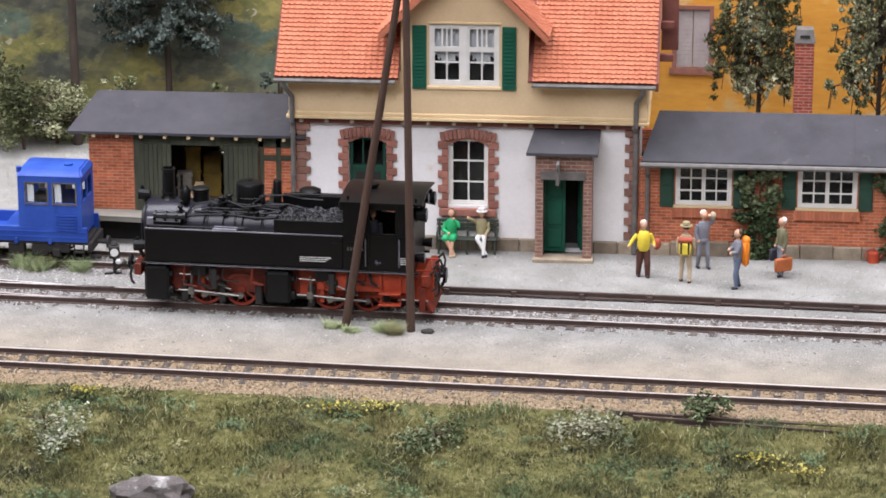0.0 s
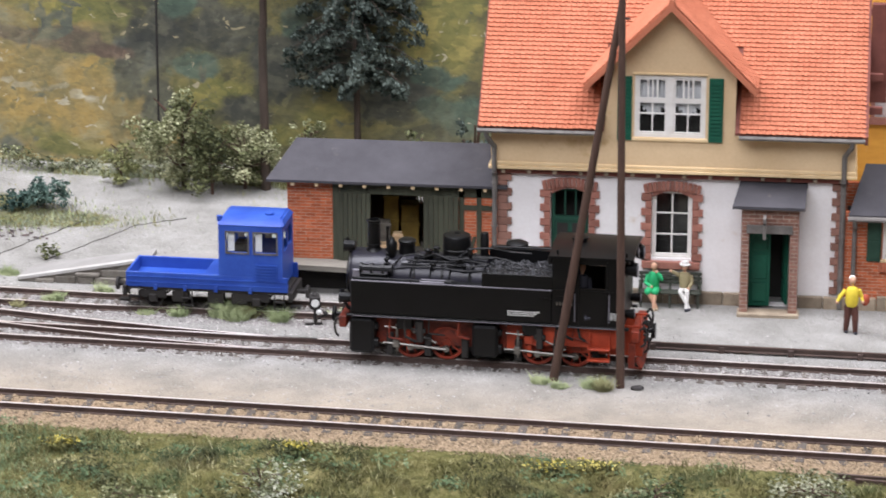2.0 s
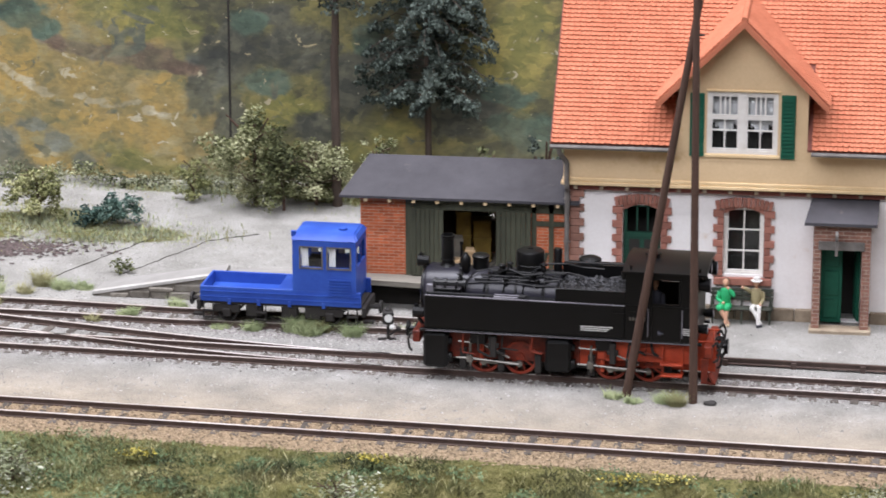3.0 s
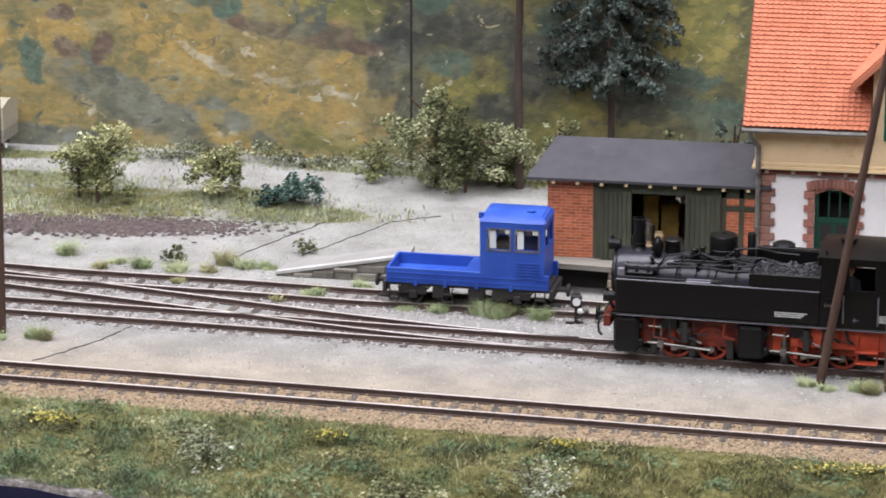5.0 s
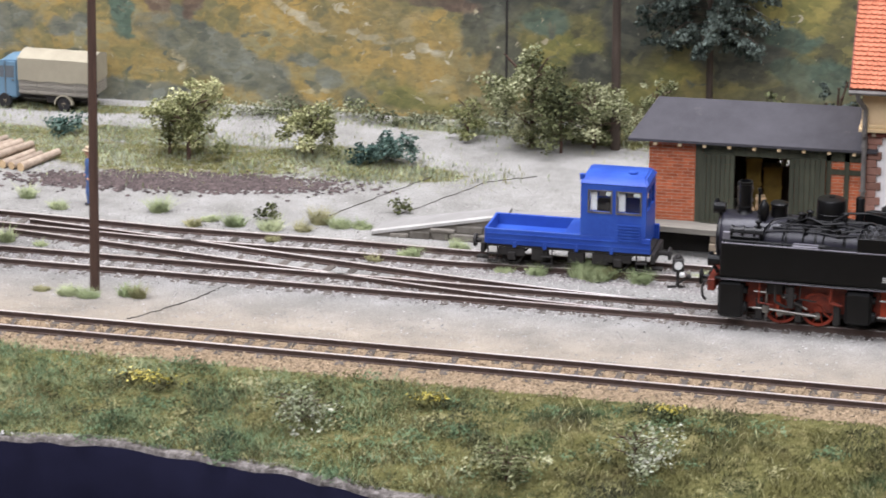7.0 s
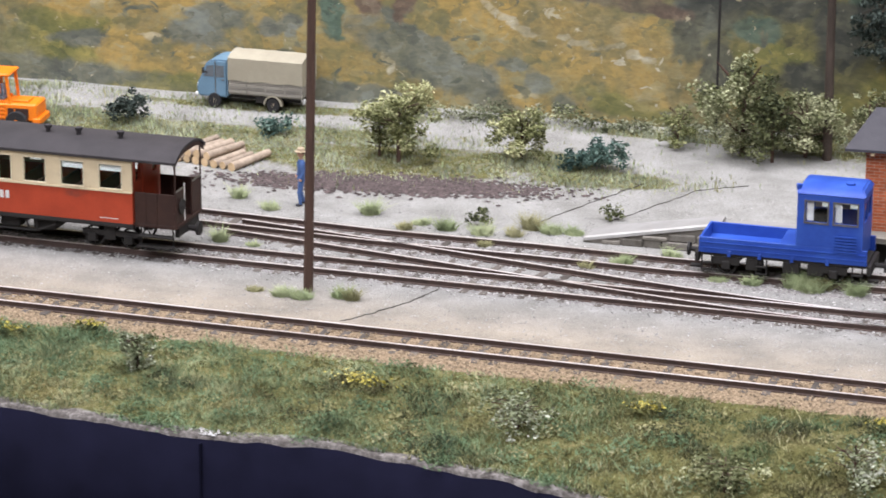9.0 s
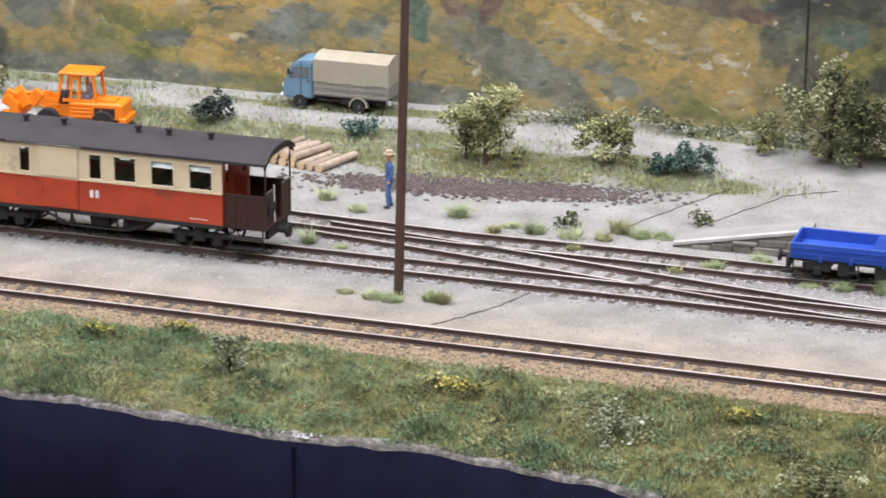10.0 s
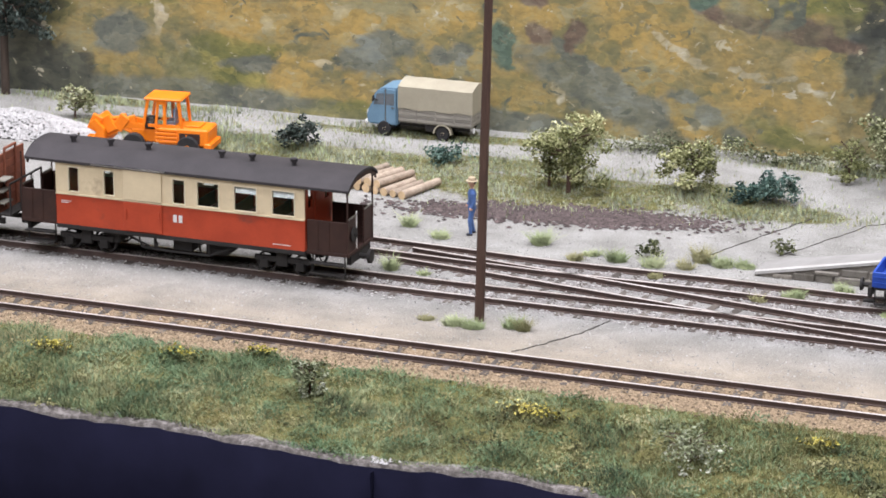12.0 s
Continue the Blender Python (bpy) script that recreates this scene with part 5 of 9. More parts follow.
        lp = part("headlamp", bm, M_black, lo)
        bm = bmesh.new()
        cyl(bm, (-50.32, y, z), (-50.15, y, z), 1.25, 1.25, 12)
        part("lens", bm, M_letter, lp, "pale lamp glass")
    # coal space
    bm = bmesh.new()
    box(bm, -4.2, 18, -W + 0.1, -W + 0.8, 28.4, 33.0, 0.12)
    box(bm, -4.2, -3.5, -W + 0.8, -7, 28.4, 33.0)
    part("coal_board", bm, M_black, lo)
    bm = bmesh.new()
    box(bm, -4.2, 18, 3.4, 4.2, 27.4, 36.4, 0.12)
    box(bm, -4.2, -3.4, -7, 3.4, 27.4, 31.5)
    box(bm, -3.4, 18, 4.2, W - 0.1, 27.4, 35, 0.2)
    part("bunker", bm, M_black, lo)
    bm = bmesh.new()
    cyl(bm, (-3.8, 3.2, 37.0), (18, 3.2, 37.2), 0.3, 0.3, 6)
    part("handrail", bm, M_black, lo)
    bm = bmesh.new()
    lathe(bm, [(3.4, 35.0), (3.6, 37.2), (2.4, 37.9), (0.5, 38.2)], (4.0, 7.5, 0), 16)
    part("filler_lid", bm, M_black, lo, smooth=True)
    bm = bmesh.new()
    box(bm, -3.4, 18, -11.6, 3.4, 27.4, 31.6)
    part("coal_bed", bm, M_under, lo)
    verts, faces = [], []
    rr = random.Random(12)
    for i in range(640):
        x, y = rr.uniform(-3, 17.4), rr.uniform(-11.2, 3)
        z = 31.6 + 2.0 * max(0, 1 - ((y + 4) / 8.5) ** 2) * (0.7 + 0.3 * math.sin(x)) + rr.uniform(-0.2, 0.8)
        r = rr.uniform(0.28, 0.62)
        n = len(verts)
        for v in ((1, 0, 0), (-1, 0, 0), (0, 1, 0), (0, -1, 0), (0, 0, 1), (0, 0, -1)):
            verts.append((x + v[0] * r * rr.uniform(.6, 1.2), y + v[1] * r * rr.uniform(.6, 1.2), z + v[2] * r * rr.uniform(.6, 1.2)))
        faces += [(n + a, n + b, n + c) for a, b, c in ((0, 2, 4), (2, 1, 4), (1, 3, 4), (3, 0, 4), (2, 0, 5), (1, 2, 5), (3, 1, 5), (0, 3, 5))]
    cl = raw("coal", verts, faces, M_coal, lo)
    cl["kind"], cl["label"] = "stuff", "heap of broken black coal"
    # cab
    for s in (-1, 1):
        bm = bmesh.new()
        a, b = (-W, -W + 0.8) if s < 0 else (W - 0.8, W)
        wall_with_holes(bm, 18, 40.4, 17.4, 39.6, a, b, [(26.5, 34.6, 29.6, 37.4)])
        part("cab_side", bm, M_black, lo, "black cab side with an open window")
        y = a - 0.05 if s < 0 else b + 0.05
        bm = bmesh.new()
        box(bm, 18, 40.4, y - 0.2, y + 0.1, 28.6, 28.95)
        box(bm, 25.8, 26.3, y - 0.25, y + 0.1, 18, 38.5)
        box(bm, 34.9, 35.4, y - 0.25, y + 0.1, 18, 38.5)
        part("cab_beading", bm, M_black, lo)
        bm = bmesh.new()
        for x in (25.2, 35.9):
            cyl(bm, (x, y - 0.5, 19), (x, y - 0.5, 28), 0.22, 0.22, 6)
        part("grab_rail", bm, M_edge, lo)
    for x in (18.0, 39.6):
        bm = bmesh.new()
        prism(bm, [(-W + 0.8, 17.4), (W - 0.8, 17.4), (W - 0.8, 39.5), (7.5, 40.1), (0, 40.5), (-7.5, 40.1), (-W + 0.8, 39.5)], x, x + 0.8, axis="x")
        part("cab_end", bm, M_black, lo)
    bm = bmesh.new()
    prof = []
    for i in range(13):
        y = -W - 0.7 + (2 * W + 1.4) * i / 12
        prof.append((y, 41.3 - 1.4 * (y / (W + 0.7)) ** 2))
    prism(bm, prof + [(p[0], p[1] - 0.7) for p in prof[::-1]], 17.0, 43.4, axis="x")
    part("cab_roof", bm, M_black, lo, "arched black cab roof", smooth=True)
    bm = bmesh.new()
    lathe(bm, [(2.2, 40.7), (2.2, 42.0), (2.7, 42.2), (2.7, 42.7), (1.0, 43.2)], (25, 0, 0), 14)
    part("roof_vent", bm, M_black, lo, smooth=True)
    for y in (-6.5, 6.5):
        bm = bmesh.new()
        cyl(bm, (40.3, y, 35), (41.2, y, 35), 2.6, 2.6, 16)
        wd = part("rear_porthole", bm, M_steel, lo, "round rear cab window")
        # opaque dark disc painted as the shaded cab behind the glass
        bm = bmesh.new()
        cyl(bm, (41.2, y, 35), (41.3, y, 35), 2.0, 2.0, 16)
        part("pane", bm, M_darkroom, wd)
    for y, z in ((0, 38.4), (-8.4, 21.0), (8.4, 21.0)):
        bm = bmesh.new()
        cyl(bm, (40.4, y, z), (43.4, y, z), 1.2, 1.7, 12)
        lp = part("tail_lamp", bm, M_black, lo)
        bm = bmesh.new()
        cyl(bm, (43.4, y, z), (43.55, y, z), 1.3, 1.3, 12)
        part("lens", bm, M_edge, lp, "grey lamp glass")
    # rims, catches and lamps on the cab, lids and ledges on the tanks
    for y in (-9.4, 9.4):
        bm = bmesh.new()
        cyl(bm, (40.4, y, 35.6), (44.2, y, 35.6), 1.6, 2.3, 14)
        cyl(bm, (42.6, y, 37.4), (42.6, y, 38.6), 0.9, 0.6, 8)
        lp = part("rear_lamp", bm, M_black, lo, "large black rear lamp")
        bm = bmesh.new()
        cyl(bm, (44.2, y, 35.6), (44.35, y, 35.6), 1.8, 1.8, 14)
        part("lens", bm, M_edge, lp)
    bm = bmesh.new()
    for x in (19.5, 41.0):
        cyl(bm, (x, -11.4, 40.0), (x, -11.4, 41.6), 0.35, 0.35, 6)
    cyl(bm, (17.4, -12.2, 37.2), (17.4, -12.2, 39.6), 0.8, 0.8, 10)
    part("roof_hook", bm, M_black, lo)
    bm = bmesh.new()
    box(bm, -45.8, -34.5, -9.8, -8.6, 28.4, 31.2, 0.25)
    box(bm, -24.0, -16.0, -12.2, -9.4, 28.4, 29.2, 0.25)
    box(bm, -45.8, 17.8, -12.45, -12.0, 28.2, 28.6, 0.1)
    part("tank_ledge", bm, M_edge, lo, "dark grey ledges on the tank")
    rr = random.Random(77)
    for k in range(11):
        x = rr.uniform(-38, -6)
        y = rr.uniform(-7.5, -2)
        z = 26.6 + math.sqrt(8.6 ** 2 - y * y)
        bm = bmesh.new()
        lathe(bm, [(0.7, -0.4), (0.9, 0.5), (0.5, 0.8), (0.5, 1.4), (1.0, 1.5), (1.0, 1.9), (0.3, 2.2)], (x, y, z), 8)
        cyl(bm, (x, y, z + 1.0), (x + rr.uniform(-2, 2), y - rr.uniform(0.5, 1.6), z + rr.uniform(0.2, 1.4)), 0.25, 0.25, 6)
        part("boiler_valve", bm, M_black, lo)
    for k in range(5):
        x = -34 + k * 6.2
        bm = bmesh.new()
        pipe(bm, [(x, -8.2, 29), (x + 0.5, -7.0, 32), (x + 3, -4.6, 34.6 + 0.5 * (k % 2)), (x + 8, -3.6, 35.6), (x + 12, -4.4, 34.8)], 0.26, 6)
        part("boiler_pipe", bm, M_black, lo)
    # marks on the side
    bm = bmesh.new()
    bars(bm, 4, 15, -W, 21.2, 3, seed=3)
    part("lettering", bm, M_letter, lo, "small white lettering")
    bm = bmesh.new()
    bars(bm, 36.2, 39.2, -W, 22.0, 4, seed=9)
    part("lettering", bm, M_letter, lo, "small white lettering")
    bm = bmesh.new()
    box(bm, 18.8, 25.0, -W - 0.25, -W, 23.6, 25.2)
    box(bm, 14.2, 17.6, -W - 0.2, -W, 25.4, 26.0)
    box(bm, 19.5, 24.2, -W - 0.2, -W, 26.4, 26.8)
    pl = part("number_plate", bm, M_black, lo, "black plate with pale bars")
    bm = bmesh.new()
    for i in range(6):
        box(bm, 19.3 + i * 0.92, 19.85 + i * 0.92, -W - 0.32, -W - 0.24, 23.9, 24.9)
    part("plate_bars", bm, M_steel, pl)
    # frames
    bm = bmesh.new()
    box(bm, 3, 46, -6.8, -6.0, 6.6, 16.4, 0.1)
    box(bm, 3, 46, 6.0, 6.8, 6.6, 16.4, 0.1)
    box(bm, 9, 40, -9.8, -8.8, 9.5, 16.4, 0.15)
    box(bm, 9, 40, 8.8, 9.8, 9.5, 16.4, 0.15)
    part("frame", bm, M_red, lo, "bright red frame plates")
    # front plates carry their shade in a darker red than the rear ones
    bm = bmesh.new()
    box(bm, -47, 2.9, -6.8, -6.0, 6.6, 16.4, 0.1)
    box(bm, -47, 2.9, 6.0, 6.8, 6.6, 16.4, 0.1)
    part("front_frame", bm, M_darkred, lo, "red front frame plates, darkened as if in shade")
    for x0, x1, n in ((-50, -47.6, "front"), (42.6, 45.2, "rear")):
        bm = bmesh.new()
        box(bm, x0, x1, -11.0, 11.0, 12.2, 16.0, 0.25)
        part("buffer_beam", bm, M_darkred if x0 < 0 else M_wheelred, lo, "red buffer beam")
        xo = x0 if x0 < 0 else x1
        k = -1 if x0 < 0 else 1
        bm = bmesh.new()
        cyl(bm, (xo, 0, 13), (xo + k * 3.2, 0, 13), 0.8, 0.8, 10)
        cyl(bm, (xo + k * 3.2, 0, 13), (xo + k * 4.0, 0, 13), 2.4, 2.6, 14)
        part("centre_buffer", bm, M_black, lo)
        for y in (-5.5, 5.0, 7.6):
            bm = bmesh.new()
            pipe(bm, [(xo, y, 13.5), (xo + k * 1.8, y, 13.2), (xo + k * 2.5, y, 11.0), (xo + k * 2.2, y, 8.4), (xo + k * 1.2, y, 7.4)], 0.42, 6)
            part("brake_hose", bm, M_under, lo)
    bm = bmesh.new()
    hexa(bm, [(42.0, -11, 3.9), (46.4, -11, 3.6), (46.4, -10, 3.6), (42.0, -10, 3.9)], [(42.0, -11, 4.7), (46.4, -11, 4.2), (46.4, -10, 4.2), (42.0, -10, 4.7)])
    hexa(bm, [(45.6, -11, 3.8), (46.4, -11, 3.8), (46.4, 11, 3.8), (45.6, 11, 3.8)], [(44.2, -11, 6.4), (44.8, -11, 6.4), (44.8, 11, 6.4), (44.2, 11, 6.4)])
    box(bm, 42, 44, -11.4, -10.2, 4, 12)
    box(bm, 42, 44, 10.2, 11.4, 4, 12)
    part("rail_guard", bm, M_darkred, lo, "red guard plate")
    bm = bmesh.new()
    for z in (6.0, 9.6):
        box(bm, 29.2, 36.2, -13.2, -10.4, z, z + 0.6, 0.1)
    for x in (29.4, 35.6):
        box(bm, x, x + 0.5, -10.9, -10.4, 6, 16)
    part("cab_steps", bm, M_red, lo)
    # cylinders
    for x0, x1, h0, h1 in ((-46.5, -38.6, 4.4, 16), (-7.4, 0.9, 5.0, 15.6)):
        for s in (-1, 1):
            bm = bmesh.new()
            a, b = (-12.2, -6.9) if s < 0 else (6.9, 12.2)
            box(bm, x0, x1, a, b, h0, h1, 0.9)
            cyl(bm, (x1 - 0.1, (a + b) / 2, 7.4), (x1 + 1.1, (a + b) / 2, 7.4), 1.8, 1.6, 12)
            cyl(bm, (x1 - 0.1, (a + b) / 2, 12.8), (x1 + 1.0, (a + b) / 2, 12.8), 1.3, 1.1, 12)
            part("cylinder", bm, M_black, lo, "black steam cylinder block")
    # wheels and rods
    for x in (-27.5, -16.0, 13.0, 25.0):
        for s in (-1, 1):
            spoked_wheel(lo, x, -7.2 if s < 0 else 5.7, 7.7, 5.5, M_wheelred, "dusky red spoked driving wheel")
        bm = bmesh.new()
        cyl(bm, (x, -6, 7.7), (x, 6, 7.7), 0.9, 0.9, 8)
        part("axle", bm, M_under, lo)
    for g, (xa, xb, xc) in enumerate(((-27.5, -16.0, -36), (13.0, 25.0, 2.6))):
        for s in (-1, 1):
            y = 8.4 if s > 0 else -8.4
            bm = bmesh.new()
            hexa(bm, [(xa - 1, y - 0.3, 5.6), (xb + 1, y - 0.3, 5.6), (xb + 1, y + 0.3, 5.6), (xa - 1, y + 0.3, 5.6)], [(xa - 1, y - 0.3, 6.6), (xb + 1, y - 0.3, 6.6), (xb + 1, y + 0.3, 6.6), (xa - 1, y + 0.3, 6.6)])
            for x in (xa, xb):
                cyl(bm, (x, y - 0.8, 6.1), (x, y + 0.6, 6.1), 1.0, 1.0, 10)
            part("coupling_rod", bm, M_steel, lo, "steel coupling rod")
            yy = y - 1.2 if s < 0 else y + 1.2
            bm = bmesh.new()
            pipe(bm, [(xc, yy, 7.4), (xc + 4, yy, 7.4), (xb, yy, 6.2)], 0.38, 6)
            box(bm, xc + 3.2, xc + 5.2, yy - 0.8, yy + 0.8, 6.2, 8.6, 0.15)
            part("main_rod", bm, M_steel, lo, "steel main rod")
            bm = bmesh.new()
            pipe(bm, [(xc + 4.2, yy, 7.4), (xc + 4.4, yy, 12.4), (xc + 8.5, yy, 13.0), (xa + 1, yy, 11.6), (xb - 3, yy, 8.2)], 0.38, 6)
            pipe(bm, [(xc + 0.5, yy, 12.8), (xc + 4.4, yy, 12.6)], 0.3, 6)
            pipe(bm, [(xc + 4.4, yy, 5.0), (xc + 4.4, yy, 13.8)], 0.42, 6)
            part("valve_gear", bm, M_steel, lo, "steel valve gear links")
            bm = bmesh.new()
            box(bm, xc + 7.2, xc + 8.6, y - 0.6, y + 0.6, 5.0, 16, 0.2)
            part("gear_bracket", bm, M_red, lo)
    for x in (-34.0, -21.8, -10.0, 7.0, 19.0, 31.2):
        for s in (-1, 1):
            bm = bmesh.new()
            a, b = (-9.4, -7.4) if s < 0 else (7.4, 9.4)
            box(bm, x - 1.1, x + 1.1, a, b, 3.6, 10.5, 0.3)
            part("brake_hanger", bm, M_under, lo)
    # black pipework, links and brackets over the frames
    rr = random.Random(31)
    for x0, x1 in ((-34, -10), (4, 28)):
        for k in range(6):
            x = rr.uniform(x0, x1)
            z = rr.uniform(9, 15)
            bm = bmesh.new()
            pipe(bm, [(x, -10.6, 16.6), (x + rr.uniform(-1, 1), -10.8, z), (x + rr.uniform(2, 5), -10.2, z - rr.uniform(0.5, 2))], rr.uniform(0.25, 0.5), 6)
            part("pipe", bm, M_under if k % 3 else M_wheelred, lo)
        bm = bmesh.new()
        box(bm, x0 + 9, x0 + 11, -11.6, -9.8, 8.6, 15.6, 0.3)
        box(bm, x0 + 8.2, x0 + 11.8, -11.4, -10, 11.6, 13.2, 0.3)
        part("expansion_link", bm, M_under, lo, "black bracket and link")
    for y in (-9.6, -3.2, 2.8, 9.2):
        bm = bmesh.new()
        pipe(bm, [(45.2, y, 15.8), (46.6, y + 0.5, 17.2), (47.4, y + 0.6, 15.0), (47.0, y, 11.5), (45.6, y, 10.6)], 0.38, 6)
        part("rear_hose", bm, M_under, lo)
    bm = bmesh.new()
    n = Matrix.Rotation(radians(90), 3, "Y")
    lathe(bm, [(2.0, 45.3), (2.4, 45.5), (2.0, 45.7)], (0, -8.8, 18.6), 16, 0, n)
    part("hand_wheel", bm, M_red, lo, "small red hand wheel")
    bm = bmesh.new()
    box(bm, -33, 34, -5.6, 5.6, 5.0, 15)
    part("ash_pan", bm, M_under, lo)
    for x in (-31.5, 8.6):
        bm = bmesh.new()
        box(bm, x, x + 5.0, -11.0, -7.0, 12.6, 16.4, 0.3)
        part("sand_box", bm, M_black, lo)
    return lo


build_loco()


def build_railcar():
    rc = thing("blue_railcar", -140, 62.4, 0, -1.8, "small blue rail trolley with an open bed and a cab", "railcar")
    hw = 9.0
    bm = bmesh.new()
    box(bm, -26.6, 27.0, -hw + 0.6, hw - 0.6, 8.4, 9.6, 0.15)
    part("chassis", bm, M_under, rc)
    bm = bmesh.new()
    box(bm, -26.4, 4.6, -hw + 0.6, hw - 0.6, 9.6, 10.8)
    part("bed_floor", bm, M_blue, rc)
    for y in (-hw, hw - 0.8):
        bm = bmesh.new()
        box(bm, -27, 27.2, y, y + 0.8, 9.4, 14.6, 0.15)
        for z in (10.9, 12.8):
            box(bm, -26.8, 27, y - 0.25 if y < 0 else y + 0.8, y if y < 0 else y + 1.05, z, z + 0.35)
        part("bed_side", bm, M_blue, rc, "blue ribbed side board")
        for x in (-18, -8, 2.5, 14):
            bm = bmesh.new()
            box(bm, x, x + 1.1, y - 0.4 if y < 0 else y + 0.8, y if y < 0 else y + 1.2, 8.6, 10.6, 0.1)
            part("side_latch", bm, M_blue, rc)
    bm = bmesh.new()
    box(bm, -27.4, -26.6, -hw, hw, 9.6, 14.6, 0.1)
    part("bed_end", bm, M_blue, rc)
    bm = bmesh.new()
    box(bm, -1.5, 4.2, -hw + 0.8, hw - 0.8, 10.8, 14.4, 0.3)
    part("bonnet_step", bm, M_blue, rc)
    # cab
    for y in (-hw, hw - 0.7):
        bm = bmesh.new()
        wall_with_holes(bm, 4.2, 25.6, 14.6, 31.8, y, y + 0.7, [(7.0, 14.0, 22.8, 29.6), (16.2, 23.6, 22.8, 29.6)])
        part("cab_side", bm, M_blue, rc)
        ys = y - 0.2 if y < 0 else y + 0.7
        for a, b in ((7.0, 14.0), (16.2, 23.6)):
            bm = bmesh.new()
            box(bm, a - 0.5, b + 0.5, ys, ys + 0.2, 29.6, 30.0)
            box(bm, a - 0.5, b + 0.5, ys, ys + 0.2, 22.2, 22.8)
            box(bm, a - 0.5, a, ys, ys + 0.2, 22.8, 29.6)
            box(bm, b, b + 0.5, ys, ys + 0.2, 22.8, 29.6)
            wf = part("window_frame", bm, M_steel, rc)
            bm = bmesh.new()
            box(bm, a, b, y + 0.3, y + 0.4, 22.8, 29.6)
            p = part("pane", bm, M_glass, wf)
            p.visible_shadow = False
            bm = bmesh.new()
            box(bm, a + 0.2, a + 2.4, y + 0.9 if y < 0 else y - 0.4, y + 1.1 if y < 0 else y - 0.2, 23, 29.4)
            part("blind", bm, M_curtain, wf, "pale window blind")
        bm = bmesh.new()
        for k in range(6):
            box(bm, 16.5, 23.8, ys - 0.25, ys, 13.4 + k * 1.0, 13.9 + k * 1.0)
        part("louvre", bm, M_blue, rc)
    for x in (4.2, 24.9):
        bm = bmesh.new()
        m = Matrix.Rotation(radians(90), 4, "Z")
        wall_with_holes(bm, -hw + 0.7, hw - 0.7, 10.8, 31.8, -0.35, 0.35, [(-6.6, -0.6, 22.8, 29.4), (0.6, 6.6, 22.8, 29.4)])
        bmesh.ops.transform(bm, matrix=Matrix.Translation((x + 0.35, 0, 0)) @ m, verts=bm.verts)
        part("cab_end", bm, M_blue, rc)
    bm = bmesh.new()
    box(bm, 5, 24.8, -hw + 1.2, hw - 1.2, 14, 15)
    box(bm, 8, 13, -3, 3, 15, 24, 0.4)
    part("seat", bm, M_darkroom, rc)
    bm = bmesh.new()
    hexa(bm, [(3.5, -hw - 0.4, 31.7), (26.3, -hw - 0.4, 31.7), (26.3, hw + 0.4, 31.7), (3.5, hw + 0.4, 31.7)], [(5.0, -hw + 2.6, 34.2), (24.9, -hw + 2.6, 34.2), (24.9, hw - 2.6, 34.2), (5.0, hw - 2.6, 34.2)])
    bmesh.ops.bevel(bm, geom=list(bm.edges), offset=0.5, segments=2, affect="EDGES")
    part("cab_roof", bm, M_blue, rc, "rounded blue cab roof", smooth=True)
    bm = bmesh.new()
    lathe(bm, [(1.2, 34), (1.5, 34.4), (1.5, 34.8), (0.6, 35.1)], (20, -2, 0), 12)
    cyl(bm, (4.2, -6.5, 32.6), (4.2, -6.5, 34.4), 0.9, 0.9, 10)
    part("roof_fitting", bm, M_blue, rc)
    for x in (-18.5, 16.5):
        for y in (-6.9, 5.6):
            spoked_wheel(rc, x, y, 5.6, 3.4, M_under, "small black wheel", 6, 1.3)
        for y in (-hw + 0.5, hw - 1.5):
            bm = bmesh.new()
            box(bm, x - 4.5, x + 4.5, y, y + 1.0, 5.6, 8.2, 0.2)
            box(bm, x - 1.4, x + 1.4, y - 0.5, y + 1.3, 4.2, 7.0, 0.3)
            part("axle_box", bm, M_under, rc)
    for x in (-12, 0, 8):
        bm = bmesh.new()
        box(bm, x, x + 5.5, -hw + 0.6, -hw + 3.6, 4.4, 8.3, 0.3)
        part("battery_box", bm, M_under, rc)
    for x, k in ((-27.4, -1), (27.2, 1)):
        bm = bmesh.new()
        box(bm, min(x, x + k * 1.4), max(x, x + k * 1.4), -hw + 0.4, hw - 0.4, 6.0, 9.4, 0.2)
        box(bm, min(x, x + k * 3.4), max(x, x + k * 3.4), -5.5, -3.0, 3.0, 3.7)
        cyl(bm, (x, 0, 7.4), (x + k * 4.6, 0, 7.4), 0.8, 0.8, 8)
        cyl(bm, (x + k * 4.6, 0, 7.4), (x + k * 5.4, 0, 7.4), 2.2, 2.2, 12)
        part("buffer", bm, M_under, rc)
    for x in (-26.5, -8.5, 22.5):
        bm = bmesh.new()
        for z in (3.6, 6.0):
            box(bm, x, x + 3.6, -hw - 0.6, -hw + 0.6, z, z + 0.4)
        for u in (x, x + 3.2):
            box(bm, u, u + 0.4, -hw - 0.1, -hw + 0.3, 3.6, 9)
        part("step", bm, M_under, rc)
    return rc


build_railcar()


M_framec = material("pale_cream_frame", (0.74, 0.66, 0.50), (0.62, 0.54, 0.39), scale=200, rough=0.5, bump=0.02)


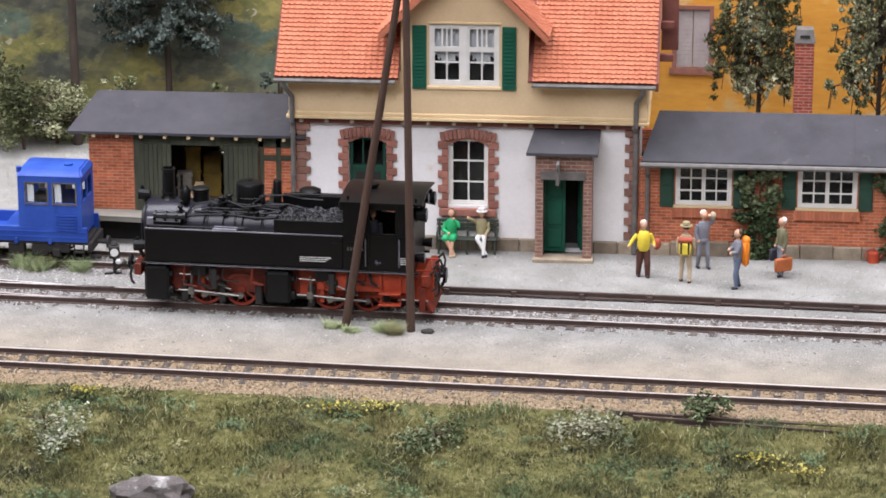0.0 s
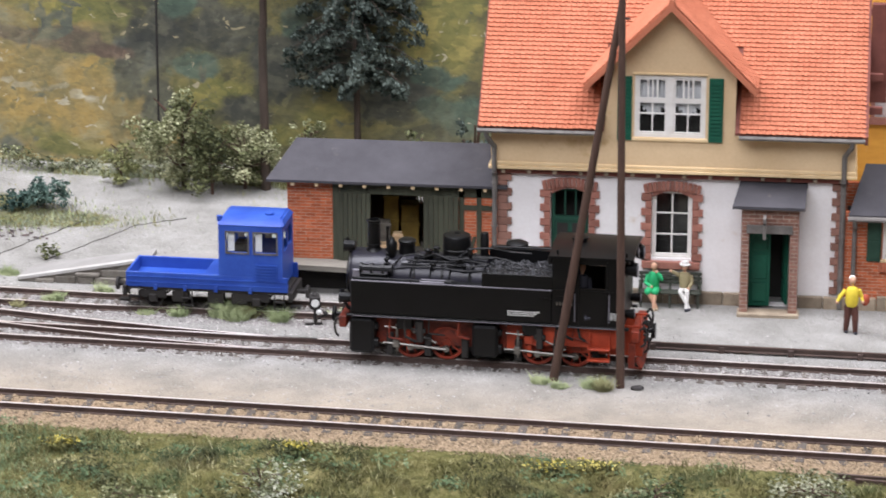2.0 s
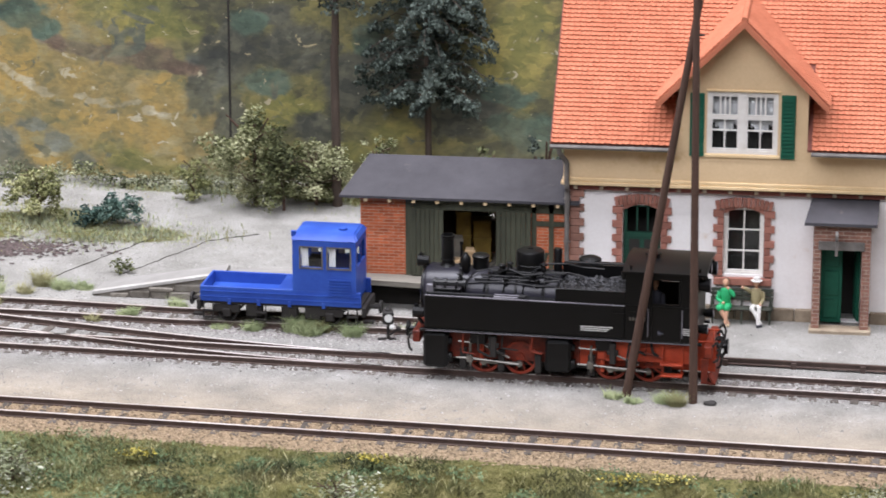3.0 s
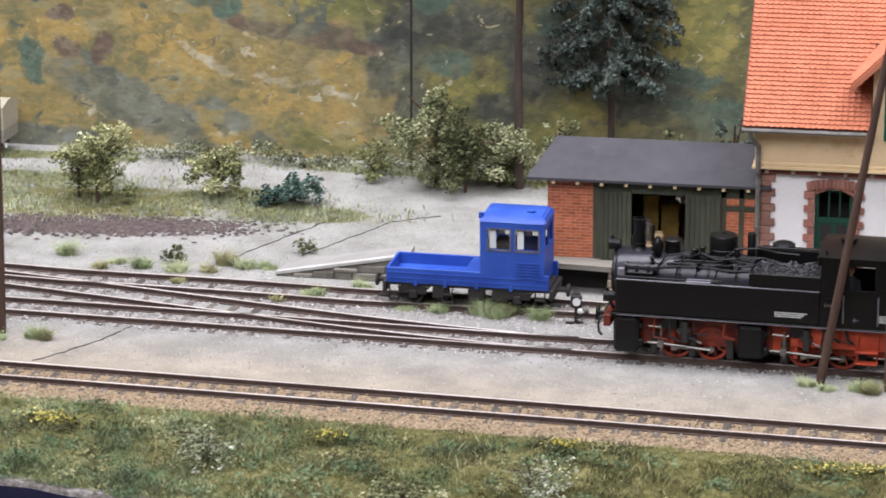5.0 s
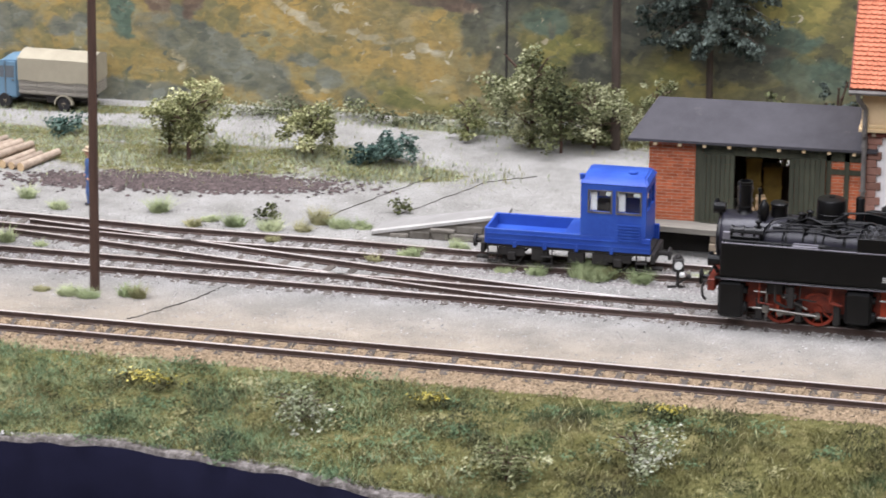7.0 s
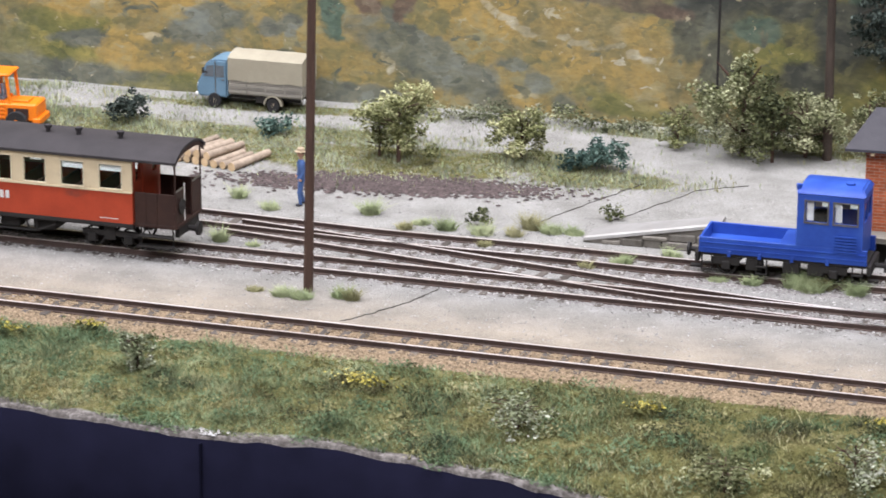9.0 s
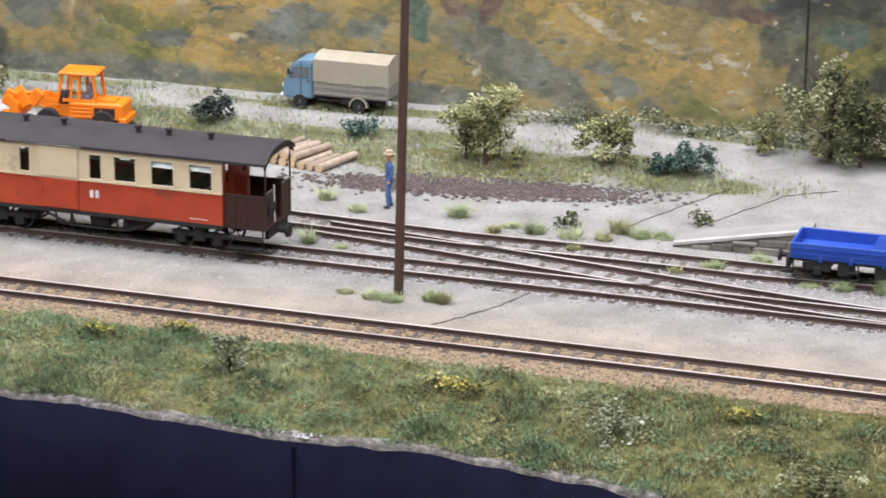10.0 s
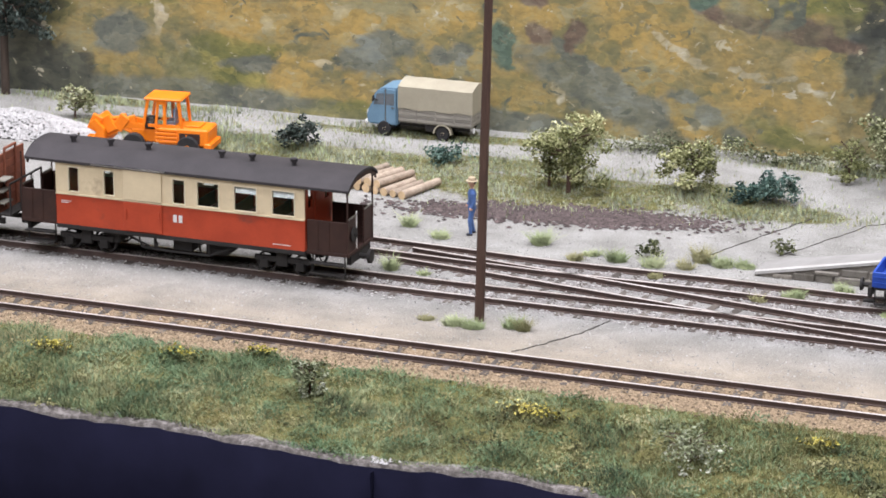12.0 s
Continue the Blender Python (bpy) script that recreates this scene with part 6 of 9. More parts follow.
def build_coach():
    co = thing("baggage_coach", -395.6, main_y(-395.6), 0, -3.0, "red and cream narrow-gauge coach with a grey arched roof", "coach")
    HW, B0, BELT, EAVE, L = 12.3, 12.4, 23.2, 35.4, 45.5
    wins = [(-40.6, -37.0, 24.2, 32.6), (-27.4, -23.8, 24.2, 32.6), (-2.0, 2.2, 23.9, 32.2), (7.0, 14.6, 24.0, 32.2), (20.4, 28.2, 24.0, 32.2), (34.0, 41.8, 24.0, 32.2)]
    for s in (-1, 1):
        a, b = (-HW, -HW + 0.8) if s < 0 else (HW - 0.8, HW)
        bm = bmesh.new()
        wall_with_holes(bm, -L, L, BELT, EAVE, a, b, wins)
        part("upper_side", bm, M_cream, co, "cream upper side")
        bm = bmesh.new()
        box(bm, -L, L, a, b, B0, BELT, 0.08)
        part("lower_side", bm, M_coachred, co, "red lower side")
        y = a - 0.2 if s < 0 else b
        for w in wins:
            bm = bmesh.new()
            f = 0.28
            box(bm, w[0] - f, w[1] + f, y, y + 0.2, w[2] - f, w[2])
            box(bm, w[0] - f, w[1] + f, y, y + 0.2, w[3], w[3] + f)
            box(bm, w[0] - f, w[0], y, y + 0.2, w[2], w[3])
            box(bm, w[1], w[1] + f, y, y + 0.2, w[2], w[3])
            fr = part("window_frame", bm, M_framec, co)
            bm = bmesh.new()
            box(bm, w[0], w[1], a + 0.4, a + 0.5, w[2], w[3])
            p = part("pane", bm, M_glass, fr)
            p.visible_shadow = False
            if w[0] > 18:
                bm = bmesh.new()
                box(bm, w[0], w[1], a + 0.9 if s < 0 else a - 0.4, a + 1.1 if s < 0 else a - 0.2, w[3] - 2.4, w[3])
                part("curtain", bm, M_letter, fr, "white curtain half drawn")
        bm = bmesh.new()
        box(bm, -L, L, y - 0.15 if s < 0 else y, y + 0.2 if s < 0 else y + 0.35, BELT - 0.25, BELT + 0.25)
        part("belt_strip", bm, M_cream, co)
        # sliding baggage door with its rail
        bm = bmesh.new()
        box(bm, -20.2, -6.0, y - 0.4 if s < 0 else y, y if s < 0 else y + 0.4, B0 + 0.4, BELT - 0.4, 0.1)
        part("baggage_door_lower", bm, M_coachred, co)
        bm = bmesh.new()
        box(bm, -20.2, -6.0, y - 0.4 if s < 0 else y, y if s < 0 else y + 0.4, BELT + 0.4, EAVE - 1.2, 0.1)
        part("baggage_door_upper", bm, M_cream, co)
        bm = bmesh.new()
        box(bm, -32, -4.5, y - 0.8 if s < 0 else y, y if s < 0 else y + 0.8, EAVE - 1.2, EAVE - 0.4, 0.1)
        part("door_rail", bm, M_white, co)
        bm = bmesh.new()
        for x in (-19, -6.8):
            cyl(bm, (x, y - 0.8 if s < 0 else y + 0.8, 17), (x, y - 0.8 if s < 0 else y + 0.8, 20.5), 0.22, 0.22, 6)
        part("door_handle", bm, M_coachred, co)
    bm = bmesh.new()
    for x in (-2.0, 0.0):
        box(bm, x, x + 1.3, -HW - 0.1, -HW, 17.4, 20.0)
    bars(bm, -43.5, -39.5, -HW, 20.8, 2, seed=4)
    bars(bm, 34, 43, -HW, 14.0, 1, seed=6)
    part("lettering", bm, M_letter, co, "white lettering reduced to bars")
    for x in (-L, L - 0.8):
        bm = bmesh.new()
        wall_with_holes(bm, -HW + 0.8, HW - 0.8, B0, EAVE - 0.3, -0.4, 0.4, [(-9.0, -5.4, 26, 33.5), (5.4, 9.0, 26, 33.5)])
        box(bm, -3.6, 3.6, -0.7, 0.7, B0 + 0.5, 34, 0.1)
        bmesh.ops.transform(bm, matrix=Matrix.Translation((x + 0.4, 0, 0)) @ Matrix.Rotation(radians(90), 4, "Z"), verts=bm.verts)
        part("end_wall", bm, M_coachred, co, "red end wall with a door")
    bm = bmesh.new()
    box(bm, -L + 0.8, L - 0.8, -HW + 0.8, HW - 0.8, B0, B0 + 0.8)
    part("floor", bm, M_brown, co)
    bm = bmesh.new()
    for x in range(3, 44, 7):
        box(bm, x, x + 1.0, -9, 9, B0 + 0.8, 23.5, 0.2)
    part("seat_rows", bm, M_brown, co)
    bm = bmesh.new()
    prof = []
    for i in range(17):
        u = -1 + 2 * i / 16
        prof.append((u * (HW + 1.0), 38.9 - 3.9 * abs(u) ** 2.8))
    prism(bm, prof + [(p[0], p[1] - 0.9) for p in prof[::-1]], -56.6, 61.4, axis="x")
    part("roof", bm, M_coachroof, co, "dark grey arched roof", smooth=True)
    for x in (-43, -29, -15, 12, 23, 38):
        bm = bmesh.new()
        lathe(bm, [(0.9, 37.6), (0.8, 40.0), (1.2, 40.2), (1.35, 41.2), (0.8, 41.4)], (x, -3.0, 0), 10)
        part("roof_vent", bm, M_coachroof, co)
    # dark strip added as shade under the body, roof end boards
    for y in (-HW - 0.05, HW - 0.75):
        bm = bmesh.new()
        box(bm, -L, L, y, y + 0.8, B0 - 1.4, B0 - 0.05, 0.1)
        part("skirt_strip", bm, M_under, co)
    for xr in (-56.0, 60.4):
        bm = bmesh.new()
        inner = [(p[0] * 0.97, p[1] - 0.9) for p in prof]
        prism(bm, inner + [(p[0], p[1] - 1.3 - 0.6 * (1 - abs(p[0]) / HW)) for p in inner[::-1]], xr, xr + 0.6, axis="x")
        part("roof_end_bow", bm, M_brown, co, "dark bowed roof end")
    for k in (-1, 1):
        xe = 59.0 * k + (1.2 if k > 0 else 0)
        for y in (-3.2, 3.0):
            bm = bmesh.new()
            cyl(bm, (xe, y, B0), (xe, y, 25.5), 0.3, 0.3, 6)
            part("gangway_post", bm, M_white if y < 0 else M_brown, co)
        bm = bmesh.new()
        cyl(bm, (xe + 0.4 * k, -6.5, 18.5), (xe + 0.7 * k, -6.5, 18.5), 2.6, 2.6, 16)
        cyl(bm, (xe + 0.6 * k, -6.5, 18.5), (xe + 1.0 * k, -6.5, 18.5), 0.6, 0.6, 8)
        part("brake_wheel", bm, M_under, co)
        bm = bmesh.new()
        for y0, y1 in ((-HW + 1.4, -3.4), (3.4, HW - 1.4)):
            box(bm, xe - 0.3, xe + 0.3, y0, y1, 24.0, 24.5, 0.1)
        part("platform_rail", bm, M_steel, co)
    # black boxes added to deepen the shadow below the floor
    bm = bmesh.new()
    for x0, x1 in ((-30, -24), (-4, 3), (8, 16)):
        box(bm, x0, x1, -8.5, 8.5, 6.4, 10.2, 0.3)
    part("under_gear", bm, M_under, co)
    for x in (-16, -10, 6):
        bm = bmesh.new()
        pipe(bm, [(x, -9.8, 10.4), (x + 0.8, -9.8, 7.0), (x + 3.2, -9.8, 6.2)], 0.35, 6)
        part("brake_rod", bm, M_under, co)
    # end platforms
    for k in (-1, 1):
        x0, x1 = (L, 60.6) if k > 0 else (-59.4, -L)
        xe = 59.0 * k + (1.2 if k > 0 else 0)
        bm = bmesh.new()
        box(bm, x0, x1, -HW + 1, HW - 1, B0 - 0.8, B0 + 0.4, 0.1)
        part("platform_floor", bm, M_brown, co)
        for y in (-HW + 1.0, HW - 1.6):
            bm = bmesh.new()
            box(bm, x0 + 0.4, x1 - 0.6, y, y + 0.6, B0 + 0.4, 23.4, 0.1)
            for u in (x0 + 4, x0 + 8):
                box(bm, u, u + 0.4, y - 0.2, y, B0 + 0.4, 23.4)
            part("platform_side", bm, M_brown, co, "dark brown platform panel")
        for y0, y1 in ((-HW + 1.6, -3.4), (3.4, HW - 1.6)):
            bm = bmesh.new()
            box(bm, min(xe, xe - k * 0.6), max(xe, xe - k * 0.6), y0, y1, B0 + 0.4, 24.0, 0.1)
            part("platform_end", bm, M_brown, co)
        bm = bmesh.new()
        for y in (-HW + 1.2, HW - 1.2):
            cyl(bm, (xe, y, B0), (xe, y, 36), 0.32, 0.32, 6)
        part("corner_post", bm, M_brown, co)
        for y in (-HW, HW - 2.8):
            bm = bmesh.new()
            for z in (5.0, 8.4):
                box(bm, x0 + 1.5, x1 - 1.5, y, y + 2.8, z, z + 0.5)
            for u in (x0 + 1.7, x1 - 2.1):
                box(bm, u, u + 0.4, y + 2.4, y + 2.8, 5, B0)
            part("step", bm, M_under, co)
        bm = bmesh.new()
        cyl(bm, (xe, 0, 9.4), (xe + k * 3.2, 0, 9.4), 0.9, 0.9, 8)
        cyl(bm, (xe + k * 3.2, 0, 9.4), (xe + k * 4.2, 0, 9.4), 2.4, 2.4, 12)
        box(bm, min(xe - k * 1.6, xe), max(xe - k * 1.6, xe), -8, 8, 8, 11.4, 0.2)
        part("centre_buffer", bm, M_under, co)
    # underframe
    for y in (-HW + 1.6, HW - 2.6):
        bm = bmesh.new()
        box(bm, -L, L, y, y + 1, 10.4, B0, 0.1)
        part("sole_bar", bm, M_under, co)
        bm = bmesh.new()
        pipe(bm, [(-20, y + 0.5, 10.4), (-10, y + 0.5, 6.4), (10, y + 0.5, 6.4), (20, y + 0.5, 10.4)], 0.4, 6)
        for x in (-10, 10):
            cyl(bm, (x, y + 0.5, 6.4), (x, y + 0.5, 10.4), 0.4, 0.4, 6)
        part("truss_rod", bm, M_under, co)
    for cx in (-36, 36):
        for x in (cx - 6.5, cx + 6.5):
            for y in (-7.0, 5.6):
                spoked_wheel(co, x, y, 5.8, 3.6, M_under, "black bogie wheel", 6, 1.4)
        for y in (-9.2, 8.0):
            bm = bmesh.new()
            box(bm, cx - 10, cx + 10, y, y + 1.2, 6.6, 8.6, 0.2)
            for x in (cx - 6.5, cx + 6.5):
                box(bm, x - 1.5, x + 1.5, y - 0.5, y + 1.7, 4.4, 7.4, 0.2)
            box(bm, cx - 2, cx + 2, y - 0.3, y + 1.5, 5.4, 10.4, 0.2)
            part("bogie_frame", bm, M_under, co)
    return co


build_coach()


def build_open_wagon():
    ow = thing("open_wagon", -496, main_y(-496), 0, -3.0, "brown high-sided open goods wagon", "wagon")
    M_w = M_wagon
    HW = 11.8
    for s in (-1, 1):
        y = -HW if s < 0 else HW - 0.8
        for i in range(5):
            bm = bmesh.new()
            z = 12.0 + i * 2.9
            box(bm, -31, 31, y, y + 0.8, z, z + 2.75, 0.12)
            part("side_board", bm, M_w, ow)
        for x in (-30.6, -18, -6, 6, 18, 29.4):
            bm = bmesh.new()
            yy = y - 0.7 if s < 0 else y + 0.8
            box(bm, x, x + 1.2, yy, yy + 0.7, 11, 27, 0.1)
            part("stanchion", bm, M_w, ow)
    for s in (-1, 1):
        y = -HW - 0.2 if s < 0 else HW - 1.0
        bm = bmesh.new()
        box(bm, -31, 31, y, y + 1.2, 26.5, 27.0, 0.1)
        part("top_rail", bm, M_greywood, ow, "worn pale top edge")
    bm = bmesh.new()
    for z, d in ((16.0, 3.2), (20.0, 2.6), (24.0, 3.6)):
        box(bm, 31.2, 31.2 + d, -HW + 1.5, -HW + 7.5, z, z + 0.6, 0.1)
    part("end_step", bm, M_greywood, ow, "pale worn foot boards")
    bm = bmesh.new()
    pipe(bm, [(31.4, -4, 13), (31.4, -4, 34), (31.4, 4, 34), (31.4, 4, 13)], 0.5, 6)
    part("end_brace", bm, M_w, ow)
    for x in (-31, 30.2):
        for i in range(7):
            bm = bmesh.new()
            z = 12.0 + i * 2.9
            box(bm, x, x + 0.8, -HW + 0.8, HW - 0.8, z, z + 2.75, 0.12)
            part("end_board", bm, M_w, ow)
    bm = bmesh.new()
    box(bm, -31, 31, -HW + 0.8, HW - 0.8, 10.6, 12.0)
    part("floor", bm, M_under, ow)
    for y in (-8.5, 7.5):
        bm = bmesh.new()
        box(bm, -33, 33, y, y + 1, 8.6, 10.6)
        part("sole_bar", bm, M_under, ow)
    for x in (-20, 20):
        for y in (-7.0, 5.6):
            spoked_wheel(ow, x, y, 5.8, 3.6, M_under, "black wagon wheel", 8, 1.4)
    bm = bmesh.new()
    cyl(bm, (31, 0, 9.4), (36.2, 0, 9.4), 0.9, 0.9, 8)
    cyl(bm, (36.2, 0, 9.4), (37.0, 0, 9.4), 2.4, 2.4, 12)
    part("centre_buffer", bm, M_under, ow)
    bm = bmesh.new()
    box(bm, 33, 37.4, -HW, HW, 12.5, 13.2)
    for y in (-HW, HW - 0.5, -4, 4):
        box(bm, 36.9, 37.4, y, y + 0.5, 13.2, 24)
    box(bm, 36.9, 37.4, -HW, HW, 23.6, 24.2)
    part("brakeman_platform", bm, M_under, ow)
    return ow


M_wagon = material("wagon_brown", (0.23, 0.075, 0.04), (0.13, 0.042, 0.027), scale=200, rough=0.7, per=0.15)
build_open_wagon()


# ---------------------------------------------------------------- road vehicles
def road_wheel(parent, x, y, z, r, w, rim=None, side=-1):
    bm = bmesh.new()
    n = Matrix.Rotation(radians(90), 3, "X")
    lathe(bm, [(r * 0.6, -w / 2), (r * 0.92, -w / 2), (r, -w * 0.3), (r, w * 0.3), (r * 0.92, w / 2), (r * 0.6, w / 2)], (x, y, z), 18, 0, n)
    wh = part("wheel", bm, M_tyre, parent, "black rubber tyre", smooth=True)
    bm = bmesh.new()
    lathe(bm, [(r * 0.6, -w * 0.42), (r * 0.52, -w * 0.5), (r * 0.3, -w * 0.3), (r * 0.2, -w * 0.55), (r * 0.2, w * 0.55), (r * 0.3, w * 0.3), (r * 0.52, w * 0.5), (r * 0.6, w * 0.42)], (x, y, z), 14, 0, n)
    part("rim", bm, rim or M_canvas, wh, "pale wheel rim")


M_cabglass = material("dull_cab_glass", (0.16, 0.18, 0.20), (0.09, 0.10, 0.11), scale=90, rough=0.15, bump=0, spec=0.5)


def build_truck():
    tk = thing("flatbed_truck", -371.5, 223, GROUND_AT(-371.5, 223), -3.0, "pale blue light truck with a beige canvas cover", "truck")
    HW = 8.8
    bm = bmesh.new()
    # cab: a rounded nose, raked windscreen
    prof = [(-25.4, 4.4), (-26.0, 6.6), (-25.8, 9.8), (-25.0, 11.4), (-24.0, 12.2), (-22.2, 17.4), (-20.2, 19.2), (-16.4, 20.0), (-11.2, 19.9), (-11.2, 4.4)]
    prism(bm, prof, -HW + 0.8, HW - 0.8)
    bmesh.ops.bevel(bm, geom=list(bm.edges), offset=0.7, segments=2, affect="EDGES")
    part("cab", bm, M_tblue, tk, "pale blue cab", smooth=True)
    for s in (-1, 1):
        y = -HW + 0.72 if s < 0 else HW - 0.82
        bm = bmesh.new()
        prism(bm, [(-22.6, 12.8), (-21.0, 17.2), (-17.6, 17.6), (-17.6, 12.8)], y, y + 0.1)
        part("side_window", bm, M_cabglass, tk, "grey side window")
        bm = bmesh.new()
        prism(bm, [(-16.7, 12.8), (-16.7, 17.6), (-12.8, 17.6), (-12.8, 12.8)], y, y + 0.1)
        part("side_window", bm, M_cabglass, tk, "grey side window")
        bm = bmesh.new()
        yy = y - 0.1 if s < 0 else y + 0.1
        box(bm, -17.1, -16.7, yy, yy + 0.1, 6, 19.6)
        box(bm, -14, -12.8, yy - 0.1, yy + 0.2, 11.6, 12.0)
        part("door_trim", bm, M_steel, tk)
        bm = bmesh.new()
        cyl(bm, (-25.8, s * 5.6, 8.6), (-26.3, s * 5.6, 8.6), 1.2, 1.2, 12)
        part("headlight", bm, M_letter, tk, "round headlight")
        bm = bmesh.new()
        pipe(bm, [(-20.8, s * (HW - 0.8), 14.5), (-22, s * (HW + 1.0), 15.5)], 0.25, 6)
        box(bm, -22.4, -21.8, s * (HW + 1.0) - 0.8, s * (HW + 1.0) + 0.8, 14.4, 16.8, 0.15)
        part("wing_mirror", bm, M_under, tk)
    bm = bmesh.new()
    hexa(bm, [(-24.1, -6.6, 12.8), (-23.4, -6.6, 12.8), (-23.4, 6.6, 12.8), (-24.1, 6.6, 12.8)], [(-22.6, -6.0, 17.2), (-21.8, -6.0, 17.2), (-21.8, 6.0, 17.2), (-22.6, 6.0, 17.2)])
    part("windscreen", bm, M_cabglass, tk, "grey windscreen")
    bm = bmesh.new()
    box(bm, -26.8, -25.6, -HW + 0.6, HW - 0.6, 4.6, 6.0, 0.35)
    part("bumper", bm, M_white, tk, "white bumper")
    # bed with planks
    for y in (-HW, HW - 0.6):
        for i in range(4):
            bm = bmesh.new()
            z = 7.0 + i * 1.35
            box(bm, -10.4, 24.6, y, y + 0.6, z, z + 1.22, 0.1)
            part("side_board", bm, M_greywood, tk)
    for i in range(4):
        bm = bmesh.new()
        z = 7.0 + i * 1.35
        box(bm, 24.0, 24.6, -HW + 0.6, HW - 0.6, z, z + 1.22, 0.1)
        part("tail_board", bm, M_greywood, tk)
    bm = bmesh.new()
    box(bm, -10.4, 24.0, -HW + 0.6, HW - 0.6, 6.4, 7.2)
    part("bed_floor", bm, M_greywood, tk)
    bm = bmesh.new()
    nx, ny = 10, 10
    rings = []
    for i in range(nx + 1):
        x = -10.6 + 35.4 * i / nx
        ring = []
        for k in range(ny + 1):
            u = -1 + 2 * k / ny
            sag = 0.25 * math.sin(i / nx * math.pi * 4) ** 2
            yy = u * (HW + 0.1)
            zz = 23.4 - 2.6 * max(0.0, abs(u) - 0.25) - sag
            ring.append(bm.verts.new((x, yy, zz)))
        ring = [bm.verts.new((x, -HW - 0.25, 12.2 + 0.3 * math.sin(i * 1.7)))] + ring + [bm.verts.new((x, HW + 0.25, 12.2))]
        rings.append(ring)
    for a, b in zip(rings, rings[1:]):
        for j in range(len(a) - 1):
            bm.faces.new((a[j], b[j], b[j + 1], a[j + 1]))
    bm.faces.new(rings[0])
    bm.faces.new(rings[-1][::-1])
    part("canvas_cover", bm, M_canvas, tk, "beige canvas cover, slightly sagging")
    bm = bmesh.new()
    box(bm, -20, 22, -4.5, -3.5, 4.0, 6.4)
    box(bm, -20, 22, 3.5, 4.5, 4.0, 6.4)
    box(bm, 2, 8, -7.6, -4.5, 3.2, 6.2, 0.4)
    part("chassis", bm, M_under, tk)
    for x in (-17.5, 10.5):
        for y in (-HW + 1.4, HW - 1.4):
            road_wheel(tk, x, y, 3.1, 3.1, 2.2, M_cream)
    for y in (-HW - 0.1, HW - 2.3):
        bm = bmesh.new()
        prof = []
        for i in range(9):
            a = math.pi * i / 8
            prof.append((10.5 + 4.4 * math.cos(a), 3.0 + 4.2 * math.sin(a)))
        for i in range(8, -1, -1):
            a = math.pi * i / 8
            prof.append((10.5 + 3.8 * math.cos(a), 3.0 + 3.6 * math.sin(a)))
        prism(bm, prof, y, y + 2.4)
        part("mudguard", bm, M_canvas, tk, "pale mudguard")
    bm = bmesh.new()
    box(bm, 24.7, 25.2, -HW + 0.8, -HW + 2.6, 4.4, 6.4, 0.2)
    part("tail_lamp", bm, M_letter, tk, "pale tail lamp")
    for x in (-2.0, 7.0, 16.0, 24.0):
        bm = bmesh.new()
        box(bm, x, x + 0.6, -HW - 0.3, -HW - 0.02, 7.0, 12.3, 0.08)
        part("board_post", bm, M_greywood, tk)
    tk.scale = (0.865, 0.90, 0.96)
    return tk


def GROUND_AT(x, y):
    return ground_z(x, y)


build_truck()


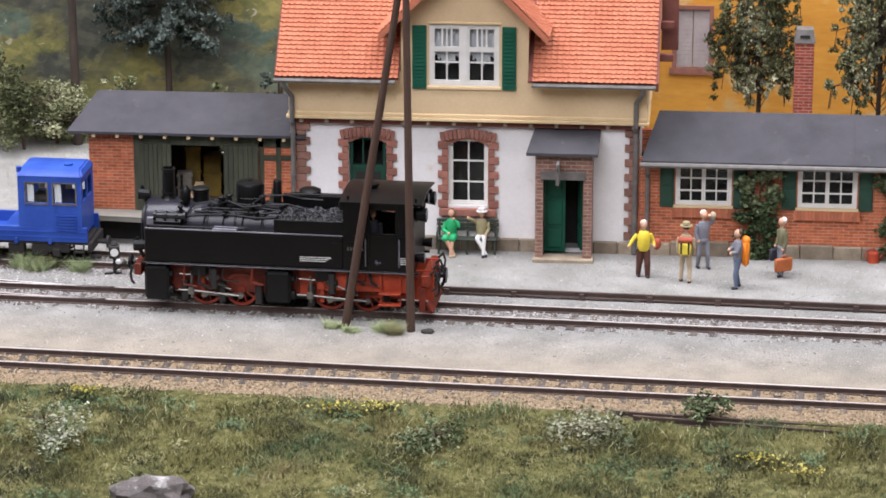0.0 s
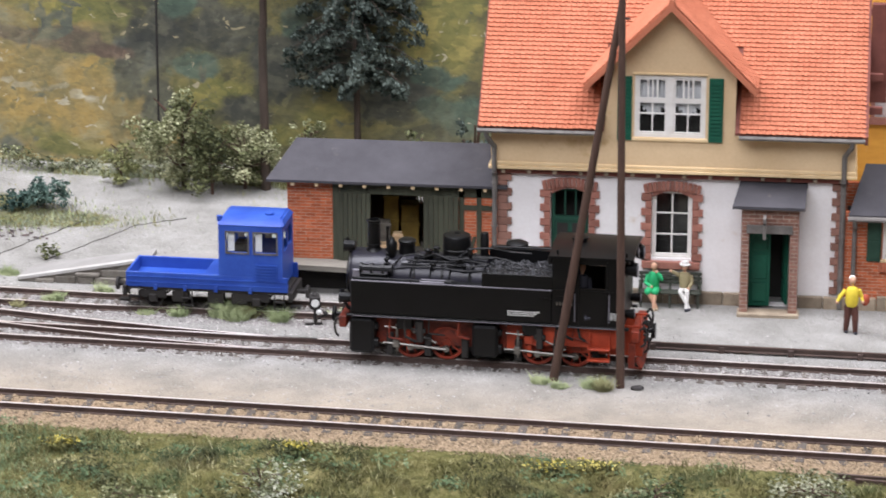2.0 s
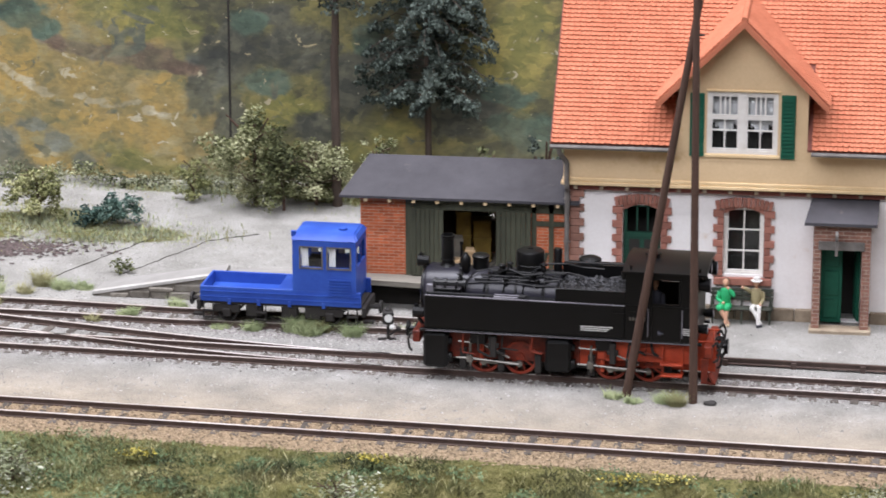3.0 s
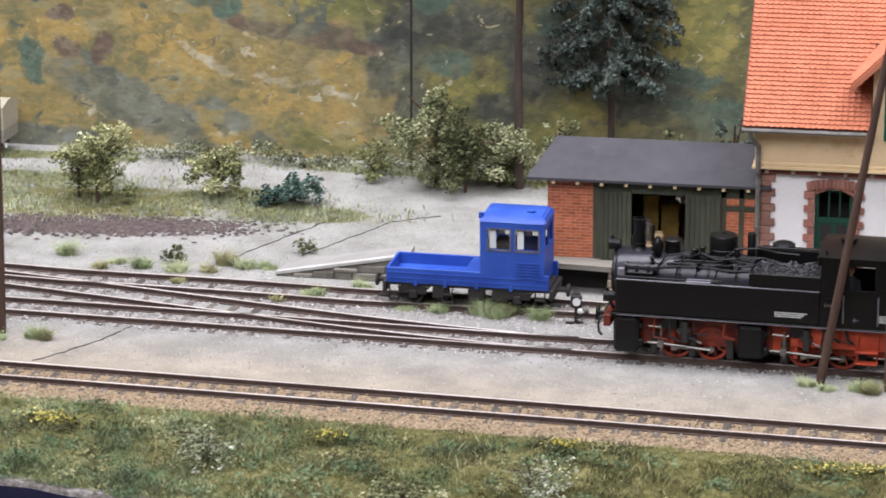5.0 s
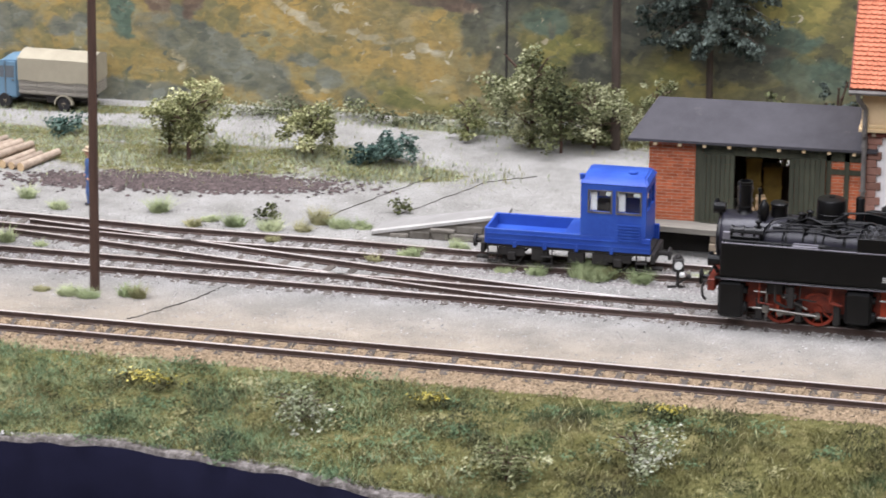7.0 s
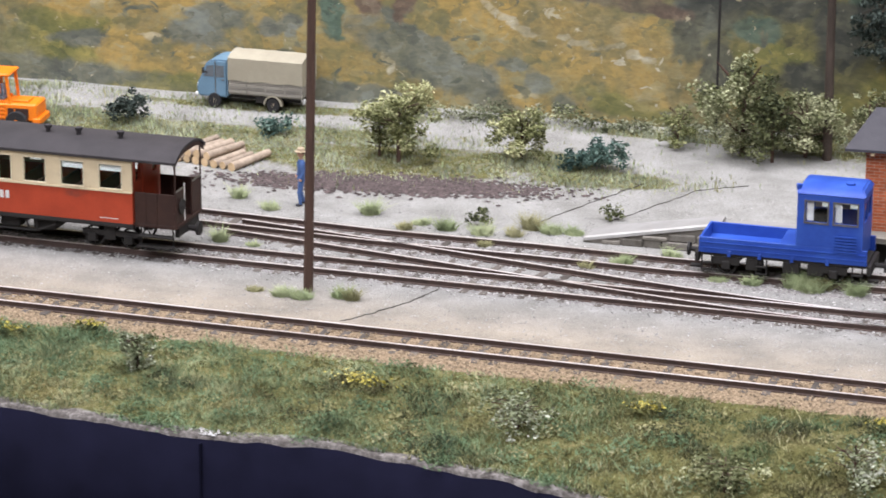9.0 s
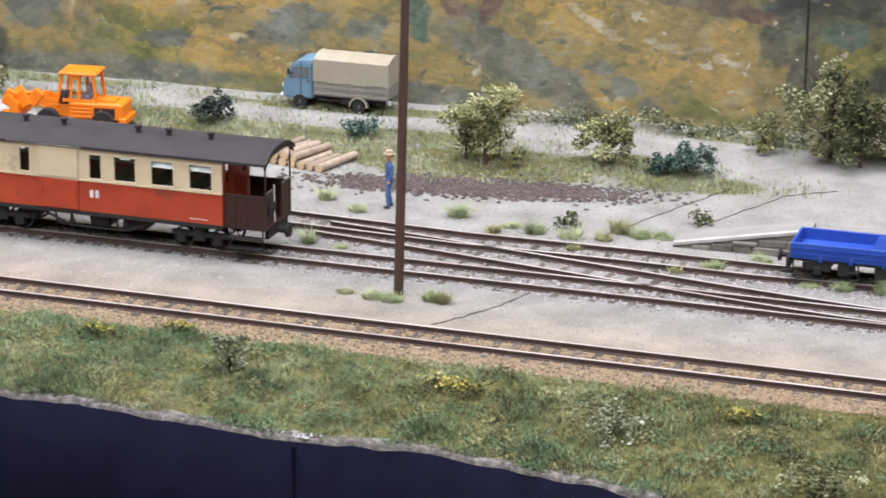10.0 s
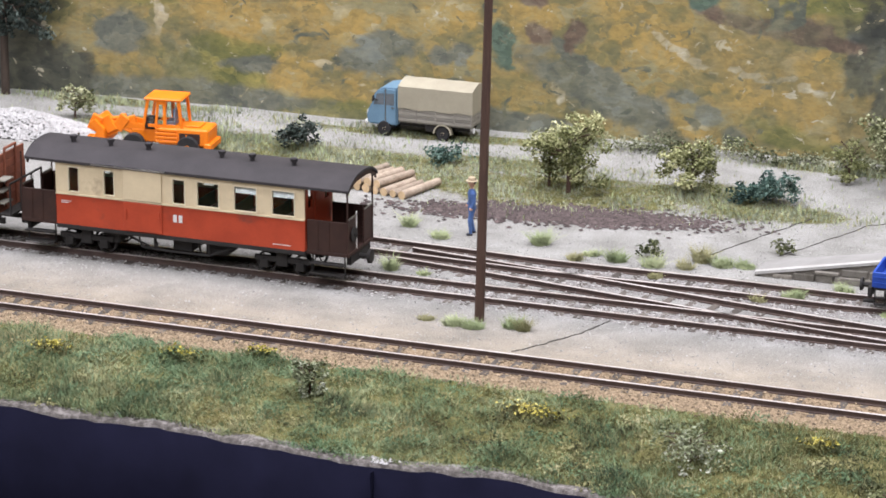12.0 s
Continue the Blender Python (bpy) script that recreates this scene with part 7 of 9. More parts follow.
def build_loader():
    ld = thing("wheel_loader", -458, 168.5, ground_z(-458, 168.5), 4, "bright orange wheel loader with a raised shovel arm", "loader")
    HW = 8.0
    bm = bmesh.new()
    box(bm, -2, 20, -HW + 1, HW - 1, 5.0, 12.6, 0.7)
    box(bm, -15, -2, -4.5, 4.5, 5.0, 11.0, 0.6)
    part("body", bm, M_orange, ld, "orange machine body", smooth=False)
    # no hole here: a dark plate paints the shaded engine bay
    bm = bmesh.new()
    box(bm, 7.5, 16.5, -HW + 0.7, -HW + 1.1, 6.4, 10.6)
    part("engine_opening", bm, M_brown, ld, "dark plate in place of a shaded engine opening")
    bm = bmesh.new()
    box(bm, 18, 21.5, -HW + 0.6, HW - 0.6, 3.4, 6.6, 0.5)
    part("counterweight", bm, M_orange, ld)
    bm = bmesh.new()
    for x0, x1 in ((-9.4, -7.0), (8.0, 6.4)):
        for y in (-6.0, 6.0):
            hexa(bm, [(x0, y - 0.5, 10.5), (x0 + 1.0, y - 0.5, 10.5), (x0 + 1.0, y + 0.5, 10.5), (x0, y + 0.5, 10.5)], [(x1, y - 0.5, 24.4), (x1 + 1.3, y - 0.5, 24.4), (x1 + 1.3, y + 0.5, 24.4), (x1, y + 0.5, 24.4)])
    for y in (-6.0, 6.0):
        box(bm, 0.2, 1.5, y - 0.5, y + 0.5, 12, 24.4)
        box(bm, -6.4, 5.8, y - 0.45, y + 0.45, 12.4, 13.6)
        hexa(bm, [(-3.6, y - 0.5, 12), (-2.6, y - 0.5, 12), (-2.6, y + 0.5, 12), (-3.6, y + 0.5, 12)], [(-2.4, y - 0.5, 24.4), (-1.4, y - 0.5, 24.4), (-1.4, y + 0.5, 24.4), (-2.4, y + 0.5, 24.4)])
        box(bm, -1.6, 1.0, y - 0.5, y + 0.5, 22.6, 24.4)
    part("cab_frame", bm, M_orange, ld, "orange cab posts")
    for k in range(4):
        bm = bmesh.new()
        box(bm, -3.0, 6.4, -HW + 0.4, -HW + 1.1, 6.0 + k * 1.7, 7.1 + k * 1.7, 0.15)
        part("side_slat", bm, M_orange, ld)
    bm = bmesh.new()
    box(bm, 8.6, 15.8, -HW + 0.2, -HW + 0.7, 5.9, 6.5, 0.1)
    pipe(bm, [(10.6, -HW + 0.4, 10.2), (10.8, -HW + 0.2, 7.4), (13.0, -HW + 0.3, 6.8)], 0.25, 6)
    part("engine_pipe", bm, M_orange, ld)
    bm = bmesh.new()
    box(bm, 9.0, 15.8, -4, 4, 12.6, 13.4, 0.3)
    part("bonnet_lid", bm, M_orange, ld)
    bm = bmesh.new()
    box(bm, -8.4, -4.2, -5.0, -1.2, 11.0, 16.5, 0.5)
    part("dashboard", bm, M_under, ld, "black instrument console")
    for k, (x, z, rot) in enumerate(((-30, 12.5, 25), (-24.5, 12.0, -30), (-19, 12.8, 35), (-14.5, 12.2, -20))):
        bm = bmesh.new()
        box(bm, -2.4, 2.4, -0.9, 0.9, -3.6, 3.6, 0.3)
        part("arm_plate", bm, M_orange, ld, at=at_mm(x, -5.6 + k * 0.8, z, 0, rot, 0))
    bm = bmesh.new()
    box(bm, -8.0, 8.6, -7.2, 7.2, 24.2, 25.5, 0.5)
    part("cab_roof", bm, M_orange, ld)
    bm = bmesh.new()
    box(bm, -6.6, 5.6, -5.9, -5.8, 13.5, 24.4)
    box(bm, -6.6, 5.6, 5.8, 5.9, 13.5, 24.4)
    p = part("cab_glass", bm, M_glass, ld)
    p.visible_shadow = False
    bm = bmesh.new()
    box(bm, 0, 4.5, -3, 3, 12.4, 14.6, 0.5)
    box(bm, 3.4, 4.8, -3, 3, 14.6, 20, 0.5)
    part("seat", bm, M_greyblue, ld, "grey driver's seat")
    bm = bmesh.new()
    pipe(bm, [(-5, 0, 11), (-4.4, 0, 14.6)], 0.35, 6)
    lathe(bm, [(1.6, 0), (1.9, 0.2), (1.6, 0.4)], (-4.2, 0, 14.6), 12)
    part("steering_wheel", bm, M_under, ld)
    for y in (-4.4, 3.2):
        bm = bmesh.new()
        prism(bm, [(-8, 9.5), (-8, 12.4), (-16, 13.6), (-26, 8.4), (-26, 6.0), (-16, 10.6)], y, y + 1.2)
        part("lift_arm", bm, M_orange, ld)
        bm = bmesh.new()
        pipe(bm, [(-10, y + 0.6, 7), (-19, y + 0.6, 10.6)], 0.8, 8)
        part("hydraulic_ram", bm, M_orange, ld)
    bm = bmesh.new()
    prism(bm, [(-25, 4), (-25.6, 10.5), (-29.5, 14.5), (-31.5, 13.4), (-28.6, 9.6), (-30.5, 5.2), (-35, 3.8), (-35, 3.0), (-27, 3.0)], -HW - 0.5, HW + 0.5)
    for k in range(6):
        box(bm, -37, -34.5, -7.6 + k * 2.7, -6.6 + k * 2.7, 3.0, 3.8)
    part("bucket", bm, M_orange, ld, "orange toothed bucket")
    bm = bmesh.new()
    prism(bm, [(-22, 10), (-20, 15.6), (-18.4, 15.6), (-17.8, 10)], -1, 1)
    cyl(bm, (-20.5, 0, 14), (-28.5, 0, 12.6), 0.8, 0.8, 8)
    part("tilt_link", bm, M_orange, ld)
    for x in (-12.5, 11.5):
        for y in (-HW + 0.6, HW - 0.6):
            road_wheel(ld, x, y, 4.8, 4.8, 3.4, M_orange)
    ld.scale = (0.90, 0.88, 0.88)
    return ld


M_greyblue = material("grey_blue_cloth", (0.16, 0.18, 0.22), (0.11, 0.12, 0.15), scale=200)
build_loader()

# ---------------------------------------------------------------- poles, platform edge, ramp
def build_poles():
    bm = bmesh.new()
    cyl(bm, (0, 0, -2), (-1.6, 0, 142), 1.35, 1.0, 12)
    ap = thing("telegraph_pole", 0, 0, 0, 0, "brown wooden telegraph pole with a leaning strut", "pole", "telegraph poles")
    part("post", bm, M_pole, ap, smooth=True)
    bm = bmesh.new()
    cyl(bm, (-21.4, 4, -1.5), (0.2, 1.2, 132), 1.45, 1.05, 12)
    part("strut", bm, M_pole, ap, smooth=True)
    bm = bmesh.new()
    cyl(bm, (-2.4, 0.6, 117), (1.2, 0.6, 117), 0.35, 0.35, 6)
    part("bolt", bm, M_under, ap)
    lp = thing("telegraph_pole", -286, 8.8, 0, 0, "single brown wooden telegraph pole", "pole", "telegraph poles")
    bm = bmesh.new()
    cyl(bm, (0, 0, -2), (2.6, 0.8, 140), 1.6, 1.25, 12)
    part("post", bm, M_pole, lp, smooth=True)
    # not a real pole: a thin post added for the backdrop's seam
    bp = thing("telegraph_pole", -192, 226, 0, 0, "thin dark post for the seam in the painted hill", "pole", "telegraph poles")
    bm = bmesh.new()
    cyl(bm, (0, 0, -2), (0.5, 0, 150), 0.5, 0.4, 8)
    part("post", bm, M_under, bp)


build_poles()


def build_platform_edge():
    pe = thing("platform_edge", 0, 36, 0, 0, "old rail laid as a platform edge on short posts", "platform edge")
    line = [(-88.5, 32.8), (-70, 38.2), (-51.5, 41.0), (-19.7, 39.8), (10, 37.6), (71.9, 35.2), (110, 33.0), (149.5, 31.0), (286, 24)]
    part("edge_rail", rail_bm([(x, y - 36) for x, y in line], top=2.6, foot=0.6), [M_rail, M_rail], pe)
    for x in range(-80, 281, 22):
        y = lin(x, line) - 36
        bm = bmesh.new()
        box(bm, x - 0.9, x + 0.9, y - 1.1, y - 0.55, -0.8, 2.2, 0.1)
        part("post", bm, M_rail, pe)


build_platform_edge()


def build_ramp():
    rp = thing("loading_ramp", -165, 92, 0, 0, "pale concrete loading ramp on a rough stone wall", "ramp")
    X = lambda x: x + 165
    for nm, mat, lab, y0, y1, z0, h0, h1 in (("core", M_wallstone, "", -8, -6.6, -1, 0.6, 8.8), ("coping", M_concrete, "chipped white coping slab", -8.8, -6.4, None, 0.65, 8.85), ("surface", M_packed, "packed grey sand", -6.3, 4.0, -1, 1.2, 9.4)):
        for (xa, ha), (xb, hb) in (((-212, h0), (-166, h1)), ((-165.9, h1), (-119.6, h1))):
            bm = bmesh.new()
            ya = y1 if nm != "surface" else y1 + 8 * (xb < -160)
            if nm == "coping":
                hexa(bm, [(X(xa), y0, ha), (X(xb), y0, hb), (X(xb), y1, hb), (X(xa), y1, ha)], [(X(xa), y0, ha + 1.0), (X(xb), y0, hb + 1.0), (X(xb), y1, hb + 1.0), (X(xa), y1, ha + 1.0)])
            else:
                hexa(bm, [(X(xa), y0, z0), (X(xb), y0, z0), (X(xb), y1, z0), (X(xa), ya, z0)], [(X(xa), y0, ha), (X(xb), y0, hb), (X(xb), y1, hb), (X(xa), ya, ha - 1.6 * (nm == "surface"))])
            part(nm, bm, mat, rp, lab)
    rr = random.Random(4)
    z0 = 0.0
    for row in range(3):
        x = -206 + row * 14
        while x < -122:
            w = rr.uniform(6, 10)
            top = 0.5 + min(1.0, (x + 212) / 46) * 8.2
            if z0 + 2.4 < top + 1.2:
                bm = bmesh.new()
                box(bm, X(x) + 0.2, X(x + w) - 0.2, -8.8 - rr.uniform(0, 0.5), -7.6, z0 - 0.2, min(z0 + 2.6, top), 0.4)
                part("stone", bm, M_wallstone, rp)
            x += w
        z0 += 2.75


M_wallstone = material("rough_wall_stone", (0.24, 0.22, 0.19), (0.12, 0.105, 0.085), scale=220, per=0.35, bump=0.6)
M_packed = material("packed_sand", (0.30, 0.29, 0.275), (0.22, 0.21, 0.195), scale=80, fine=2200, bump=0.4)
M_concrete = material("pale_concrete", (0.50, 0.485, 0.465), (0.34, 0.325, 0.30), scale=120, bump=0.3, spots=(0.40, 0.37, 0.33), spot_at=0.62, spot_scale=130)
build_ramp()


def crack(points, width, name="ground_joint"):
    """An irregular open joint in the board: a dark thin strip let into the sand."""
    rr = random.Random(int(points[0][0]))
    pts = []
    for (a, b), (c, d) in zip(points, points[1:]):
        for i in range(12):
            u = i / 12
            pts.append((a + (c - a) * u + rr.uniform(-0.5, 0.5), b + (d - b) * u + rr.uniform(-0.5, 0.5)))
    verts, faces = [], []
    for i, (x, y) in enumerate(pts):
        w = width * rr.uniform(0.15, 1.0)
        z = ground_z(x, y) + 0.28
        verts += [(x - w, y, z), (x + w, y, z + 0.02), (x + w, y + 0.02, z - 0.8), (x - w, y + 0.02, z - 0.8)]
        if i:
            n = 4 * (i - 1)
            faces += [(n, n + 1, n + 5, n + 4), (n + 1, n + 2, n + 6, n + 5), (n + 3, n, n + 4, n + 7)]
    ob = raw(name, verts, faces, M_joint)
    return tagged(ob, "dark open joint in the sanded ground", "joint", kind="structure")


M_joint = material("dark_joint", (0.10, 0.09, 0.08), (0.06, 0.055, 0.05), scale=300)
crack([(-245.9, 24), (-251.5, 7.3), (-260.4, -7.3), (-268, -17)], 0.35)
crack([(-234, 96), (-221, 124.8), (-205.1, 158.9)], 0.28)
crack([(-208, 108), (-186, 152), (-168, 164)], 0.16)

# two lengths of old rail on the bank
for pts in ([(66.2, -69.7), (145.1, -73.4), (200, -76)], [(72, -73.2), (144.8, -78.6), (200, -82)]):
    o = pts[0]
    ob = part("loose_rail", rail_bm([(x - o[0], y - o[1]) for x, y in pts], top=2.0), [M_rail, M_rail])
    ob.matrix_basis = at_mm(o[0], o[1], -0.6, 0, 1.2, 0)
    tagged(ob, "rusty old rail lying in the grass", "rail", "old rails")


# ---------------------------------------------------------------- figurines
def flat_mat(name, c):
    return material(name, c, tuple(q * 0.75 for q in c), scale=400, bump=0.1, rough=0.6)


F = {k: flat_mat("figure_" + k, c) for k, c in dict(skin=(0.62, 0.36, 0.24), yellow=(0.80, 0.62, 0.06), brown=(0.10, 0.04, 0.03), grey=(0.22, 0.22, 0.25), dark=(0.04, 0.04, 0.05), white=(0.78, 0.76, 0.72), orange=(0.90, 0.25, 0.02), olive=(0.17, 0.16, 0.09), green=(0.03, 0.42, 0.16), jeans=(0.12, 0.15, 0.22), red=(0.40, 0.08, 0.04), blue=(0.07, 0.13, 0.30), tan=(0.48, 0.38, 0.26), leather=(0.42, 0.12, 0.04), hair=(0.10, 0.06, 0.04), khaki=(0.34, 0.29, 0.16)).items()}


def ball(bm, c, r, slot, sq=(1, 1, 1), seg=10):
    prof = []
    n = 7
    for i in range(n + 1):
        a = -math.pi / 2 + math.pi * i / n
        prof.append((max(0.02, r * math.cos(a)), r * math.sin(a) * sq[2]))
    m = Matrix.Diagonal((sq[0], sq[1], 1))
    lathe(bm, prof, c, seg, slot, m)


def limb(bm, pts, r0, r1, slot, seg=8):
    n = len(pts) - 1
    for i in range(n):
        a, b = r0 + (r1 - r0) * i / n, r0 + (r1 - r0) * (i + 1) / n
        cyl(bm, pts[i], pts[i + 1], a, b, seg, slot)
        ball(bm, pts[i + 1], b, slot, seg=8)


def figurine(x, y, rz, label, top, legs, hair="hair", shoes="dark", arms=None, hat=None, belly=0.0, seated=False, extra=None, skirt=None, scale=1.0, z=0.0):
    """A painted model figure, one plain mesh; it faces its own -y."""
    keys = ["skin", top, legs, hair, shoes] + [k for k in (hat,) if k] + list(extra[0] if extra else [])
    slots = {}
    mats = []
    for k in keys:
        if k not in slots:
            slots[k] = len(mats)
            mats.append(F[k])
    bm = bmesh.new()
    hip = 9.6 if not seated else 6.0
    for s in (-1, 1):
        if seated:
            pts = [(s * 1.0, 0.4, hip), (s * 1.3 - 0.3, -4.2, hip + 0.5), (-s * 0.5 + 1.2, -5.2 - 0.8 * (s > 0), 0.8)]
        else:
            pts = [(s * 1.0, 0, hip), (s * 1.3, -0.5 - 0.5 * s, 5.0), (s * 1.5, 0.2 - 0.9 * s, 0.7)]
        limb(bm, pts, 1.05 + 0.45 * belly, 0.6 + 0.35 * belly, slots[legs])
        if skirt:
            limb(bm, pts[:2], 1.5, 1.35, slots[top])
        fx, fy = pts[-1][0], pts[-1][1]
        box(bm, fx - 0.55, fx + 0.55, fy - 1.6, fy + 0.6, 0.0, 0.9, 0.25, slots[shoes])
    ball(bm, (0, 0, hip + 0.3), 1.75, slots[legs], (1.1, 0.85, 0.8))
    lathe(bm, [(1.55, hip), (1.75 + belly * 0.4, hip + 1.6), (1.9 + belly * 0.2, hip + 3.6), (2.05, hip + 5.4), (1.5, hip + 6.6), (0.6, hip + 7.0)], (0, -belly * 0.5, 0), 12, slots[top], Matrix.Diagonal((1.08, 0.74 + belly * 0.2, 1)))
    cyl(bm, (0, 0, hip + 6.6), (0, -0.1, hip + 7.8), 0.6, 0.55, 8, slots["skin"])
    head = hip + 9.0
    ball(bm, (0, -0.15, head), 1.28, slots["skin"], (0.92, 1.0, 1.15))
    ball(bm, (0, 0.55, head + 0.55), 1.25, slots[hair], (0.98, 0.82, 0.85))
    if hat:
        lathe(bm, [(2.1, head + 0.7), (2.1, head + 0.95), (1.35, head + 1.0), (1.2, head + 2.0), (0.5, head + 2.3)], (0, -0.1, 0), 14, slots[hat])
    arms = arms or [((-2.2, 0, -0.6), (-2.6, 0.1, -3.6), (-2.5, -0.9, -6.0)), ((2.2, 0, -0.6), (2.6, 0.1, -3.6), (2.5, -0.9, -6.0))]
    for arm in arms:
        pts = [(a, b, hip + 6.2 + c) for a, b, c in arm]
        limb(bm, pts, 0.78, 0.55, slots[top])
        ball(bm, pts[-1], 0.62, slots["skin"])
    if extra:
        extra[1](bm, slots, hip)
    bmesh.ops.scale(bm, vec=(scale,) * 3, verts=bm.verts)
    return lone("figurine", bm, mats, label, "figurine", group="model figures", smooth=True, at=at_mm(x, y, ground_z(x, y) + z, 0, 0, rz))


up_r = ((2.2, 0, -0.6), (3.0, -0.6, 0.6), (1.6, -1.0, 2.6))
figurine(71, 62, 8, "stout painted figure in a yellow shirt and brown trousers", "yellow", "brown", "white", "dark", [((-2.2, 0, -0.6), (-3.8, -0.2, -2.6), (-5.0, -0.8, -4.6)), ((2.2, 0, -0.6), (3.4, 0.2, -3.0), (3.6, -0.8, -4.6))], belly=0.8, scale=0.97,
         extra=(["red"], lambda bm, s, h: ball(bm, (4.6, 0.2, h + 2.0), 1.9, s["red"], (0.8, 0.6, 1.1))))
figurine(85, 57.7, 175, "hiking figure with a straw hat and yellow pack", "tan", "tan", "hair", "brown", None, "khaki",
         extra=(["yellow", "red", "dark"], lambda bm, s, h: (box(bm, -2.0, 2.0, 1.2, 3.4, h + 0.4, h + 4.6, 0.6, s["yellow"]), cyl(bm, (-2.3, 2.2, h + 5.4), (2.3, 2.2, h + 5.4), 1.0, 1.0, 10, s["red"]), cyl(bm, (-1.2, 3.45, h + 1), (-1.2, 3.45, h + 5), 0.3, 0.3, 6, s["dark"]), cyl(bm, (1.2, 3.45, h + 1), (1.2, 3.45, h + 5), 0.3, 0.3, 6, s["dark"]))))
figurine(90.6, 72.8, 20, "grey-suited figure carrying a child-sized bundle", "grey", "grey", "white", "dark", [((-2.2, 0, -0.6), (-2.6, 0.1, -3.6), (-2.0, -0.8, -6.0)), up_r],
         extra=(["tan"], lambda bm, s, h: ball(bm, (3.0, -0.6, h + 8.6), 1.2, s["tan"], (0.9, 0.9, 1.2))))
figurine(102, 52.7, -75, "figure in grey with a big orange rucksack", "grey", "jeans", "hair", "dark", [((-2.2, 0, -0.6), (-2.2, -1.2, -2.6), (-1.2, -2.6, -3.0)), ((2.2, 0, -0.6), (2.4, -1.0, -2.8), (1.4, -2.6, -3.4))],
         extra=(["orange"], lambda bm, s, h: (box(bm, -2.0, 2.0, 1.2, 3.6, h - 2.0, h + 7.0, 0.9, s["orange"]), ball(bm, (0, 2.6, h + 6.6), 1.9, s["orange"], (1, 0.8, 0.8)))))
figurine(116.5, 67, -62, "stooping figure in an olive coat with a red suitcase", "olive", "grey", "white", "dark", None, None,
         extra=(["leather", "dark"], lambda bm, s, h: (box(bm, 2.2, 3.6, -4.0, 2.4, h - 7.2, h - 2.6, 0.4, s["leather"]), box(bm, 2.6, 3.2, -1.4, 0.2, h - 2.6, h - 1.6, 0.15, s["leather"]), box(bm, -4.0, -2.6, -2.6, 2.0, h - 5.2, h - 1.0, 0.4, s["dark"]))))
figurine(5.6, 83.2, -4, "seated figure in a bright green dress", "green", "skin", "hair", "tan", seated=True, scale=0.92, skirt=True, arms=[((-2.2, 0, -0.6), (-2.9, -1.0, -3.4), (-0.6, -2.6, -4.4)), ((2.2, 0, -0.6), (3.0, -1.6, -1.6), (1.2, -2.0, 1.2))])
figurine(15.8, 83.8, 3, "seated figure in white trousers and a waistcoat", "khaki", "white", "tan", "dark", seated=True, hat="white", arms=[((-2.2, 0, -0.6), (-3.6, -1.0, 0.6), (-5.0, -1.6, 1.4)), ((2.2, 0, -0.6), (2.6, -0.6, -3.2), (1.4, -2.4, -5.0))], scale=0.92)
figurine(-316, 99.6, -60, "working figure in blue overalls with a cream hat", "blue", "blue", "hair", "dark", hat="tan")
figurine(-13.2, 12.6, 10, "small driver figure leaning in the engine cab", "dark", "dark", "hair", "dark", seated=True, z=19.6, scale=1.0)


# ---------------------------------------------------------------- small things at the station
def build_bench():
    be = thing("bench", 11, 83.6, 0, 1, "dark slatted platform bench against the wall", "bench")
    for i in range(4):
        bm = bmesh.new()
        box(bm, -10.5, 10.5, -3.2 + i * 1.1, -2.3 + i * 1.1, 4.9, 5.4, 0.1)
        part("seat_slat", bm, M_bench, be)
    for z in (7.2, 8.8, 10.2):
        bm = bmesh.new()
        box(bm, -10.5, 10.5, 1.3, 1.8, z, z + 1.1, 0.1)
        part("back_slat", bm, M_bench, be)
    for x in (-9.6, 0, 9.4):
        bm = bmesh.new()
        box(bm, x - 0.35, x + 0.35, -3.0, -2.3, 0, 4.9)
        box(bm, x - 0.35, x + 0.35, 1.2, 1.9, 0, 11)
        box(bm, x - 0.35, x + 0.35, -3, 1.9, 4.2, 4.9)
        part("leg_frame", bm, M_bench, be)
    for x in (-10.4, 9.8):
        bm = bmesh.new()
        pipe(bm, [(x + 0.3, -3, 5.2), (x + 0.3, -3, 7.4), (x + 0.3, 1.4, 7.6)], 0.35, 6)
        part("armrest", bm, M_bench, be)


M_bench = material("dark_bench_wood", (0.06, 0.065, 0.05), (0.035, 0.04, 0.03), scale=250)
build_bench()


def wire_wheel(parent, x, y, z, r, mat, w=0.9):
    bm = bmesh.new()
    n = 20
    prof = [(r, -w / 2), (r * 0.82, -w / 2), (r * 0.82, w / 2), (r, w / 2)]
    rings = [[bm.verts.new((x + math.cos(2 * math.pi * i / n) * a, y + b, z + math.sin(2 * math.pi * i / n) * a)) for i in range(n)] for a, b in prof]
    for k in range(4):
        a, b = rings[k], rings[(k + 1) % 4]
        for i in range(n):
            bm.faces.new((a[i], a[(i + 1) % n], b[(i + 1) % n], b[i]))
    bmesh.ops.recalc_face_normals(bm, faces=bm.faces)
    wh = part("wheel", bm, mat, parent)
    bm = bmesh.new()
    cyl(bm, (x, y - 0.6, z), (x, y + 0.6, z), r * 0.18, r * 0.18, 8)
    for i in range(9):
        a = 2 * math.pi * i / 9
        cyl(bm, (x, y, z), (x + math.cos(a) * r * 0.84, y, z + math.sin(a) * r * 0.84), 0.09, 0.09, 4)
    part("spokes", bm, M_steel, wh)


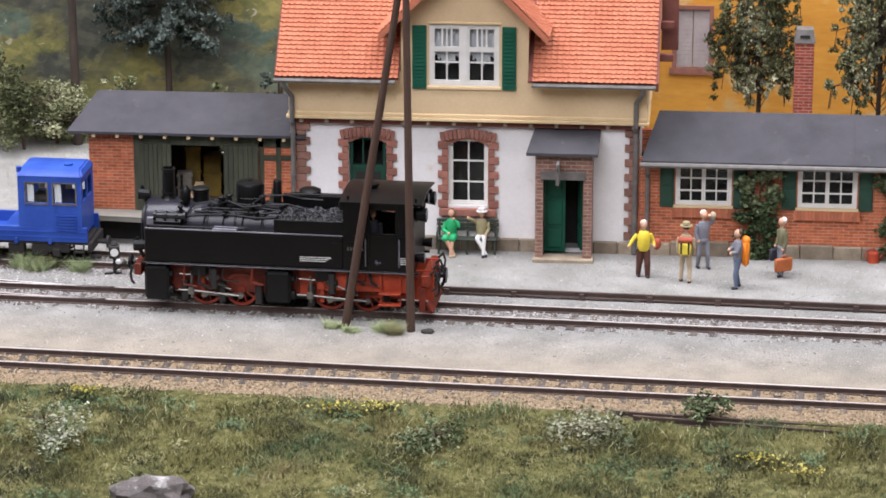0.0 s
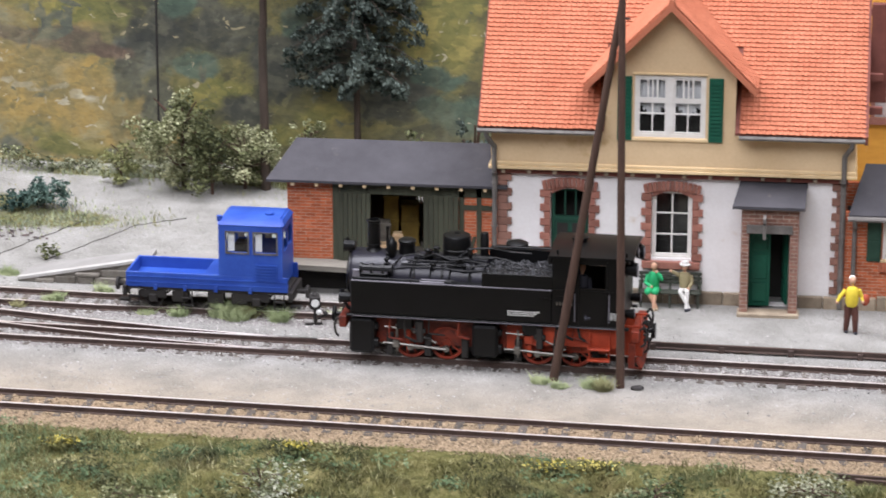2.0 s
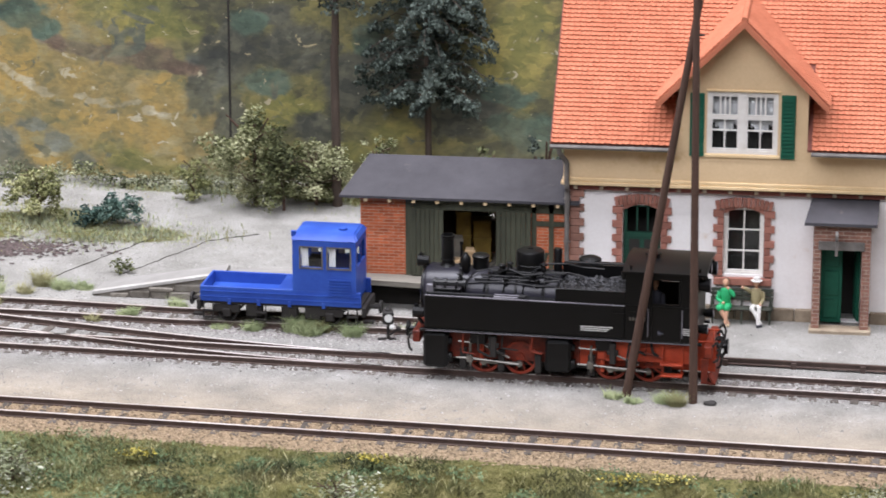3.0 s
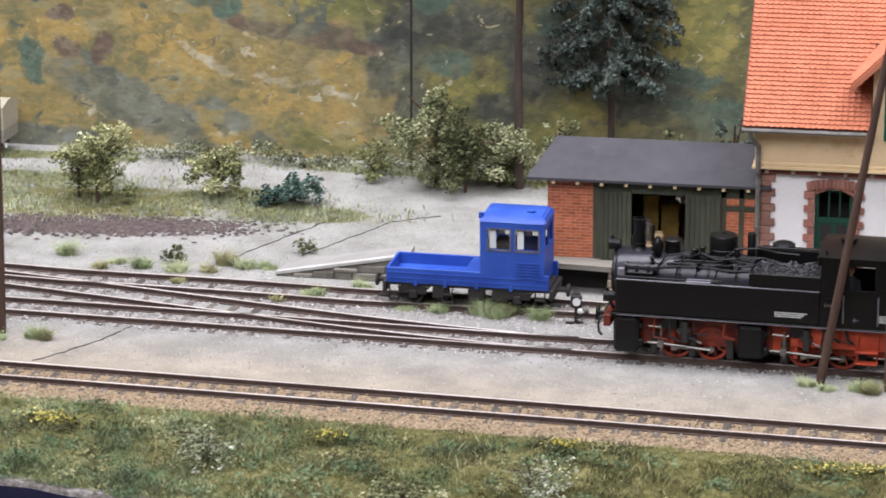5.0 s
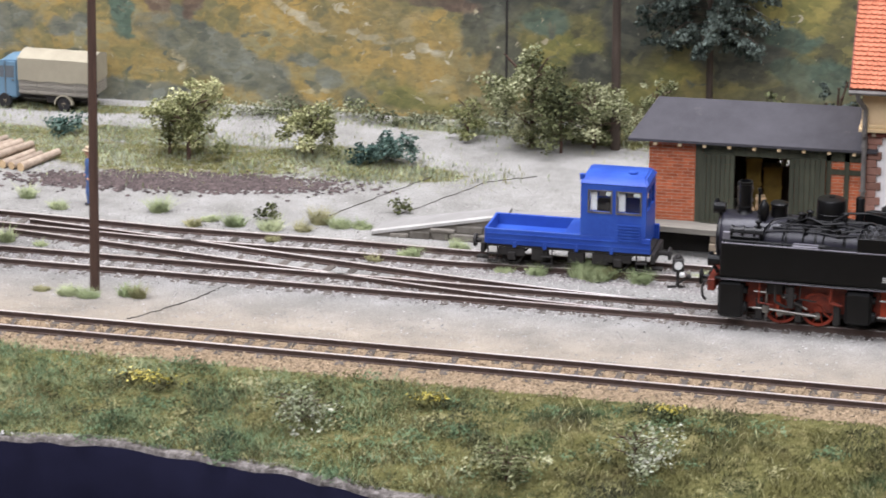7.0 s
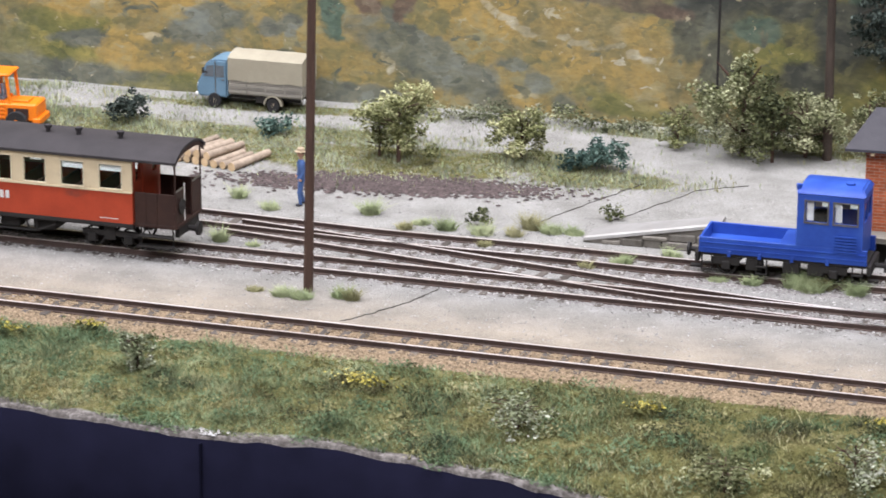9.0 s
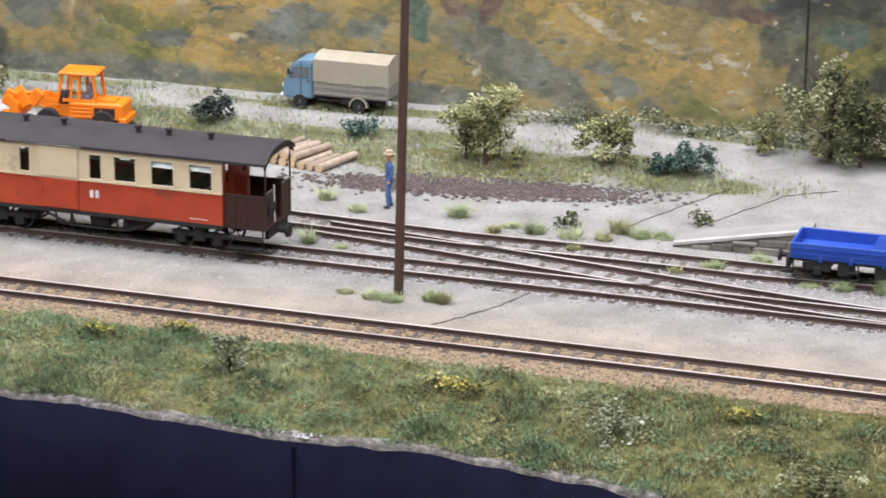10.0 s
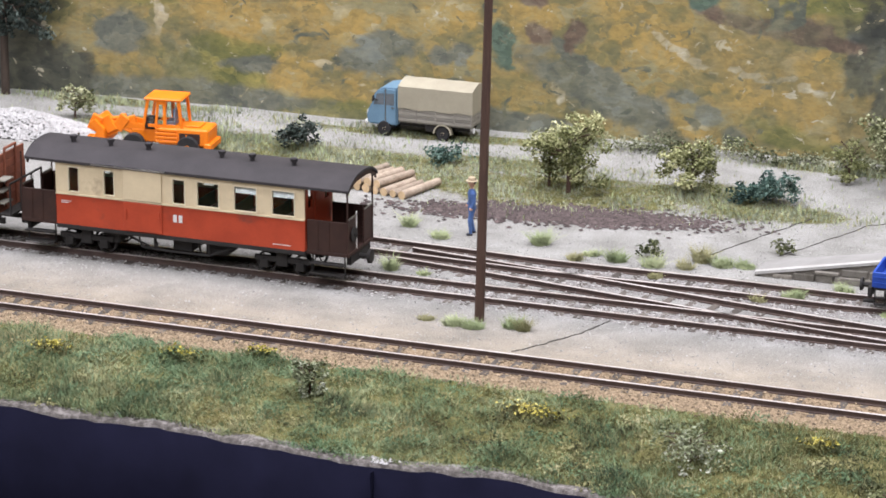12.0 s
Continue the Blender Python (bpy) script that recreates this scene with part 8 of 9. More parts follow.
def build_motorcycle():
    mc = thing("motorcycle", -37.5, 82.5, 0.2, 7, "black motorcycle with a pale front mudguard", "motorcycle", "two-wheelers")
    for x in (-6.6, 6.8):
        wire_wheel(mc, x, 0, 3.0, 3.0, M_tyre)
    bm = bmesh.new()
    pipe(bm, [(-6.6, 0.6, 3), (-5.0, 0.6, 7.6)], 0.3, 6)
    pipe(bm, [(-6.6, -0.6, 3), (-5.0, -0.6, 7.6)], 0.3, 6)
    pipe(bm, [(-5.0, 0, 7.2), (-1, 0, 6.2), (1.5, 0, 2.6), (6.8, 0, 3.0)], 0.35, 6)
    pipe(bm, [(-4.4, 0, 6.4), (-2.4, 0, 2.4), (1.5, 0, 2.4)], 0.35, 6)
    pipe(bm, [(2.2, 0, 6.0), (6.8, 0, 3.0)], 0.35, 6)
    part("frame", bm, M_under, mc)
    bm = bmesh.new()
    ball(bm, (-2.2, 0, 6.9), 1.35, 0, (1.9, 0.75, 0.8))
    part("fuel_tank", bm, M_greyblue, mc, smooth=True)
    bm = bmesh.new()
    box(bm, 0.0, 6.8, -0.9, 0.9, 6.2, 7.2, 0.35)
    part("seat", bm, M_under, mc, "long black seat")
    bm = bmesh.new()
    box(bm, -2.4, 1.4, -1.1, 1.1, 2.0, 5.0, 0.5)
    for k in range(4):
        box(bm, -2.0, 0.6, -1.35, 1.35, 3.4 + k * 0.4, 3.6 + k * 0.4)
    part("engine", bm, M_steel, mc, "grey finned engine")
    bm = bmesh.new()
    pipe(bm, [(-4.6, -2.6, 8.6), (-5.0, -0.8, 8.4), (-5.0, 0.8, 8.4), (-4.6, 2.6, 8.6)], 0.28, 6)
    part("handlebar", bm, M_steel, mc)
    bm = bmesh.new()
    cyl(bm, (-6.2, 0, 7.4), (-5.2, 0, 7.4), 0.95, 0.7, 10)
    part("headlight", bm, M_steel, mc)
    for x, mat in ((-6.6, M_white), (6.8, M_under)):
        bm = bmesh.new()
        prof = [(x + 3.5 * math.cos(a), 3 + 3.5 * math.sin(a)) for a in np.linspace(0.3, 2.7, 9)]
        prof += [(x + 3.2 * math.cos(a), 3 + 3.2 * math.sin(a)) for a in np.linspace(2.7, 0.3, 9)]
        prism(bm, prof, -0.7, 0.7)
        part("mudguard", bm, mat, mc)
    bm = bmesh.new()
    pipe(bm, [(-1.5, -1.2, 2.4), (1, -1.4, 1.7), (7.5, -1.4, 1.9)], 0.4, 6)
    part("exhaust", bm, M_steel, mc)


build_motorcycle()


def build_rail_scooter():
    sc = thing("rail_scooter", -80.5, 63.5, 0, 0, "blue scooter on four small rail wheels", "rail scooter", "two-wheelers")
    for x in (-7, 7.2):
        for y in (-5.6, 5.6):
            bm = bmesh.new()
            n = Matrix.Rotation(radians(90), 3, "X")
            lathe(bm, [(1.0, -0.9), (2.7, -0.9), (2.7, 0.5), (3.2, 0.6), (3.2, 1.0), (1.0, 1.0)], (x, y, 5.2), 16, 0, n)
            part("wheel", bm, M_brown, sc, "brown flanged wheel", smooth=True)
        bm = bmesh.new()
        cyl(bm, (x, -6, 5.2), (x, 6, 5.2), 0.45, 0.45, 8)
        part("axle", bm, M_brown, sc)
    bm = bmesh.new()
    for y in (-3.2, 2.6):
        box(bm, -8, 8, y, y + 0.6, 4.6, 5.6)
    part("underframe", bm, M_brown, sc)
    bm = bmesh.new()
    prism(bm, [(-4.6, 5.8), (-6.4, 12.8), (-5.4, 13.0), (-3.0, 6.6), (1.0, 6.4), (1.0, 5.8)], -1.6, 1.6)
    part("leg_shield", bm, M_mint, sc, "pale green leg shield")
    bm = bmesh.new()
    ball(bm, (3.6, 0, 7.6), 2.6, 0, (2.0, 0.85, 0.95))
    part("rear_body", bm, M_scooter, sc, "blue rounded rear body", smooth=True)
    bm = bmesh.new()
    box(bm, 0.2, 6.6, -1.3, 1.3, 9.4, 10.4, 0.4)
    part("seat", bm, M_under, sc)
    bm = bmesh.new()
    pipe(bm, [(-5.8, 0, 12.6), (-5.0, 0, 15.2)], 0.4, 6)
    pipe(bm, [(-3.6, -2.6, 16.4), (-5.0, -1, 15.4), (-5.0, 1, 15.4), (-3.6, 2.6, 16.4)], 0.35, 6)
    part("handlebar", bm, M_steel, sc)
    bm = bmesh.new()
    cyl(bm, (-7.0, 0, 13.4), (-5.6, 0, 13.4), 1.1, 1.0, 10)
    part("headlight", bm, M_canvas, sc)


M_scooter = material("scooter_blue", (0.06, 0.20, 0.34), (0.04, 0.14, 0.25), scale=150, rough=0.4, bump=0.03)
M_mint = material("mint_paint", (0.42, 0.50, 0.36), (0.33, 0.40, 0.28), scale=150, rough=0.4, bump=0.03)
build_rail_scooter()


def build_ground_signal():
    gs = thing("ground_signal", -103.6, 49.6, 0, 12, "small black point lantern with white discs", "signal")
    bm = bmesh.new()
    box(bm, -3.4, 2.4, -0.6, 0.6, -0.3, 0.5)
    cyl(bm, (0, 0, 0.3), (0, 0, 6), 0.6, 0.5, 8)
    pipe(bm, [(0.4, 0, 1.5), (3.2, -0.6, 3.6)], 0.35, 6)
    ball(bm, (3.4, -0.6, 3.8), 0.9, 0)
    part("stand", bm, M_under, gs)
    bm = bmesh.new()
    box(bm, -1.8, 1.8, -1.6, 1.6, 5.6, 10.0, 0.4)
    lathe(bm, [(1.0, 10), (1.2, 10.4), (0.5, 11.4)], (0, 0, 0), 10)
    part("lantern", bm, M_under, gs)
    bm = bmesh.new()
    cyl(bm, (0, -1.75, 7.8), (0, -1.6, 7.8), 1.35, 1.35, 14)
    part("disc", bm, M_letter, gs, "round white disc")
    bm = bmesh.new()
    ball(bm, (1.2, -1.4, 4.6), 0.9, 0)
    part("counterweight", bm, M_letter, gs, "white counterweight")


build_ground_signal()


def build_logs():
    rr = random.Random(3)
    d = Vector((0.36, 0.93, 0)).normalized()
    rows = [(-379 + i * 3.8, 140 - i * 1.1, 1.5) for i in range(8)] + [(-375 + i * 4.0, 139 - i * 1.1, 3.9) for i in range(4)]
    for i, (x, y, z) in enumerate(rows):
        r, l = rr.uniform(1.25, 1.8), rr.uniform(18, 23)
        lg = thing("log", x, y, ground_z(x, y) + z, math.degrees(math.atan2(d.y, d.x)) + rr.uniform(-5, 5), "cut tree log with pale ends in a pile", "log", "log pile")
        bm = bmesh.new()
        cyl(bm, (0, 0, 0), (l, 0, rr.uniform(-0.3, 0.3)), r, r * 0.88, 12, caps=False)
        part("bark", bm, M_bark, lg, smooth=True)
        for u, q in ((0, r), (l, r * 0.88)):
            bm = bmesh.new()
            cyl(bm, (u - 0.06, 0, 0), (u + 0.06, 0, 0), q * 0.98, q * 0.98, 12)
            part("cut_end", bm, M_cut, lg, "pale sawn end")


build_logs()


def build_pots():
    pt = thing("flower_tub", -12.4, 84.4, 0, 0, "small brown wooden tub by the door", "tub")
    bm = bmesh.new()
    lathe(bm, [(2.2, 0), (2.6, 0.2), (2.9, 4.4), (2.5, 4.4), (2.3, 3.6)], (0, 0, 0), 14)
    part("tub", bm, M_arch, pt)
    bm = bmesh.new()
    for z in (1.0, 3.4):
        lathe(bm, [(2.6 + z * 0.08, z), (2.75 + z * 0.08, z + 0.1), (2.75 + z * 0.08, z + 0.4), (2.6 + z * 0.08, z + 0.5)], (0, 0, 0), 14)
    part("hoop", bm, M_brown, pt)
    wc = thing("watering_can", 147.5, 84.0, 0, 0, "red watering can by the wall", "watering can")
    wc.scale = (0.72, 0.72, 0.72)
    bm = bmesh.new()
    lathe(bm, [(2.6, 0.1), (2.6, 4.8), (1.6, 5.4)], (0, 0, 0), 14)
    part("can", bm, M_coachred, wc)
    bm = bmesh.new()
    pipe(bm, [(2.2, 0, 1.5), (5.5, 0, 5.8)], 0.45, 6)
    part("spout", bm, M_coachred, wc)
    bm = bmesh.new()
    pipe(bm, [(-2.4, 0, 1.2), (-4.2, 0, 3.4), (-2.6, 0, 6.0), (0, 0, 7.0), (1.4, 0, 5.2)], 0.3, 6)
    part("handle", bm, M_coachred, wc)


build_pots()


def build_shed_goods():
    for x, y, w, h, mat, lab in ((-88, 100, 5, 11, M_greywood, "grey wooden crate stacked inside the shed"), (-80, 110, 6, 15, M_yellow, "yellow painted rack inside the shed"), (-86.5, 94, 4, 5, M_cut, "pale wooden box inside the shed"), (-86.0, 106, 5, 19, M_yellow, "tall ochre stack of boards inside the shed"), (-82.5, 97, 3, 8, M_cut, "pale wooden box beside a stack")):
        g = thing("crate", x, y, 10.2, 8, lab, "crate", "goods in the shed")
        bm = bmesh.new()
        box(bm, -w / 2, w / 2, -w / 2, w / 2, 0, h, 0.2)
        part("box", bm, mat, g)
        for z in (0.2, h / 2, h - 1.2):
            bm = bmesh.new()
            box(bm, -w / 2 - 0.3, w / 2 + 0.3, -w / 2 - 0.35, -w / 2, z, z + 1.0)
            part("slat", bm, mat, g)


M_yellow = material("yellow_ochre_paint", (0.27, 0.18, 0.04), (0.16, 0.105, 0.025), scale=200)
build_shed_goods()


def build_chimney_and_house():
    ch = thing("brick_chimney", 123, 114, 40, 0, "slim brick chimney with a grey metal cowl", "chimney")
    bm = bmesh.new()
    box(bm, -3.2, 3.2, -3.2, 3.2, 0, 28.5)
    part("shaft", bm, M_brick2, ch)
    bm = bmesh.new()
    hexa(bm, [(-3.6, -3.6, 28.5), (3.6, -3.6, 28.5), (3.6, 3.6, 28.5), (-3.6, 3.6, 28.5)], [(-2.8, -2.8, 33), (2.8, -2.8, 33), (2.8, 2.8, 33), (-2.8, 2.8, 33)])
    part("cowl", bm, M_zinc, ch)
    # dark plate on the cowl, shade of the flue put into its colour
    bm = bmesh.new()
    box(bm, -1.6, 1.6, -3.55, -3.2, 30.2, 31.2)
    part("flue_opening", bm, M_darkroom, ch)
    # the half-relief house behind the wing
    ho = thing("relief_house", 120, 200, 0, 0, "ochre painted house wall with a pale shuttered window", "house")
    bm = bmesh.new()
    wall_with_holes(bm, -55, 90, -2, 120, 0, 4, [(-41.5, -29.5, 36.5, 58.5)])
    part("wall", bm, M_paintwall, ho, "brushed ochre wall")
    bm = bmesh.new()
    box(bm, -43, -41.5, -0.4, 0.6, 35, 60)
    box(bm, -29.5, -28, -0.4, 0.6, 35, 60)
    box(bm, -41.5, -29.5, -0.4, 0.6, 58.5, 60)
    box(bm, -44, -27, -0.6, 0.6, 34, 36.5)
    fr = part("window_frame", bm, M_arch, ho, "brown painted window frame")
    bm = bmesh.new()
    for i in range(14):
        z = 36.6 + i * 1.56
        box(bm, -41.4, -35.7, 0.6, 1.2, z, z + 1.5)
        box(bm, -35.3, -29.6, 0.6, 1.2, z, z + 1.5)
    part("window_shutter", bm, M_lav, fr, "pale lavender louvred shutters")


M_brick2 = brick_material("chimney_brickwork", (0.42, 0.085, 0.055), (0.32, 0.06, 0.04), (0.50, 0.36, 0.26), course=0.0011, length=0.0036)
M_paintwall = material("brushed_ochre", (0.72, 0.36, 0.06), (0.52, 0.22, 0.03), scale=25, fine=350, bump=0.15, stretch=(0.3, 1, 1.2), spots=(0.60, 0.47, 0.24), spot_at=0.56, spot_scale=22)
M_lav = material("lavender_shutter", (0.46, 0.40, 0.38), (0.34, 0.29, 0.28), scale=100, fine=700, bump=0.2)
build_chimney_and_house()

# ---------------------------------------------------------------- plants
def leaf_material(name, a, b, c, rough=0.7, single=0.42, patch=None, even=False):
    """Leaves vary one by one and in patches; even: normals bent upwards so that thin fibres are lit alike."""
    m = bpy.data.materials.new(name)
    m.use_nodes = True
    t = m.node_tree
    bs = t.nodes["Principled BSDF"]
    bs.inputs["Roughness"].default_value = rough
    bs.inputs["Specular IOR Level"].default_value = 0.2
    geo = t.nodes.new("ShaderNodeNewGeometry")
    n = t.nodes.new("ShaderNodeTexNoise")
    n.inputs["Scale"].default_value = 45
    n.inputs["Detail"].default_value = 4
    t.links.new(geo.outputs["Position"], n.inputs["Vector"])
    s = t.nodes.new("ShaderNodeMath")
    s.operation = "MULTIPLY_ADD"
    s.inputs[1].default_value = single
    t.links.new(geo.outputs["Random Per Island"], s.inputs[0])
    s2 = t.nodes.new("ShaderNodeMath")
    s2.operation = "MULTIPLY_ADD"
    s2.inputs[1].default_value = 1.9
    s2.inputs[2].default_value = -0.66
    t.links.new(n.outputs["Fac"], s2.inputs[0])
    t.links.new(s2.outputs[0], s.inputs[2])
    r = t.nodes.new("ShaderNodeValToRGB")
    r.color_ramp.elements.new(0.5)
    for e, (p, col) in zip(r.color_ramp.elements, ((0.1, a), (0.5, b), (0.9, c))):
        e.position, e.color = p, (*col, 1)
    t.links.new(s.outputs[0], r.inputs[0])
    col = r.outputs[0]
    for k, (tint, at, size) in enumerate(patch or ()):
        pn = t.nodes.new("ShaderNodeTexNoise")
        pn.noise_dimensions = "4D"
        pn.inputs["W"].default_value = 3.0 + 5 * k
        pn.inputs["Scale"].default_value, pn.inputs["Detail"].default_value = size, 3
        t.links.new(geo.outputs["Position"], pn.inputs["Vector"])
        mr = t.nodes.new("ShaderNodeMapRange")
        mr.inputs["From Min"].default_value, mr.inputs["From Max"].default_value = at, at + 0.16
        mr.inputs["To Max"].default_value = 0.8
        t.links.new(pn.outputs["Fac"], mr.inputs["Value"])
        mx = t.nodes.new("ShaderNodeMix")
        mx.data_type = "RGBA"
        t.links.new(mr.outputs[0], mx.inputs[0])
        t.links.new(col, mx.inputs[6])
        mx.inputs[7].default_value = (*tint, 1)
        col = mx.outputs[2]
    t.links.new(col, bs.inputs["Base Color"])
    if even:
        up = t.nodes.new("ShaderNodeVectorMath")
        up.operation = "MULTIPLY_ADD"
        up.inputs[1].default_value = (0.35, 0.35, 0.35)
        up.inputs[2].default_value = (0.0, -0.2, 0.8)
        t.links.new(geo.outputs["Normal"], up.inputs[0])
        nm = t.nodes.new("ShaderNodeVectorMath")
        nm.operation = "NORMALIZE"
        t.links.new(up.outputs[0], nm.inputs[0])
        t.links.new(nm.outputs[0], bs.inputs["Normal"])
    return m


# pale and olive: ramp ends paint dark gaps and bright glints into the leaves
L_pale = leaf_material("pale_leaf", (0.05, 0.055, 0.02), (0.20, 0.21, 0.085), (0.62, 0.60, 0.34))
L_olive = leaf_material("olive_leaf", (0.028, 0.034, 0.015), (0.12, 0.13, 0.055), (0.47, 0.47, 0.29))
L_dark = leaf_material("dark_needle", (0.018, 0.024, 0.02), (0.055, 0.072, 0.06), (0.18, 0.22, 0.19))
# the near-white end stands in for glints on the foliage
L_birch = leaf_material("birch_leaf", (0.032, 0.034, 0.014), (0.13, 0.13, 0.055), (0.60, 0.60, 0.42))
L_scrub = leaf_material("scrub_leaf", (0.07, 0.08, 0.045), (0.17, 0.18, 0.105), (0.40, 0.40, 0.29))
L_teal = leaf_material("teal_leaf", (0.025, 0.05, 0.042), (0.06, 0.105, 0.085), (0.13, 0.185, 0.15))
L_ivy = leaf_material("ivy_leaf", (0.025, 0.04, 0.018), (0.06, 0.085, 0.035), (0.24, 0.27, 0.15))
# the last, darkest tint paints shaded gaps into the grass, here and in sage
BANK_PATCHES = (((0.055, 0.092, 0.036), 0.50, 34), ((0.16, 0.125, 0.05), 0.54, 30), ((0.02, 0.023, 0.010), 0.49, 44))
L_grass = leaf_material("grass_blade", (0.044, 0.045, 0.012), (0.102, 0.096, 0.026), (0.175, 0.152, 0.055), single=0.14, patch=BANK_PATCHES, even=True)
L_sage = leaf_material("sage_blade", (0.12, 0.145, 0.062), (0.21, 0.235, 0.11), (0.33, 0.335, 0.185), single=0.12, patch=(((0.11, 0.20, 0.105), 0.48, 34), ((0.30, 0.24, 0.12), 0.54, 30), ((0.045, 0.058, 0.026), 0.51, 44)), even=True)
L_weed = leaf_material("weed_blade", (0.06, 0.10, 0.046), (0.11, 0.165, 0.08), (0.195, 0.25, 0.14), single=0.2, even=True)
L_grey = leaf_material("grey_green_blade", (0.14, 0.16, 0.10), (0.24, 0.26, 0.17), (0.38, 0.39, 0.28), single=0.25, even=True)
L_straw = leaf_material("straw_blade", (0.16, 0.155, 0.065), (0.25, 0.235, 0.11), (0.37, 0.345, 0.20), single=0.25, even=True)
L_tuft = leaf_material("tuft_blade", (0.19, 0.235, 0.11), (0.33, 0.37, 0.19), (0.46, 0.48, 0.29), single=0.25, even=True)
L_yellow = leaf_material("yellow_flower", (0.20, 0.18, 0.03), (0.38, 0.32, 0.06), (0.58, 0.50, 0.15))
L_white = leaf_material("white_flower", (0.09, 0.11, 0.055), (0.22, 0.24, 0.14), (0.60, 0.60, 0.52))


def leaves(name, clumps, n, size, mat, parent, seed=0, droop=0.0, flat=0.5, shell=0.55):
    """Many small leaves filling uneven clumps (x, y, z, rx, ry, rz), thickest near the outside."""
    rg = np.random.default_rng(seed)
    cl = np.array(clumps, dtype=float)
    w = (cl[:, 3] * cl[:, 4] * cl[:, 5]) ** 0.67
    pick = rg.choice(len(cl), n, p=w / w.sum())
    d = rg.normal(size=(n, 3))
    d /= np.linalg.norm(d, axis=1)[:, None]
    rad = shell + (1 - shell) * rg.random(n) ** 0.6
    rad *= 1 + 0.22 * np.sin(d[:, 0] * 5 + pick) * np.cos(d[:, 2] * 4 + pick * 2)
    p = cl[pick, :3] + d * cl[pick, 3:6] * rad[:, None]
    p[:, 2] -= droop * np.abs(d[:, 0]) * cl[pick, 5]
    u = rg.normal(size=(n, 3))
    u[:, 2] *= flat
    u /= np.linalg.norm(u, axis=1)[:, None]
    v = np.cross(u, rg.normal(size=(n, 3)))
    v /= np.linalg.norm(v, axis=1)[:, None]
    s = size * (0.6 + 0.8 * rg.random(n))[:, None]
    a, b, c, e = p - u * s, p + v * s * 0.55, p + u * s, p - v * s * 0.55
    verts = np.stack([a, b, c, e], 1).reshape(-1, 3)
    faces = np.arange(4 * n).reshape(n, 4)
    ob = raw(name, verts, faces, mat, parent)
    return ob


def branches(parent, base_r, height, spread, n, seed, mat=None, lean=0.0):
    rr = random.Random(seed)
    bm = bmesh.new()
    cyl(bm, (0, 0, -1.5), (lean, 0, height * 0.45), base_r, base_r * 0.7, 8)
    cyl(bm, (lean, 0, height * 0.45), (lean * 1.4, 0, height * 0.85), base_r * 0.7, base_r * 0.25, 7)
    for i in range(n):
        a = 2 * math.pi * i / n + rr.uniform(-0.4, 0.4)
        z0 = height * rr.uniform(0.12, 0.7)
        l = spread * rr.uniform(0.5, 0.95)
        z1 = z0 + height * rr.uniform(0.1, 0.35)
        m = (math.cos(a) * l * 0.5 + lean, math.sin(a) * l * 0.5, (z0 + z1) / 2 + 0.8)
        pipe(bm, [(lean * z0 / height, 0, z0), m, (math.cos(a) * l + lean, math.sin(a) * l, z1)], base_r * 0.28, 5)
    return part("trunk", bm, mat or M_pole, parent, smooth=True)


def bush(x, y, h, w, mat, label, n=900, size=0.9, seed=1, trunk=True, name="bush", low=0.25):
    b = thing(name, x, y, ground_z(x, y), 0, label, "bush", "bushes")
    rr = random.Random(seed)
    if trunk:
        branches(b, max(0.5, h * 0.03), h, w * 0.32, 14, seed)
    cl = []
    for i in range(26):
        a = rr.uniform(0, 2 * math.pi)
        q = rr.uniform(0.2, 0.85)
        z = h * rr.uniform(low + 0.1, 0.92)
        k = 0.55 + 0.5 * (1 - abs(z / h - 0.45))
        r = w * rr.uniform(0.08, 0.15)
        cl.append((math.cos(a) * q * w * 0.55 * k, math.sin(a) * q * w * 0.5 * k, z, r, r, r * 0.85))
    cl.append((0, 0, h * 0.5, w * 0.2, w * 0.2, h * 0.25))
    leaves("foliage", cl, n, size, mat, b, seed, shell=0.35)
    return b


bush(-298, 162, 30, 32, L_pale, "loose pale green shrub on the rough ground", 5200, 0.62, 1, low=-0.02)
bush(-307, 168, 20, 18, L_pale, "small yellowish shrub beside a larger one", 1100, 0.6, 21, low=0.05)
bush(-254, 171, 21, 25, L_pale, "rounded pale green shrub beside the road", 3800, 0.6, 2, low=-0.02)
bush(-178, 203, 37, 40, L_olive, "tall olive shrub in front of the painted hill", 6500, 0.7, 3, low=0.05)
bush(-155, 205, 24, 34, L_olive, "dense olive shrub beside a tree trunk", 4600, 0.7, 4, low=0.05)
bush(-166, 197, 22, 30, L_olive, "broad olive shrub at the road's edge", 2600, 0.7, 24, low=0.05)
bush(-203, 208, 16, 16, L_pale, "small shrub at the foot of the hill", 1000, 0.62, 5, low=0.05)
bush(-133, 212, 26, 20, L_olive, "olive shrub behind the goods shed", 1500, 0.7, 25)
bush(-222, 168, 11, 20, L_teal, "low blue-green shrub on a grassy patch", 1500, 0.7, 6, False, low=0.1)
bush(-233, 166, 7, 14, L_teal, "low blue-green creeping shrub", 600, 0.7, 26, False, low=0.1)
bush(-80, 152, 40, 26, L_olive, "olive shrub rising behind the goods shed", 1000, 1.0, 7)
bush(-62, 150, 47, 18, L_dark, "dark shrub between shed and station", 900, 1.0, 8)
bush(-410, 183, 12, 20, L_dark, "dark prickly shrub by the road", 1400, 0.7, 9, False, low=0.15)
bush(-350, 183, 7, 22, L_teal, "low blue-green ground cover", 700, 0.7, 10, False, low=0.1)
bush(-510, 200, 13, 16, L_olive, "small green shrub beside the gravel heap", 700, 0.8, 11)
